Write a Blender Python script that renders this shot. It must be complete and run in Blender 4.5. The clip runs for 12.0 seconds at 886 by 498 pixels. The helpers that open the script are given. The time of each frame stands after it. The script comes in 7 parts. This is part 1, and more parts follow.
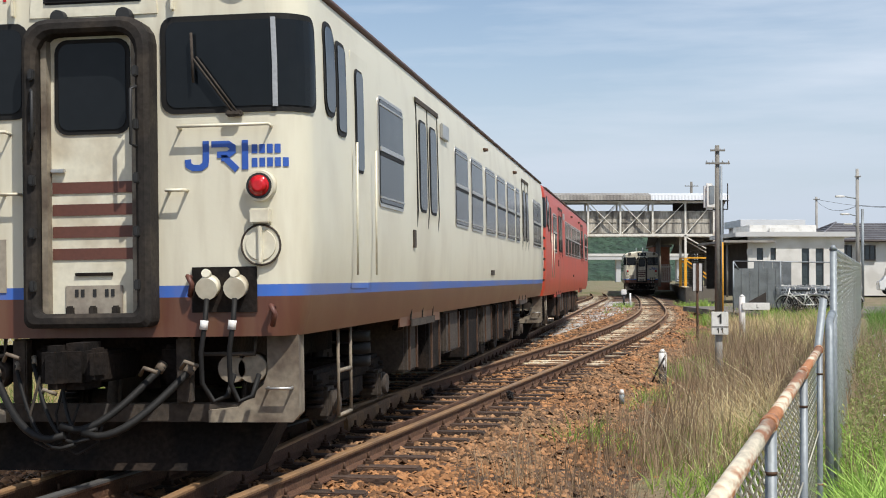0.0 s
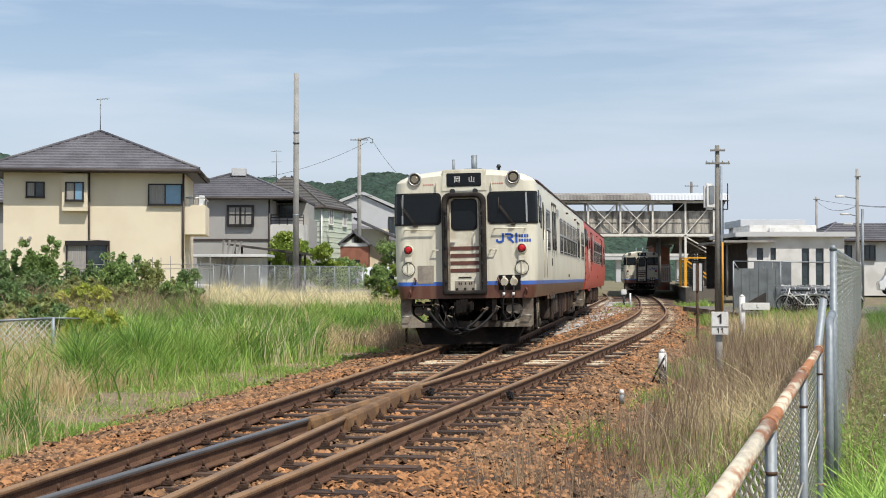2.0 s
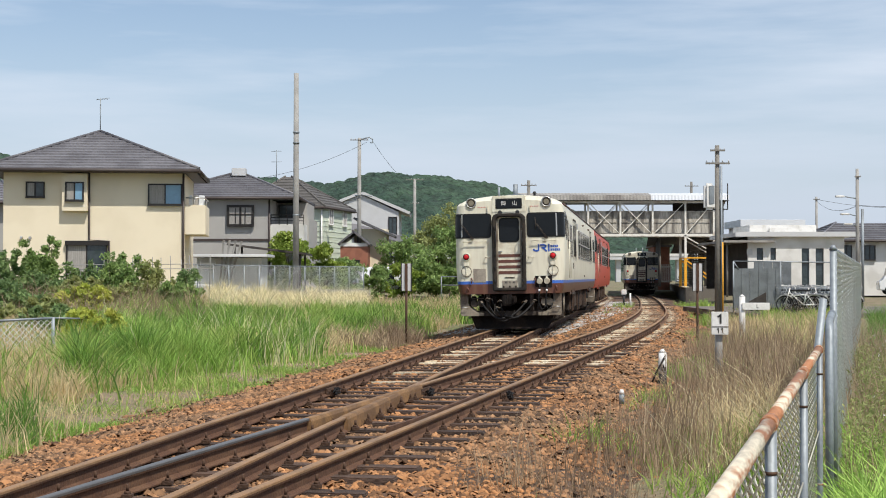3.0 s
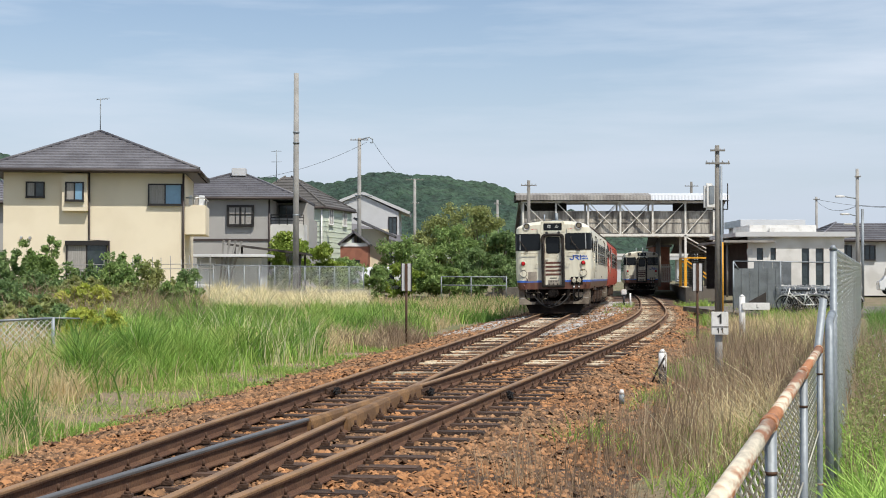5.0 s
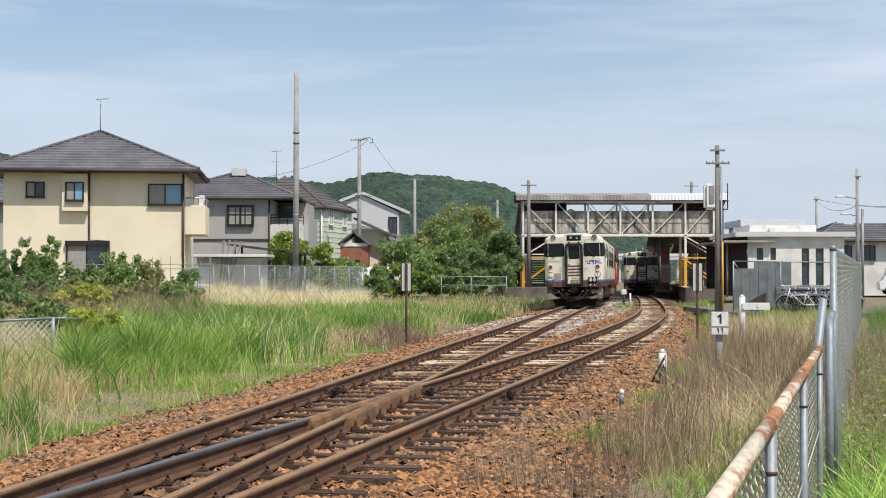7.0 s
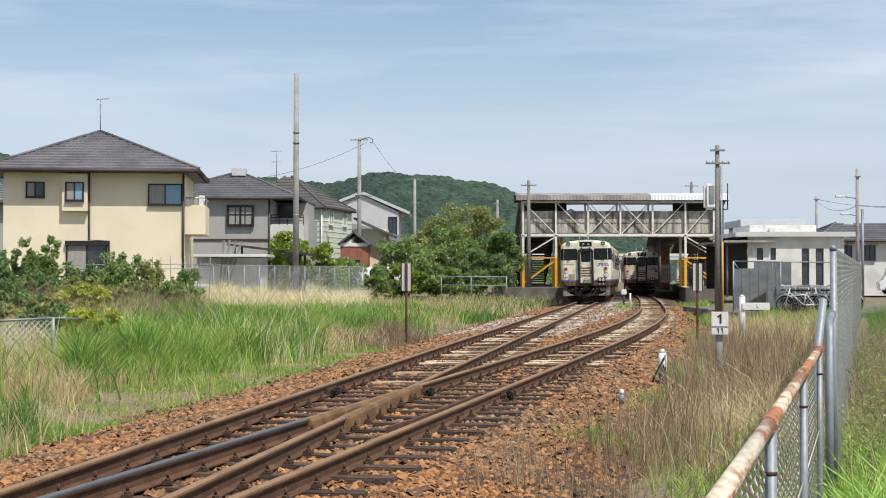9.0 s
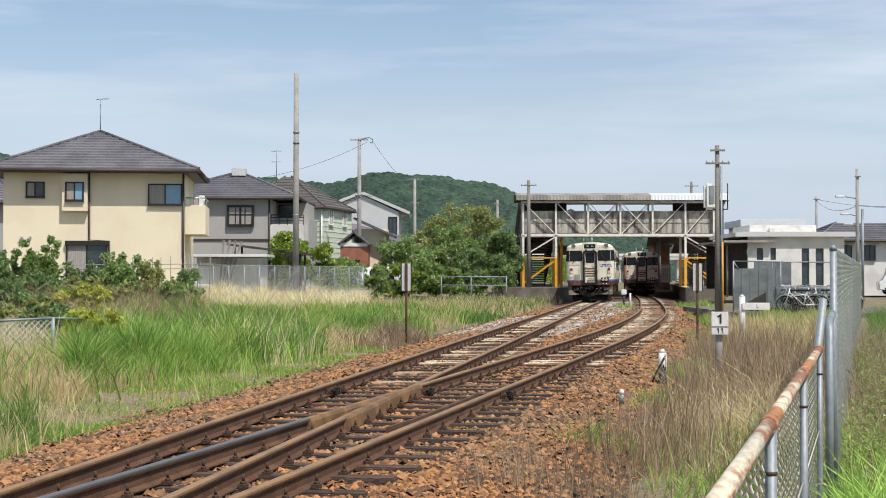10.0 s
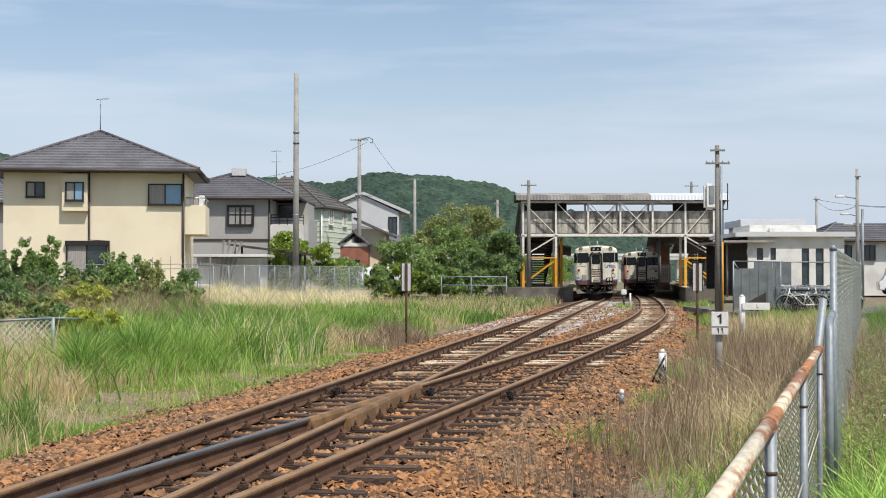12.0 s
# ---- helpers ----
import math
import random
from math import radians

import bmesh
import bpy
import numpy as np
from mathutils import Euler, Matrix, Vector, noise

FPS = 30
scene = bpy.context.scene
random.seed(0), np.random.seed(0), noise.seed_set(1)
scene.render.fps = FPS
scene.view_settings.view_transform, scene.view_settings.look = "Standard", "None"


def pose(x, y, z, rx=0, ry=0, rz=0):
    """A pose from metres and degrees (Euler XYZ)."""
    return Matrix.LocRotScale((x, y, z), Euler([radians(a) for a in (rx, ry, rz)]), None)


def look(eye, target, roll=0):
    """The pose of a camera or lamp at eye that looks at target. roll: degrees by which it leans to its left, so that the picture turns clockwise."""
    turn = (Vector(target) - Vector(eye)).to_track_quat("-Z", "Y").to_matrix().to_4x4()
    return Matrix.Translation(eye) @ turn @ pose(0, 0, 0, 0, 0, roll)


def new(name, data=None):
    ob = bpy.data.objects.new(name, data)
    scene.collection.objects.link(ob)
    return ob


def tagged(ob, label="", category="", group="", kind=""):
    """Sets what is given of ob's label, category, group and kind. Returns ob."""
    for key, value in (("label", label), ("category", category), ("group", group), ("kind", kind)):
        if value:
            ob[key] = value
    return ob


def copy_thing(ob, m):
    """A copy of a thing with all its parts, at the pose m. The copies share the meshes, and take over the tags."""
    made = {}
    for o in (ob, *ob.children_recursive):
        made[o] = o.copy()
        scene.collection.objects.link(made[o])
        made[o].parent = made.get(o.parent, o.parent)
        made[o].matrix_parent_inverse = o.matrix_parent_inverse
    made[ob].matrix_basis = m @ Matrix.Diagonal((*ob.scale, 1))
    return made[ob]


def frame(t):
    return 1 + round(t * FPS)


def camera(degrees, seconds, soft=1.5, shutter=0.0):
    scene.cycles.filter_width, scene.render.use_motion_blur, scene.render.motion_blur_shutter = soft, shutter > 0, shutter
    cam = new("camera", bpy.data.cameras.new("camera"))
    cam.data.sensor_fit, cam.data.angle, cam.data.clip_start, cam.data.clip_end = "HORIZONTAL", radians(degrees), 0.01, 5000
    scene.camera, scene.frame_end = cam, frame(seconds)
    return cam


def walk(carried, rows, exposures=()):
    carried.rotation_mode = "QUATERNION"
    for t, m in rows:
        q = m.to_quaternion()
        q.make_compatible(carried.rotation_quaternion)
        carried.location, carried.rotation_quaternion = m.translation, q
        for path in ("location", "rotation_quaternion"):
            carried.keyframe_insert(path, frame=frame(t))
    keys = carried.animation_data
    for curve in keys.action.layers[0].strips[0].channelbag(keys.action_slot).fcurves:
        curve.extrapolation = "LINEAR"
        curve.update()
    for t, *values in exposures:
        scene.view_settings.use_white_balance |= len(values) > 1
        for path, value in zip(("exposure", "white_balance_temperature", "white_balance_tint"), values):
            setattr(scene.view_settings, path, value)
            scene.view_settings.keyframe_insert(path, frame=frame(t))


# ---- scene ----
# ---- camera ----
cam = camera(34.823, 12.0, soft=1.0)
EYE = pose(0, 0, 1.40, 91.1616, 0, 0)
walk(cam, [(0.0, EYE), (12.0, EYE)])
scene.view_settings.exposure = 0.08

# ---- light ----
TO_SUN = Vector((0.75, -1.12, 2.1)).normalized()
world = bpy.data.worlds.new("sky")
scene.world = world
world.use_nodes = True
wn, wl = world.node_tree.nodes, world.node_tree.links
wn.clear()
w_out = wn.new("ShaderNodeOutputWorld")
w_bg = wn.new("ShaderNodeBackground")
sky = wn.new("ShaderNodeTexSky")
sky.sky_type = "NISHITA"
sky.sun_disc = False
sky.sun_elevation = math.asin(TO_SUN.z)
sky.sun_rotation = math.atan2(TO_SUN.x, TO_SUN.y)
sky.air_density, sky.dust_density, sky.ozone_density = 1.0, 0.7, 2.0
w_bg.inputs["Strength"].default_value = 0.112
# thin high cloud over the blue
w_tc = wn.new("ShaderNodeTexCoord")
w_map = wn.new("ShaderNodeMapping")
w_map.inputs["Scale"].default_value = (1.1, 1.1, 9.0)
w_noise = wn.new("ShaderNodeTexNoise")
w_noise.inputs["Scale"].default_value = 2.3
w_noise.inputs["Detail"].default_value = 6.0
w_noise.inputs["Roughness"].default_value = 0.55
w_ramp = wn.new("ShaderNodeValToRGB")
w_ramp.color_ramp.elements[0].position, w_ramp.color_ramp.elements[0].color = 0.40, (0.10, 0.10, 0.10, 1)
w_ramp.color_ramp.elements[1].position, w_ramp.color_ramp.elements[1].color = 0.70, (0.8, 0.8, 0.8, 1)
w_mix = wn.new("ShaderNodeMixRGB")
w_mix.inputs["Color2"].default_value = (6.9, 7.5, 8.4, 1)
wl.new(w_tc.outputs["Generated"], w_map.inputs["Vector"])
wl.new(w_map.outputs["Vector"], w_noise.inputs["Vector"])
wl.new(w_noise.outputs["Fac"], w_ramp.inputs["Fac"])
wl.new(w_ramp.outputs["Color"], w_mix.inputs["Fac"])
wl.new(sky.outputs["Color"], w_mix.inputs["Color1"])
# pale haze thickening toward the horizon
w_sep = wn.new("ShaderNodeSeparateXYZ")
w_haze = wn.new("ShaderNodeMapRange")
w_haze.interpolation_type = "SMOOTHSTEP"
for key, val in (("From Min", 0.0), ("From Max", 0.21), ("To Min", 0.92), ("To Max", 0.0)):
    w_haze.inputs[key].default_value = val
w_mix2 = wn.new("ShaderNodeMixRGB")
w_mix2.inputs["Color2"].default_value = (4.95, 5.6, 6.7, 1)
wl.new(w_tc.outputs["Generated"], w_sep.inputs[0])
wl.new(w_sep.outputs["Z"], w_haze.inputs["Value"])
wl.new(w_haze.outputs["Result"], w_mix2.inputs["Fac"])
wl.new(w_mix.outputs["Color"], w_mix2.inputs["Color1"])
wl.new(w_mix2.outputs["Color"], w_bg.inputs["Color"])
wl.new(w_bg.outputs["Background"], w_out.inputs["Surface"])
sun = new("sun", bpy.data.lights.new("sun", "SUN"))
sun.data.energy, sun.data.angle, sun.data.color = 4.4, radians(0.6), (1.0, 0.95, 0.87)
sun.matrix_world = look(TO_SUN * 50, (0, 0, 0))


# ---- materials ----
def mat(name, col, rough=0.6, metal=0.0, var=0.15, scale=2.0, fine=40.0, bump=0.05, col2=None, mix=(0.45, 0.6), rand=0.0, stretch=(1, 1, 1), spec=0.5):
    """A surface with a broad and a fine variation; col2 comes in patches."""
    m = bpy.data.materials.new(name)
    m.use_nodes = True
    n, l = m.node_tree.nodes, m.node_tree.links
    b = n["Principled BSDF"]
    b.inputs["Roughness"].default_value, b.inputs["Metallic"].default_value = rough, metal
    b.inputs["Specular IOR Level"].default_value = spec
    tc = n.new("ShaderNodeTexCoord")
    mp = n.new("ShaderNodeMapping")
    mp.inputs["Scale"].default_value = stretch
    l.new(tc.outputs["Object"], mp.inputs["Vector"])

    def noise_node(s, detail):
        q = n.new("ShaderNodeTexNoise")
        q.inputs["Scale"].default_value, q.inputs["Detail"].default_value = s, detail
        l.new(mp.outputs["Vector"], q.inputs["Vector"])
        return q

    big, small = noise_node(scale, 4.0), noise_node(fine, 5.0)
    rp = n.new("ShaderNodeValToRGB")
    e = rp.color_ramp.elements
    e[0].position, e[1].position = mix
    c2 = col2 or tuple(c * (1 - var) for c in col)
    e[0].color, e[1].color = (*col, 1), (*c2, 1)
    l.new(big.outputs["Fac"], rp.inputs["Fac"])
    mr = n.new("ShaderNodeMapRange")
    mr.inputs["From Min"].default_value, mr.inputs["From Max"].default_value = 0.3, 0.7
    mr.inputs["To Min"].default_value, mr.inputs["To Max"].default_value = 1 - var, 1 + var
    l.new(small.outputs["Fac"], mr.inputs["Value"])
    mul = n.new("ShaderNodeVectorMath")
    mul.operation = "MULTIPLY"
    l.new(rp.outputs["Color"], mul.inputs[0])
    l.new(mr.outputs["Result"], mul.inputs[1])
    last = mul.outputs["Vector"]
    if rand:
        oi = n.new("ShaderNodeObjectInfo")
        ge = n.new("ShaderNodeNewGeometry")
        ad = n.new("ShaderNodeMath")
        ad.operation = "ADD"
        fr = n.new("ShaderNodeMath")
        fr.operation = "FRACT"
        l.new(oi.outputs["Random"], ad.inputs[0])
        l.new(ge.outputs["Random Per Island"], ad.inputs[1])
        l.new(ad.outputs[0], fr.inputs[0])
        m2 = n.new("ShaderNodeMapRange")
        m2.inputs["To Min"].default_value, m2.inputs["To Max"].default_value = 1 - rand, 1 + rand
        l.new(fr.outputs[0], m2.inputs["Value"])
        mu2 = n.new("ShaderNodeVectorMath")
        mu2.operation = "MULTIPLY"
        l.new(last, mu2.inputs[0])
        l.new(m2.outputs["Result"], mu2.inputs[1])
        last = mu2.outputs["Vector"]
    l.new(last, b.inputs["Base Color"])
    if bump:
        bp = n.new("ShaderNodeBump")
        bp.inputs["Strength"].default_value, bp.inputs["Distance"].default_value = min(1.0, bump * 4), 0.02
        l.new(small.outputs["Fac"], bp.inputs["Height"])
        l.new(bp.outputs["Normal"], b.inputs["Normal"])
    return m


def leaf_mat(name, col, col2, rand=0.35):
    m = mat(name, col, 0.55, 0, 0.15, 1.2, 9.0, 0, col2, (0.4, 0.62), rand, spec=0.25)
    b = m.node_tree.nodes["Principled BSDF"]
    tr = m.node_tree.nodes.new("ShaderNodeBsdfTranslucent")
    tr.inputs["Color"].default_value = (*[min(1, c * 1.6) for c in col], 1)
    mx = m.node_tree.nodes.new("ShaderNodeMixShader")
    mx.inputs["Fac"].default_value = 0.36
    out = m.node_tree.nodes["Material Output"]
    m.node_tree.links.new(b.outputs["BSDF"], mx.inputs[1])
    m.node_tree.links.new(tr.outputs["BSDF"], mx.inputs[2])
    m.node_tree.links.new(mx.outputs["Shader"], out.inputs["Surface"])
    return m


def banded(name, bands, rough=0.38, dirt=(0.16, 0.12, 0.08), amount=0.35):
    """Vehicle paint in level bands (upper edge in metres, colour), with streaks and grime."""
    m = mat(name, (0.7, 0.68, 0.6), rough, 0, 0.05, 1.5, 30.0, 0.01)
    n, l = m.node_tree.nodes, m.node_tree.links
    b = n["Principled BSDF"]
    tc = n.new("ShaderNodeTexCoord")
    sx = n.new("ShaderNodeSeparateXYZ")
    l.new(tc.outputs["Object"], sx.inputs[0])
    sc = n.new("ShaderNodeMath")
    sc.operation = "DIVIDE"
    sc.inputs[1].default_value = 4.0
    l.new(sx.outputs["Z"], sc.inputs[0])
    rp = n.new("ShaderNodeValToRGB")
    rp.color_ramp.interpolation = "CONSTANT"
    low = 0.0
    e = rp.color_ramp.elements
    e[0].position, e[0].color = 0.0, (*bands[0][1], 1)
    e.remove(e[1])
    for (top, _), (_, col) in zip(bands, bands[1:]):
        q = e.new(top / 4.0)
        q.color = (*col, 1)
    l.new(sc.outputs[0], rp.inputs["Fac"])
    mp = n.new("ShaderNodeMapping")
    mp.inputs["Scale"].default_value = (5.0, 0.9, 0.6)
    l.new(tc.outputs["Object"], mp.inputs["Vector"])
    streak = n.new("ShaderNodeTexNoise")
    streak.inputs["Scale"].default_value, streak.inputs["Detail"].default_value = 1.6, 7.0
    l.new(mp.outputs["Vector"], streak.inputs["Vector"])
    mr = n.new("ShaderNodeMapRange")
    mr.inputs["From Min"].default_value, mr.inputs["From Max"].default_value = 0.45, 0.75
    mr.inputs["To Min"].default_value, mr.inputs["To Max"].default_value = 0.03, amount
    l.new(streak.outputs["Fac"], mr.inputs["Value"])
    mx = n.new("ShaderNodeMixRGB")
    mx.inputs["Color2"].default_value = (*dirt, 1)
    l.new(mr.outputs["Result"], mx.inputs["Fac"])
    l.new(rp.outputs["Color"], mx.inputs["Color1"])
    l.new(mx.outputs["Color"], b.inputs["Base Color"])
    return m


CREAM = (0.726, 0.689, 0.550)
FOREST = mat("wooded_hill", (0.042, 0.078, 0.046), 0.95, 0, 0.55, 0.03, 0.3, 0.25, (0.024, 0.050, 0.034), (0.4, 0.6))
[n for n in FOREST.node_tree.nodes if n.type == "BUMP"][0].inputs["Distance"].default_value = 4.0
M = dict(
    ground=mat("ground_soil", (0.21, 0.16, 0.10), 0.95, 0, 0.35, 0.35, 14, 0.2, (0.12, 0.13, 0.05), (0.4, 0.62)),
    ballast=mat("ballast_bed", (0.11, 0.060, 0.034), 0.95, 0, 0.4, 0.8, 22, 0.25, (0.065, 0.040, 0.026)),
    stone=mat("ballast_stone", (0.275, 0.130, 0.052), 0.9, 0, 0.3, 0.5, 25, 0.1, (0.21, 0.120, 0.062), (0.4, 0.62), 0.7),
    grey_stone=mat("fresh_ballast", (0.42, 0.40, 0.37), 0.9, 0, 0.2, 0.6, 25, 0.1, (0.30, 0.28, 0.26), (0.4, 0.6), 0.35),
    rail_side=mat("rusty_rail", (0.088, 0.040, 0.020), 0.85, 0.0, 0.3, 3, 50, 0.1, (0.12, 0.060, 0.030)),
    rail_top=mat("rail_head", (0.30, 0.175, 0.085), 0.6, 0.15, 0.2, 1.5, 40, 0.02, (0.22, 0.135, 0.075)),
    rail_worn=mat("polished_rail_head", (0.17, 0.165, 0.16), 0.5, 0.55, 0.1, 2, 40, 0.01),
    frog=mat("cast_crossing", (0.16, 0.088, 0.040), 0.7, 0.1, 0.25, 3, 40, 0.05, (0.26, 0.145, 0.060)),
    timber=mat("old_timber", (0.095, 0.055, 0.036), 0.9, 0, 0.3, 2.0, 18, 0.15, (0.055, 0.034, 0.024), (0.4, 0.6), 0.35, (1, 6, 6)),
    concrete=mat("pale_sleeper", (0.62, 0.55, 0.41), 0.9, 0, 0.3, 3.0, 25, 0.08, (0.24, 0.155, 0.095), (0.42, 0.56), 0.3),
    iron=mat("rusted_iron", (0.085, 0.045, 0.026), 0.85, 0.1, 0.3, 5, 60, 0.1),
    cream=banded("cream_livery", [(1.30, (0.115, 0.042, 0.028)), (1.39, (0.045, 0.15, 0.55)), (9, CREAM)], 0.36, (0.26, 0.18, 0.10), 0.30),
    cream_plain=mat("cream_paint", CREAM, 0.4, 0, 0.06, 2, 25, 0.01, (0.42, 0.34, 0.23), (0.47, 0.74)),
    red=banded("vermilion_livery", [(9, (0.52, 0.055, 0.024))], 0.4, (0.12, 0.05, 0.03), 0.3),
    roof_grey=mat("weathered_roof_paint", (0.17, 0.135, 0.125), 0.8, 0, 0.2, 1.5, 30, 0.05),
    gutter=mat("brown_gutter", (0.10, 0.05, 0.04), 0.6, 0, 0.15, 2, 30, 0.02),
    glass=mat("dark_glass", (0.010, 0.012, 0.014), 0.08, 0, 0.1, 1, 10, 0, spec=0.22),
    side_glass=mat("side_glass", (0.030, 0.031, 0.032), 0.14, 0, 0.4, 1, 4, 0, spec=0.085),
    rubber=mat("black_rubber", (0.012, 0.0115, 0.011), 0.65, 0, 0.2, 4, 40, 0.03, spec=0.3),
    hood=mat("dusty_rubber_hood", (0.022, 0.019, 0.017), 0.85, 0, 0.3, 4, 30, 0.05, (0.045, 0.036, 0.028), (0.45, 0.7), spec=0.25),
    alu=mat("dull_aluminium", (0.55, 0.54, 0.52), 0.4, 0.8, 0.1, 4, 40, 0.02),
    # underfloor shade is put into under, the sunlit tone into under_lit
    under=mat("grimy_shaded_underframe", (0.013, 0.011, 0.010), 0.9, 0.0, 0.35, 3, 30, 0.08, (0.026, 0.019, 0.015), spec=0.15),
    under_lit=mat("dusty_lit_equipment", (0.062, 0.048, 0.037), 0.85, 0.1, 0.3, 3, 30, 0.08),
    skirt=mat("grimy_pale_skirt", (0.27, 0.23, 0.172), 0.7, 0, 0.2, 3, 25, 0.03, (0.115, 0.086, 0.062), (0.42, 0.65)),
    stripe=mat("brown_stripe", (0.13, 0.05, 0.035), 0.5, 0, 0.1, 3, 30, 0.01),
    logo=mat("blue_logo", (0.03, 0.10, 0.42), 0.45, 0, 0.05, 3, 30, 0),
    tail_red=mat("red_lens", (0.55, 0.01, 0.015), 0.12, 0, 0.1, 5, 30, 0),
    lens=mat("lamp_lens", (0.26, 0.22, 0.15), 0.08, 0.3, 0.1, 5, 30, 0),
    patch_paint=mat("faded_patch_paint", (0.33, 0.29, 0.23), 0.6, 0, 0.12, 4, 30, 0.02, (0.25, 0.21, 0.17)),
    white=mat("white_paint", (0.72, 0.71, 0.68), 0.5, 0, 0.08, 3, 30, 0.02, (0.55, 0.53, 0.48), (0.5, 0.75)),
    black=mat("black_paint", (0.02, 0.02, 0.02), 0.6, 0, 0.1, 3, 30, 0.02),
    sheet=mat("dull_grey_sheet", (0.17, 0.185, 0.19), 0.6, 0.2, 0.15, 2, 30, 0.03, (0.125, 0.135, 0.138)),
    galv=mat("galvanised_steel", (0.27, 0.30, 0.32), 0.55, 0.3, 0.12, 2, 30, 0.03, (0.20, 0.22, 0.235)),
    zinc=mat("bright_zinc_wire", (0.68, 0.70, 0.70), 0.5, 0.1, 0.12, 2, 30, 0.0, (0.56, 0.58, 0.58)),
    rusty_pipe=mat("rusty_white_pipe", (0.60, 0.53, 0.40), 0.7, 0.0, 0.22, 5.0, 60, 0.06, (0.36, 0.155, 0.070), (0.44, 0.51)),
    wire=mat("pale_wire", (0.55, 0.52, 0.43), 0.6, 0.1, 0.15, 3, 30, 0.02),
    skirt_dark=mat("grimy_skirt_bar", (0.055, 0.043, 0.033), 0.8, 0, 0.3, 3, 25, 0.05, (0.028, 0.022, 0.017)),
    pole=mat("concrete_pole", (0.31, 0.30, 0.278), 0.85, 0, 0.15, 1.0, 20, 0.05, (0.24, 0.23, 0.213)),
    wood_pole=mat("dark_wood_pole", (0.20, 0.187, 0.165), 0.85, 0, 0.2, 2, 20, 0.08),
    yellow=mat("yellow_paint", (0.78, 0.37, 0.03), 0.5, 0, 0.12, 2, 30, 0.02),
    bridge_white=mat("weathered_white_steel", (0.74, 0.71, 0.63), 0.6, 0, 0.12, 2, 20, 0.02, (0.45, 0.36, 0.27), (0.55, 0.75)),
    bridge_panel=mat("streaked_slate_panel", (0.46, 0.425, 0.36), 0.85, 0, 0.25, 1.2, 8, 0.05, (0.16, 0.145, 0.125), (0.4, 0.62), 0.1, (2, 2, 0.35)),
    bridge_roof=mat("grey_corrugated_roof", (0.33, 0.31, 0.28), 0.7, 0.1, 0.2, 0.8, 12, 0.05, (0.22, 0.20, 0.18)),
    new_roof=mat("white_corrugated_roof", (0.75, 0.76, 0.77), 0.45, 0.2, 0.06, 1, 12, 0.02),
    cream_wall=mat("cream_render", (0.76, 0.67, 0.50), 0.9, 0, 0.05, 0.6, 60, 0.03, (0.72, 0.63, 0.465)),
    grey_wall=mat("grey_render", (0.385, 0.37, 0.345), 0.9, 0, 0.06, 0.6, 50, 0.03),
    green_wall=mat("pale_green_siding", (0.60, 0.65, 0.53), 0.8, 0, 0.06, 0.6, 50, 0.03),
    white_wall=mat("pale_grey_render", (0.53, 0.53, 0.525), 0.85, 0, 0.06, 0.6, 50, 0.03),
    station_wall=mat("white_station_wall", (0.66, 0.645, 0.61), 0.85, 0, 0.08, 0.8, 30, 0.03, (0.56, 0.54, 0.5)),
    brick_wall=mat("red_brick_tile", (0.30, 0.12, 0.075), 0.85, 0, 0.2, 2, 20, 0.05),
    tile_roof=mat("grey_roof_tile", (0.145, 0.14, 0.15), 0.5, 0, 0.2, 0.8, 12, 0.05, (0.105, 0.10, 0.108), (0.4, 0.6), 0.2),
    brown_roof=mat("brown_roof_tile", (0.125, 0.115, 0.105), 0.7, 0, 0.2, 0.8, 12, 0.05, None, (0.4, 0.6), 0.2),
    dark_frame=mat("dark_bronze_frame", (0.03, 0.026, 0.024), 0.5, 0.3, 0.1, 3, 30, 0.01),
    win_glass=mat("house_glass", (0.05, 0.065, 0.07), 0.05, 0, 0.2, 1, 6, 0),
    curtain=mat("pale_curtain", (0.35, 0.33, 0.30), 0.8, 0, 0.2, 3, 25, 0.05, None, (0.4, 0.6), 0, (12, 12, 0.5)),
    blue_glass=mat("sky_blue_blind", (0.20, 0.36, 0.50), 0.15, 0, 0.06, 1, 8, 0),
    soffit=mat("brown_fascia", (0.055, 0.04, 0.035), 0.6, 0, 0.1, 2, 20, 0.02),
    shed=mat("pale_shed_sheet", (0.60, 0.61, 0.60), 0.65, 0.05, 0.12, 1, 20, 0.03),
    car_white=mat("white_car_paint", (0.75, 0.76, 0.77), 0.25, 0, 0.03, 1, 20, 0),
    car_grey=mat("silver_car_paint", (0.38, 0.40, 0.42), 0.25, 0.4, 0.03, 1, 20, 0),
    platform=mat("platform_concrete", (0.17, 0.15, 0.125), 0.9, 0, 0.2, 0.8, 15, 0.08, (0.10, 0.088, 0.075)),
    # dark boards, and shade painted into undersides, stairs, canopies and interiors
    dark=mat("dark_boards_and_shade", (0.05, 0.042, 0.036), 0.9, 0, 0.3, 1, 10, 0.03),
    grass=leaf_mat("green_grass", (0.205, 0.345, 0.064), (0.335, 0.39, 0.11), 0.55),
    grass_lush=leaf_mat("lush_bright_grass", (0.27, 0.44, 0.085), (0.37, 0.48, 0.13), 0.5),
    grass_pale=leaf_mat("bleached_seeding_grass", (0.74, 0.65, 0.42), (0.60, 0.49, 0.28), 0.35),
    grass_deep=leaf_mat("deep_green_grass", (0.11, 0.21, 0.045), (0.16, 0.26, 0.055), 0.45),
    grass_dry=leaf_mat("dry_grass", (0.56, 0.46, 0.26), (0.44, 0.33, 0.18)),
    stem=leaf_mat("dead_brown_stem", (0.245, 0.175, 0.115), (0.41, 0.315, 0.20), 0.6),
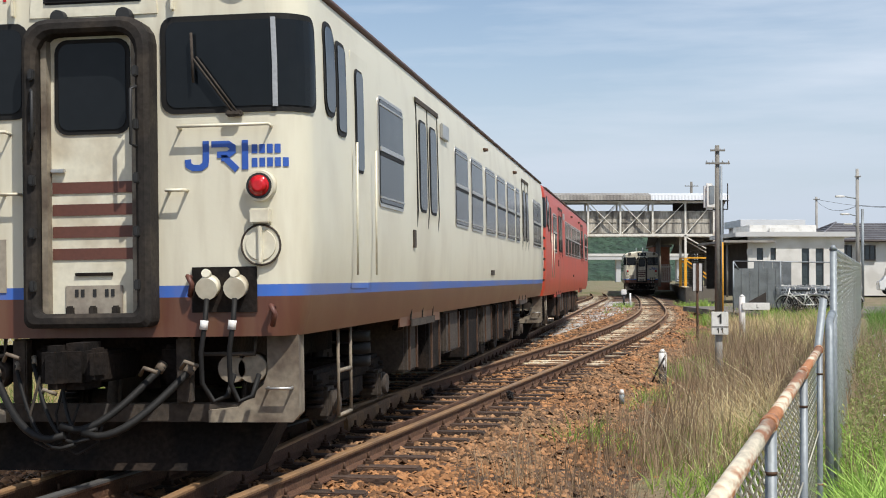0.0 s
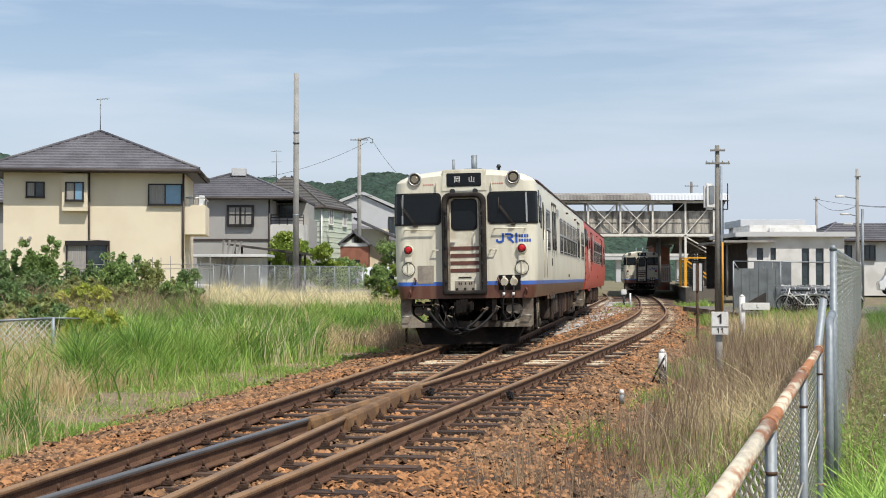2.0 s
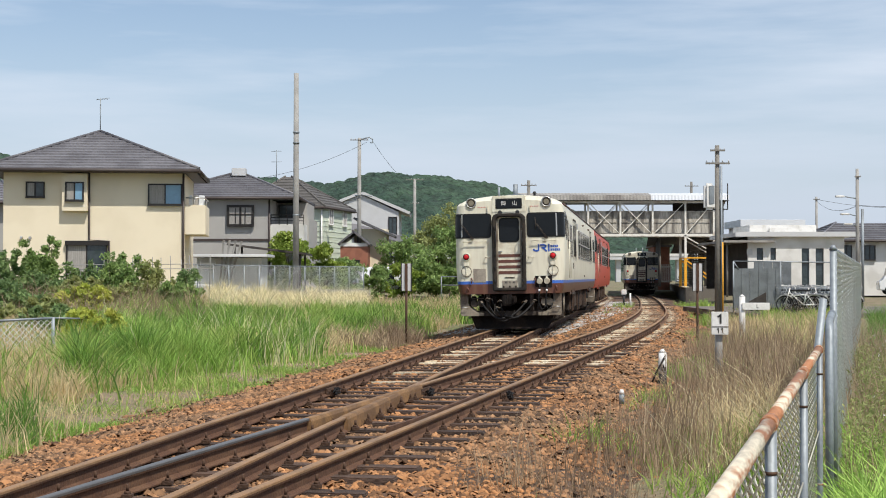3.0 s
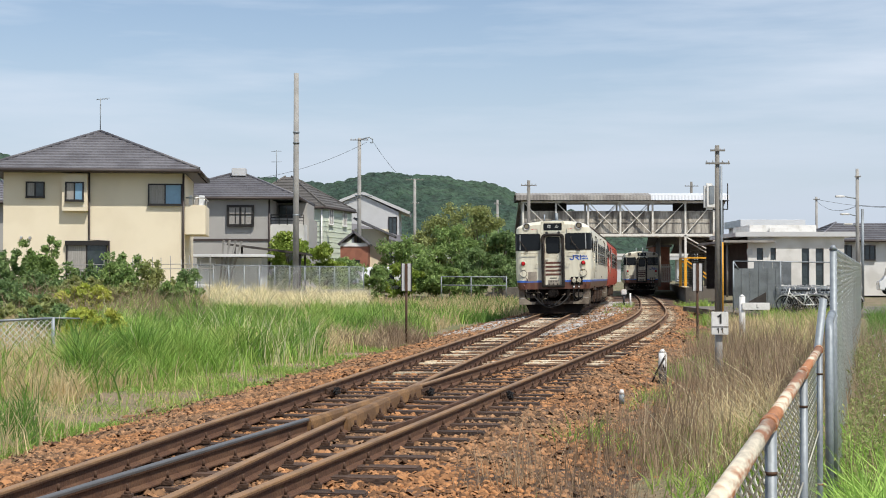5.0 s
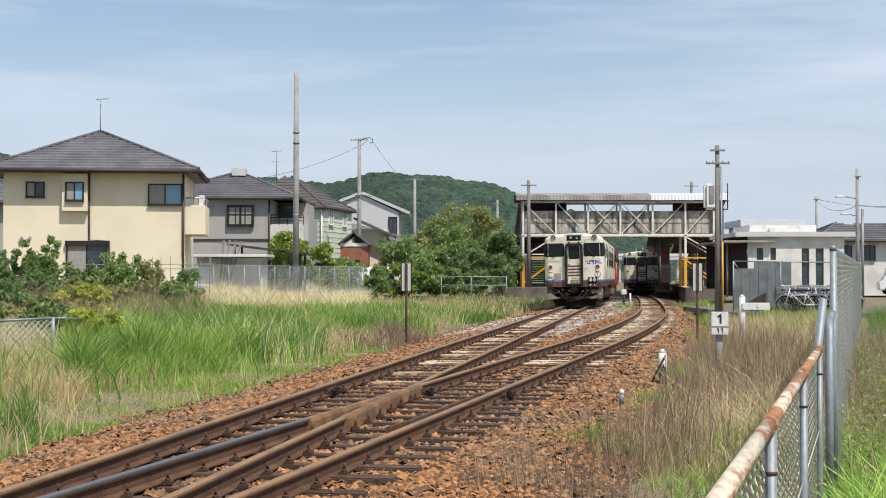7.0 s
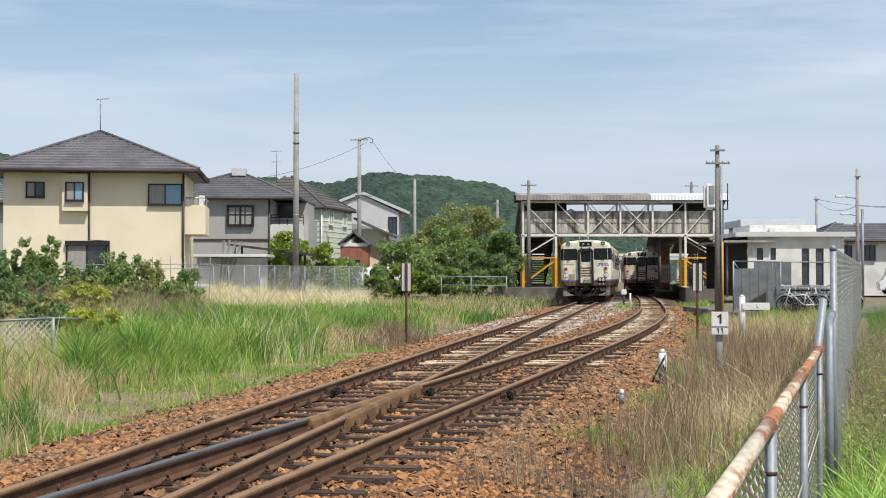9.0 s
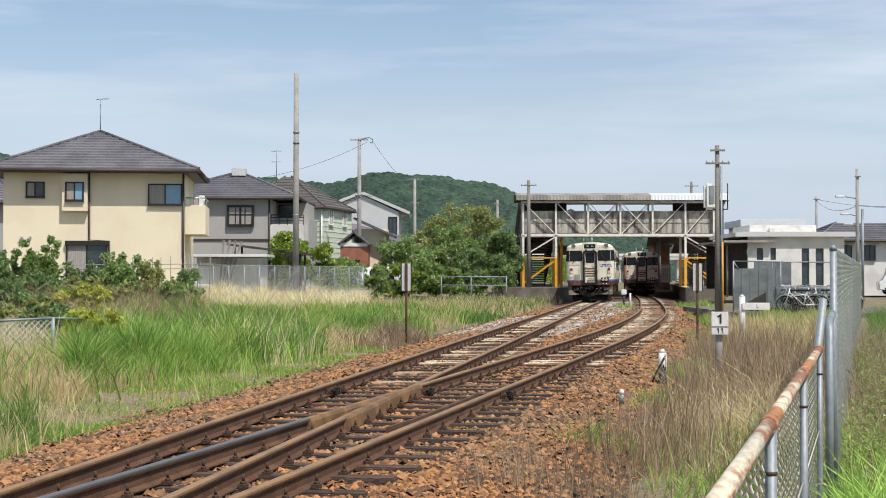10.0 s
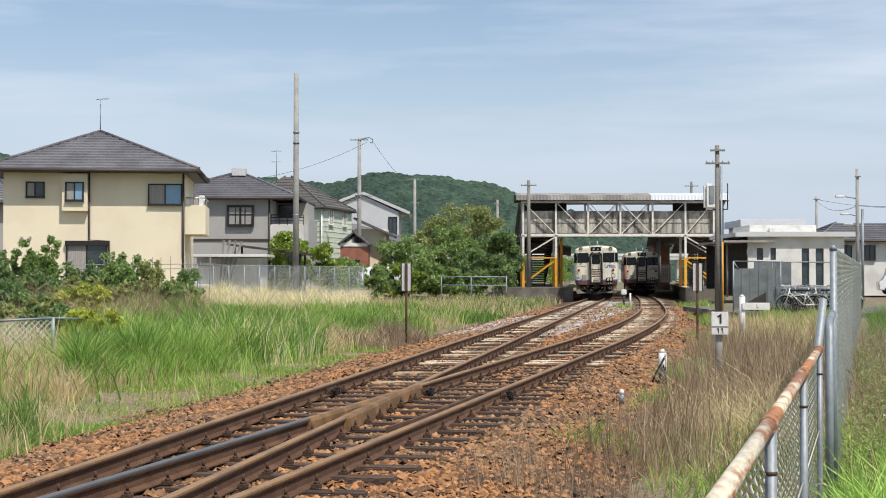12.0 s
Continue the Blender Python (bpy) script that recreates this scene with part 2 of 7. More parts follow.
    leaf=leaf_mat("green_leaf", (0.185, 0.27, 0.088), (0.25, 0.33, 0.105), 0.5),
    leaf_light=leaf_mat("light_green_leaf", (0.20, 0.28, 0.05), (0.27, 0.31, 0.06), 0.45),
    leaf_yellow=leaf_mat("yellow_green_leaf", (0.36, 0.40, 0.075), (0.44, 0.41, 0.10), 0.4),
    leaf_dark=leaf_mat("dark_green_leaf", (0.15, 0.225, 0.088), (0.205, 0.28, 0.10), 0.5),
    leaf_olive=leaf_mat("olive_leaf", (0.27, 0.285, 0.105), (0.205, 0.25, 0.09), 0.45),
    bark=mat("bark", (0.10, 0.075, 0.055), 0.95, 0, 0.3, 3, 20, 0.2),
    forest=FOREST,
)
# rust runs in long patches down the pipe
M["rusty_pipe"].node_tree.nodes["Mapping"].inputs["Scale"].default_value = (0.5, 0.24, 1.6)
[n for n in M["rusty_pipe"].node_tree.nodes if n.type == "TEX_NOISE"][0].inputs["Roughness"].default_value = 0.75


# ---- mesh helpers ----
def box(bm, c, s, rot=None, bevel=0.0):
    """A box of size s centred at c."""
    r = bmesh.ops.create_cube(bm, size=1.0)["verts"]
    m = Matrix.Translation(c) @ (rot.to_4x4() if rot else Matrix()) @ Matrix.Diagonal((*s, 1))
    bmesh.ops.transform(bm, matrix=m, verts=r)
    if bevel:
        es = {e for v in r for e in v.link_edges}
        bmesh.ops.bevel(bm, geom=list(es), offset=bevel, segments=2, affect="EDGES")
    return r


def tube(bm, p0, p1, r0, r1=None, n=10, cap=True):
    p0, p1 = Vector(p0), Vector(p1)
    r1 = r0 if r1 is None else r1
    d = (p1 - p0).normalized()
    a = d.orthogonal().normalized()
    b = d.cross(a)
    rings = []
    for p, r in ((p0, r0), (p1, r1)):
        rings.append([bm.verts.new(p + (a * math.cos(2 * math.pi * i / n) + b * math.sin(2 * math.pi * i / n)) * r) for i in range(n)])
    for i in range(n):
        f = bm.faces.new((rings[0][i], rings[0][(i + 1) % n], rings[1][(i + 1) % n], rings[1][i]))
        f.smooth = True
    if cap:
        bm.faces.new(rings[0][::-1])
        bm.faces.new(rings[1])


def pipe(bm, pts, r, n=8):
    """A tube along a bent line."""
    pts = [Vector(p) for p in pts]
    prev = None
    a = None
    for i, p in enumerate(pts):
        d = (pts[min(i + 1, len(pts) - 1)] - pts[max(i - 1, 0)]).normalized()
        if a is None:
            a = d.orthogonal().normalized()
        a = (a - d * a.dot(d)).normalized()
        b = d.cross(a)
        ring = [bm.verts.new(p + (a * math.cos(2 * math.pi * k / n) + b * math.sin(2 * math.pi * k / n)) * r) for k in range(n)]
        if prev:
            for k in range(n):
                f = bm.faces.new((prev[k], prev[(k + 1) % n], ring[(k + 1) % n], ring[k]))
                f.smooth = True
        else:
            bm.faces.new(ring[::-1])
        prev = ring
    bm.faces.new(prev)


def ring(bm, c, r, t, axis="Y", n=28, k=8):
    """A round wire of radius r and half thickness t about c."""
    c = Vector(c)
    vs = []
    for i in range(n):
        a = 2 * math.pi * i / n
        d = Vector((math.cos(a), 0, math.sin(a))) if axis == "Y" else Vector((0, math.cos(a), math.sin(a)))
        e = Vector((0, 1, 0)) if axis == "Y" else Vector((1, 0, 0))
        vs.append([bm.verts.new(c + d * (r + t * math.cos(2 * math.pi * j / k)) + e * t * math.sin(2 * math.pi * j / k)) for j in range(k)])
    for i in range(n):
        for j in range(k):
            f = bm.faces.new((vs[i][j], vs[(i + 1) % n][j], vs[(i + 1) % n][(j + 1) % k], vs[i][(j + 1) % k]))
            f.smooth = True


def arc_pts(p0, p1, sag, n=10):
    """Points of a hanging line from p0 to p1."""
    p0, p1 = Vector(p0), Vector(p1)
    return [p0.lerp(p1, i / n) - Vector((0, 0, sag * 4 * (i / n) * (1 - i / n))) for i in range(n + 1)]


def obj(name, bm, material, parent=None, label="", smooth=False):
    me = bpy.data.meshes.new(name)
    bmesh.ops.recalc_face_normals(bm, faces=bm.faces[:])
    bm.to_mesh(me)
    bm.free()
    if smooth:
        me.polygons.foreach_set("use_smooth", [True] * len(me.polygons))
    me.materials.append(material)
    ob = new(name, me)
    if parent:
        ob.parent = parent
    if label:
        tagged(ob, label)
    return ob


def part(name, bm, material, parent, label=""):
    return obj(name, bm, material, parent, label)


def box_part(name, c, s, material, parent, label="", bevel=0.0, rot=None):
    bm = bmesh.new()
    box(bm, c, s, rot, bevel)
    return obj(name, bm, material, parent, label)


def tube_part(name, p0, p1, r, material, parent, label="", r1=None, n=10):
    bm = bmesh.new()
    tube(bm, p0, p1, r, r1, n)
    return obj(name, bm, material, parent, label)


def data_obj(name, verts, faces, material, parent=None, label=""):
    me = bpy.data.meshes.new(name)
    me.from_pydata(verts, [], faces)
    me.materials.append(material)
    ob = new(name, me)
    if parent:
        ob.parent = parent
    if label:
        tagged(ob, label)
    return ob


def tri_cloud(name, verts, per, material, parent=None, label="", quads=False):
    """Many small loose faces from a (n * per, 3) array."""
    n = len(verts) // per
    me = bpy.data.meshes.new(name)
    me.vertices.add(len(verts))
    me.vertices.foreach_set("co", np.asarray(verts, np.float32).ravel())
    me.loops.add(n * per)
    me.loops.foreach_set("vertex_index", np.arange(n * per, dtype=np.int32))
    me.polygons.add(n)
    me.polygons.foreach_set("loop_start", np.arange(n, dtype=np.int32) * per)
    me.update(calc_edges=True)
    me.validate()
    me.materials.append(material)
    ob = new(name, me)
    if parent:
        ob.parent = parent
    if label:
        tagged(ob, label)
    return ob


def empty(name, m, label, category, group="", kind=""):
    e = new(name)
    e.empty_display_size = 0.2
    e.matrix_basis = m
    return tagged(e, label, category, group, kind)


# ---- the line of the tracks ----
def left_x(y):
    return -3.689 + 0.147 * y - 0.00116 * max(0.0, y - 95) ** 2


def right_x(y):
    if y < 30:
        return -1.96 + 0.236 * (y - 9)
    if y < 65:
        u = y - 30
        return 2.996 + 0.236 * u - 0.091 * u * u / 70
    u = y - 65
    return 2.996 + 0.1905 * 35 + 0.145 * u - 0.00028 * u * u


def ground_z(x, y):
    """Height of the open ground."""
    a, b = left_x(y) - 2.0, right_x(y) + 1.6
    d = max(a - x, x - b, 0.0)
    z = -0.46 + 0.16 * min(d, 3.0) / 3.0
    if x < a:
        z += 0.5 * min(1.0, max(0.0, (d - 3) / 14.0)) * min(1.0, max(0.0, (y - 20) / 40.0))
    else:
        z += 0.30 * min(1.0, max(0.0, (d - 1) / 8.0)) * min(1.0, max(0.0, (y - 20) / 30.0))
    return z


def bed_z(x, y):
    """Height of the ballast between and beside the tracks."""
    a, b = left_x(y) - 1.25, right_x(y) + 1.25
    d = max(a - x, x - b, 0.0)
    return -0.190 - 0.13 * min(d, 1.6)


# ---- ground, ballast, track ----
def make_ground():
    xs = sorted(set([-2500, -1200, -600, -300, -150, -80, -50] + [x * 1.5 for x in range(-24, 34)] + [70, 110, 200, 400, 800, 1500, 2500]))
    ys = sorted(set([-300, -100, -40, -15] + [y * 1.5 for y in range(-4, 80)] + [130, 160, 220, 320, 500, 800, 1400, 2600]))
    vs, fs = [], []
    for y in ys:
        for x in xs:
            z = ground_z(x, y) if y < 125 and abs(x) < 60 else 0.1
            vs.append((x, y, z + 0.05 * noise.noise((x * 0.3, y * 0.3, 0))))
    w = len(xs)
    for j in range(len(ys) - 1):
        for i in range(w - 1):
            fs.append((j * w + i, j * w + i + 1, (j + 1) * w + i + 1, (j + 1) * w + i))
    g = data_obj("ground", vs, fs, M["ground"])
    tagged(g, "dry brown soil with patches of low green weeds", "ground", kind="structure")
    vs, fs = [], []
    ys = [y * 0.5 for y in range(-12, 300)]
    n = 33
    for y in ys:
        a, b = left_x(y) - 3.0, right_x(y) + 2.9
        for i in range(n):
            x = a + (b - a) * i / (n - 1)
            vs.append((x, y, bed_z(x, y) + 0.03 * noise.noise((x * 2.1, y * 2.1, 3)) + 0.02 * noise.noise((x * 7, y * 7, 3))))
    for j in range(len(ys) - 1):
        for i in range(n - 1):
            fs.append((j * n + i, j * n + i + 1, (j + 1) * n + i + 1, (j + 1) * n + i))
    bed = data_obj("track_bed", vs, fs, M["ballast"])
    tagged(bed, "rust-brown stone ballast bed under two tracks", "track bed", kind="structure")


def stones(name, material, label, spots, rng):
    """Loose crushed stones: low irregular lumps. spots: rows of x, y, z, size."""
    base = np.array([(-1, -0.8, -0.5), (1, -0.7, -0.5), (0.8, 0.9, -0.5), (-0.9, 0.8, -0.5), (-0.6, -0.5, 0.5), (0.65, -0.45, 0.6), (0.5, 0.6, 0.45), (-0.5, 0.55, 0.6)]) * 0.5
    quads = np.array([(0, 1, 5, 4), (1, 2, 6, 5), (2, 3, 7, 6), (3, 0, 4, 7), (4, 5, 6, 7)])
    n = len(spots)
    v = base[None] * (1 + rng.uniform(-0.35, 0.35, (n, 8, 3)))
    v = v * rng.uniform(0.65, 1.4, (n, 1, 3)) * np.array((1.15, 0.95, 0.72)) * spots[:, 3][:, None, None]
    a, b, c = rng.uniform(0, 6.28, n), rng.uniform(-0.8, 0.8, n), rng.uniform(-0.8, 0.8, n)

    def rot(v, i, j, t):
        o = v.copy()
        o[:, :, i] = v[:, :, i] * np.cos(t)[:, None] - v[:, :, j] * np.sin(t)[:, None]
        o[:, :, j] = v[:, :, i] * np.sin(t)[:, None] + v[:, :, j] * np.cos(t)[:, None]
        return o

    v = rot(rot(rot(v, 0, 2, b), 1, 2, c), 0, 1, a) + spots[:, None, :3]
    f = quads[None] + (np.arange(n) * 8)[:, None, None]
    me = bpy.data.meshes.new(name)
    me.vertices.add(n * 8)
    me.vertices.foreach_set("co", v.astype(np.float32).ravel())
    me.loops.add(n * 20)
    me.loops.foreach_set("vertex_index", f.astype(np.int32).ravel())
    me.polygons.add(n * 5)
    me.polygons.foreach_set("loop_start", np.arange(n * 5, dtype=np.int32) * 4)
    me.update(calc_edges=True)
    me.materials.append(material)
    return tagged(new(name, me), label, "ballast stones", kind="stuff")


def make_stones():
    rng = np.random.default_rng(5)
    rows = []
    for y0, y1, per, size in ((6.5, 13, 620, 0.046), (13, 22, 480, 0.050), (22, 36, 220, 0.062), (36, 78, 60, 0.082)):
        area = (y1 - y0) * (6.5 + 0.05 * y0)
        k = int(area * per)
        y = rng.uniform(y0, y1, k)
        a = np.array([left_x(t) for t in y]) - 2.75 + rng.uniform(-0.4, 0.4, k)
        b = np.array([right_x(t) for t in y]) + 2.35 + rng.uniform(-0.5, 0.9, k)
        x = a + (b - a) * rng.uniform(0, 1, k)
        for p, q in zip(x, y):
            rows.append((p, q, bed_z(p, q) + rng.uniform(-0.020, 0.014), size * rng.uniform(0.45, 1.6)))
    stones("ballast_stones", M["stone"], "loose rust-brown crushed stones on the track bed", np.array(rows), rng)
    extra = []
    while len(extra) < 4200:
        y = rng.uniform(38, 92)
        if rng.uniform() < 0.75:
            lo, hi = left_x(y) + (0.75 if y < 48 else -0.5), min(right_x(y) - 0.9, left_x(y) + 0.6 + 0.055 * (y - 30))
        else:
            y = rng.uniform(42, 58)
            lo, hi = left_x(y) - 2.6, left_x(y) - 0.75
        if hi <= lo:
            continue
        x = rng.uniform(lo, hi)
        extra.append((x, y, bed_z(x, y) + 0.012, rng.uniform(0.05, 0.11)))
    stones("fresh_ballast_stones", M["grey_stone"], "pale grey newer stones between the two tracks", np.array(extra), rng)


def sweep(bm, profile, line):
    """Sweeps a closed profile (offset, height) along a level line of (x, y, z)."""
    line = [Vector(p) for p in line]
    prev = None
    for i, p in enumerate(line):
        d = line[min(i + 1, len(line) - 1)] - line[max(i - 1, 0)]
        r = Vector((d.y, -d.x, 0)).normalized()
        ring = [bm.verts.new(p + r * a + Vector((0, 0, b))) for a, b in profile]
        if prev:
            for k in range(len(ring)):
                bm.faces.new((prev[k], prev[(k + 1) % len(ring)], ring[(k + 1) % len(ring)], ring[k]))
        else:
            bm.faces.new(ring)
        prev = ring
    bm.faces.new(prev[::-1])


FOOT = [(-0.06, -0.153), (0.06, -0.153), (0.06, -0.142), (0.012, -0.122), (0.009, -0.045), (0.03, -0.036), (0.0325, -0.006), (-0.0325, -0.006), (-0.03, -0.036), (-0.009, -0.045), (-0.012, -0.122), (-0.06, -0.142)]
HEAD = [(-0.0335, -0.022), (0.0335, -0.022), (0.0335, -0.006), (0.025, 0.0), (-0.025, 0.0), (-0.0335, -0.006)]
G2 = 0.566


def rail(parent, f, side, y0, y1, top):
    line, y = [], y0
    while y < y1:
        line.append(y)
        y += 1.5 if y < 90 else 4
    line.append(y1)
    pts = []
    for y in line:
        s = math.atan2(f(y + 0.2) - f(y - 0.2), 0.4)
        pts.append((f(y) + side * G2 * math.cos(s), y - side * G2 * math.sin(s), -side * 0.008))
    bm = bmesh.new()
    sweep(bm, FOOT, pts)
    r = part("rail", bm, M["rail_side"], parent)
    bm = bmesh.new()
    sweep(bm, HEAD, pts)
    part("rail_head", bm, top, r, "worn running surface")
    return pts


def make_track():
    left = empty("railway_track", pose(0, 0, 0), "rusty main track on worn sleepers, straight", "railway track", "tracks")
    right = empty("railway_track", pose(0, 0, 0), "rusty diverging track curving toward the station", "railway track", "tracks")
    rail(left, left_x, -1, -6, 150, M["rail_top"])
    rail(left, left_x, 1, -6, 14.4, M["rail_top"])
    rail(left, left_x, 1, 18.2, 150, M["rail_top"])
    rail(right, right_x, 1, -6, 150, M["rail_top"])
    rail(right, right_x, -1, -6, 13.9, M["rail_worn"])
    rail(right, right_x, -1, 18.3, 150, M["rail_top"])
    # crossing where the two inner rails meet
    xing = empty("crossing_frog", pose(0, 0, 0), "brown cast steel crossing where the rails meet", "rail crossing")
    for f, side, y0, y1 in ((left_x, 1, 14.4, 18.2), (right_x, -1, 13.9, 18.3)):
        bm = bmesh.new()
        pts = []
        for i in range(5):
            y = y0 + (y1 - y0) * i / 4
            s = math.atan2(f(y + 0.2) - f(y - 0.2), 0.4)
            pts.append((f(y) + side * G2 * math.cos(s), y - side * G2 * math.sin(s), -side * 0.006))
        sweep(bm, [(-0.06, -0.153), (0.06, -0.153), (0.05, -0.03), (0.034, 0.0), (-0.034, 0.0), (-0.05, -0.03)], pts)
        part("wing_rail", bm, M["frog"], xing)
    for side, f in ((1, right_x),):
        bm = bmesh.new()
        pts = []
        for i in range(6):
            y = 13.4 + 4.0 * i / 5
            flare = 0.05 if i in (0, 5) else 0.0
            pts.append((f(y) + side * (G2 - 0.115 - flare), y, -0.01))
        sweep(bm, [(-0.022, -0.14), (0.022, -0.14), (0.018, 0.0), (-0.018, 0.0)], pts)
        part("guard_rail", bm, M["rail_side"], xing)
    # sleepers
    rng = random.Random(3)

    def sleeper_mesh(length, name, material):
        bm = bmesh.new()
        box(bm, (0, 0, 0), (length, 0.2, 0.14), None, 0.012)
        me = bpy.data.meshes.new(name)
        bm.to_mesh(me)
        bm.free()
        me.materials.append(material)
        return me

    short_t, short_c = sleeper_mesh(2.1, "sleeper", M["timber"]), sleeper_mesh(2.1, "sleeper", M["concrete"])
    clip_v = []
    y = -2.0
    k = 0
    while y < 120:
        if y < 20.5:
            length = right_x(y) - left_x(y) + 2.2
            me = sleeper_mesh(round(length, 1), "sleeper", M["timber"])
            ob = new("sleeper", me)
            ob.parent = left
            ob.matrix_basis = pose((left_x(y) + right_x(y)) / 2, y, -0.218 + rng.uniform(-0.012, 0.008), 0, 0, -10 + rng.uniform(-1, 1))
        else:
            for parent, f in ((left, left_x), (right, right_x)):
                pale = (rng.random() < ((0.5 if f is left_x else 0.35) if y < 26 else 0.55)) if y < 40 else rng.random() < 0.75
                ob = new("sleeper", short_c if pale else short_t)
                ob.parent = parent
                s = math.degrees(math.atan2(f(y + 0.2) - f(y - 0.2), 0.4))
                ob.matrix_basis = pose(f(y) + rng.uniform(-0.04, 0.04), y, -0.218 + rng.uniform(-0.012, 0.01), 0, 0, -s + rng.uniform(-1.2, 1.2))
        if y < 45:
            for f in (left_x, right_x):
                for side in (-1, 1):
                    for o in (-0.1, 0.1):
                        clip_v.append((f(y) + side * G2 + o, y - 0.15 * side * G2, left if f is left_x else right))
        y += 0.66 if y < 40 else 0.72
        k += 1
    def clip(bm, x, y, z):
        box(bm, (x, y, z), (0.075, 0.085, 0.03))
        tube(bm, (x, y, z + 0.012), (x, y, z + 0.035), 0.026, 0.024, 6)
        tube(bm, (x, y, z + 0.035), (x, y, z + 0.085), 0.013, 0.011, 6)

    bm = bmesh.new()
    clip(bm, 0, 0, 0)
    clip_me = bpy.data.meshes.new("rail_clip")
    bm.to_mesh(clip_me)
    bm.free()
    clip_me.materials.append(M["iron"])
    bm = bmesh.new()
    for x, y, parent in clip_v:
        if 6.0 < y < 24.0:
            ob = new("rail_clip", clip_me)
            ob.parent = parent
            ob.matrix_basis = pose(x, y, -0.135, 0, 0, rng.uniform(-12, 12))
        else:
            clip(bm, x, y, -0.135)
    tagged(part("far_rail_clips", bm, M["iron"], left, "rusty rail clips and bolts"), kind="stuff")
    # joint plates
    for f, side, y in ((left_x, -1, 18.7), (left_x, 1, 40.5), (right_x, 1, 18.1), (right_x, -1, 18.6), (left_x, -1, 36.0), (right_x, -1, 33.5)):
        x = f(y) + side * G2
        s = math.atan2(f(y + 0.2) - f(y - 0.2), 0.4)
        bm = bmesh.new()
        for o in (-0.03, 0.03):
            box(bm, (x + o, y, -0.085), (0.03, 0.55, 0.08), Euler((0, 0, -s)).to_matrix(), 0.006)
        for q in (-0.2, -0.07, 0.07, 0.2):
            tube(bm, (x - 0.06 + q * math.sin(s), y + q, -0.085), (x + 0.06 + q * math.sin(s), y + q, -0.085), 0.016, None, 6)
        fp = part("fish_plate", bm, M["iron"], left if f is left_x else right, "bolted dark joint plate")
        if y < 19:
            for k in range(4):
                bm = bmesh.new()
                o = 0.07 + 0.018 * k
                pipe(bm, [(x + o + 0.03 * math.sin(2.1 * q + k), y - 0.26 + 0.065 * q, -0.10 + 0.035 * math.sin(1.3 * q + 1.7 * k)) for q in range(9)], 0.009, 5)
                part("bond_cable", bm, M["rubber"], fp, "looped black bonding cable")


make_ground()
make_track()

# ---- railcars ----
SIDE = [(1.36, 1.05), (1.405, 1.20), (1.435, 1.45), (1.45, 1.75), (1.45, 2.2), (1.45, 2.7), (1.445, 3.05), (1.43, 3.24), (1.41, 3.39)]
TOP = [(1.34, 3.47), (1.18, 3.555), (0.9, 3.625), (0.5, 3.67), (0.0, 3.685)]
LEN = 20.8
CORNER = 0.25


def side_x(z):
    for (x0, z0), (x1, z1) in zip(SIDE, SIDE[1:]):
        if z <= z1:
            return x0 + (x1 - x0) * max(0.0, (z - z0) / (z1 - z0))
    return SIDE[-1][0]


def plan(s):
    """Round the cab: s metres from the middle of the front, as x, y and the outward way."""
    flat = 1.45 - CORNER
    if s <= flat:
        return s, 0.0, 0.0, -1.0
    q = (s - flat) / CORNER
    if q <= math.pi / 2:
        return flat + CORNER * math.sin(q), CORNER * (1 - math.cos(q)), math.sin(q), -math.cos(q)
    return 1.45, CORNER + (q - math.pi / 2) * CORNER, 1.0, 0.0


def on_side(y):
    """The s at which the flank reaches y."""
    return 1.45 - CORNER + CORNER * math.pi / 2 + (y - CORNER)


def wrap(bm, s0, s1, z0, z1, proud, r=0.0, thick=0.012, hand=1, cols=None):
    """A plate that follows the body, with rounded corners."""
    n = cols or max(6, int((s1 - s0) / 0.12))
    us = sorted({s0 + (s1 - s0) * i / n for i in range(n + 1)} | ({s0 + r * (1 - math.cos(a)) for a in (0.4, 0.8, 1.2)} | {s1 - r * (1 - math.cos(a)) for a in (0.4, 0.8, 1.2)} | {s0 + r, s1 - r} if r else set()))
    cols_v = []
    for u in us:
        d = min(u - s0, s1 - u)
        cut = r - math.sqrt(max(0.0, r * r - (r - d) ** 2)) if r and d < r else 0.0
        hs = [z0 + cut, (z0 + z1) / 2, z1 - cut]
        row = []
        for z in hs:
            sg = hand if u >= 0 else -hand
            x, y, nx, ny = plan(abs(u))
            x *= side_x(z) / 1.45
            row.append([bm.verts.new((sg * (x + nx * q), y + ny * q, z)) for q in (proud, proud - thick)])
        cols_v.append(row)
    for a, b in zip(cols_v, cols_v[1:]):
        for k in range(2):
            bm.faces.new((a[k][0], b[k][0], b[k + 1][0], a[k + 1][0]))
            bm.faces.new((a[k][1], a[k + 1][1], b[k + 1][1], b[k][1]))
        bm.faces.new((a[0][0], a[0][1], b[0][1], b[0][0]))
        bm.faces.new((a[2][0], b[2][0], b[2][1], a[2][1]))
    for e in (cols_v[0], cols_v[-1]):
        for k in range(2):
            bm.faces.new((e[k][0], e[k + 1][0], e[k + 1][1], e[k][1]))


def plate(name, s0, s1, z0, z1, proud, material, parent, r=0.0, hand=1, label="", thick=0.012, cols=None):
    bm = bmesh.new()
    wrap(bm, s0, s1, z0, z1, proud, r, thick, hand, cols)
    return part(name, bm, material, parent, label)


def window(parent, s0, s1, z0, z1, hand, glass, r=0.06, frame="rubber", bar=False, name="window", fw=0.035):
    w = plate(name, s0 - fw, s1 + fw, z0 - fw, z1 + fw, 0.010, M[frame], parent, r + fw, hand)
    plate("pane", s0, s1, z0, z1, 0.016, M[glass], w, r, hand)
    if bar:
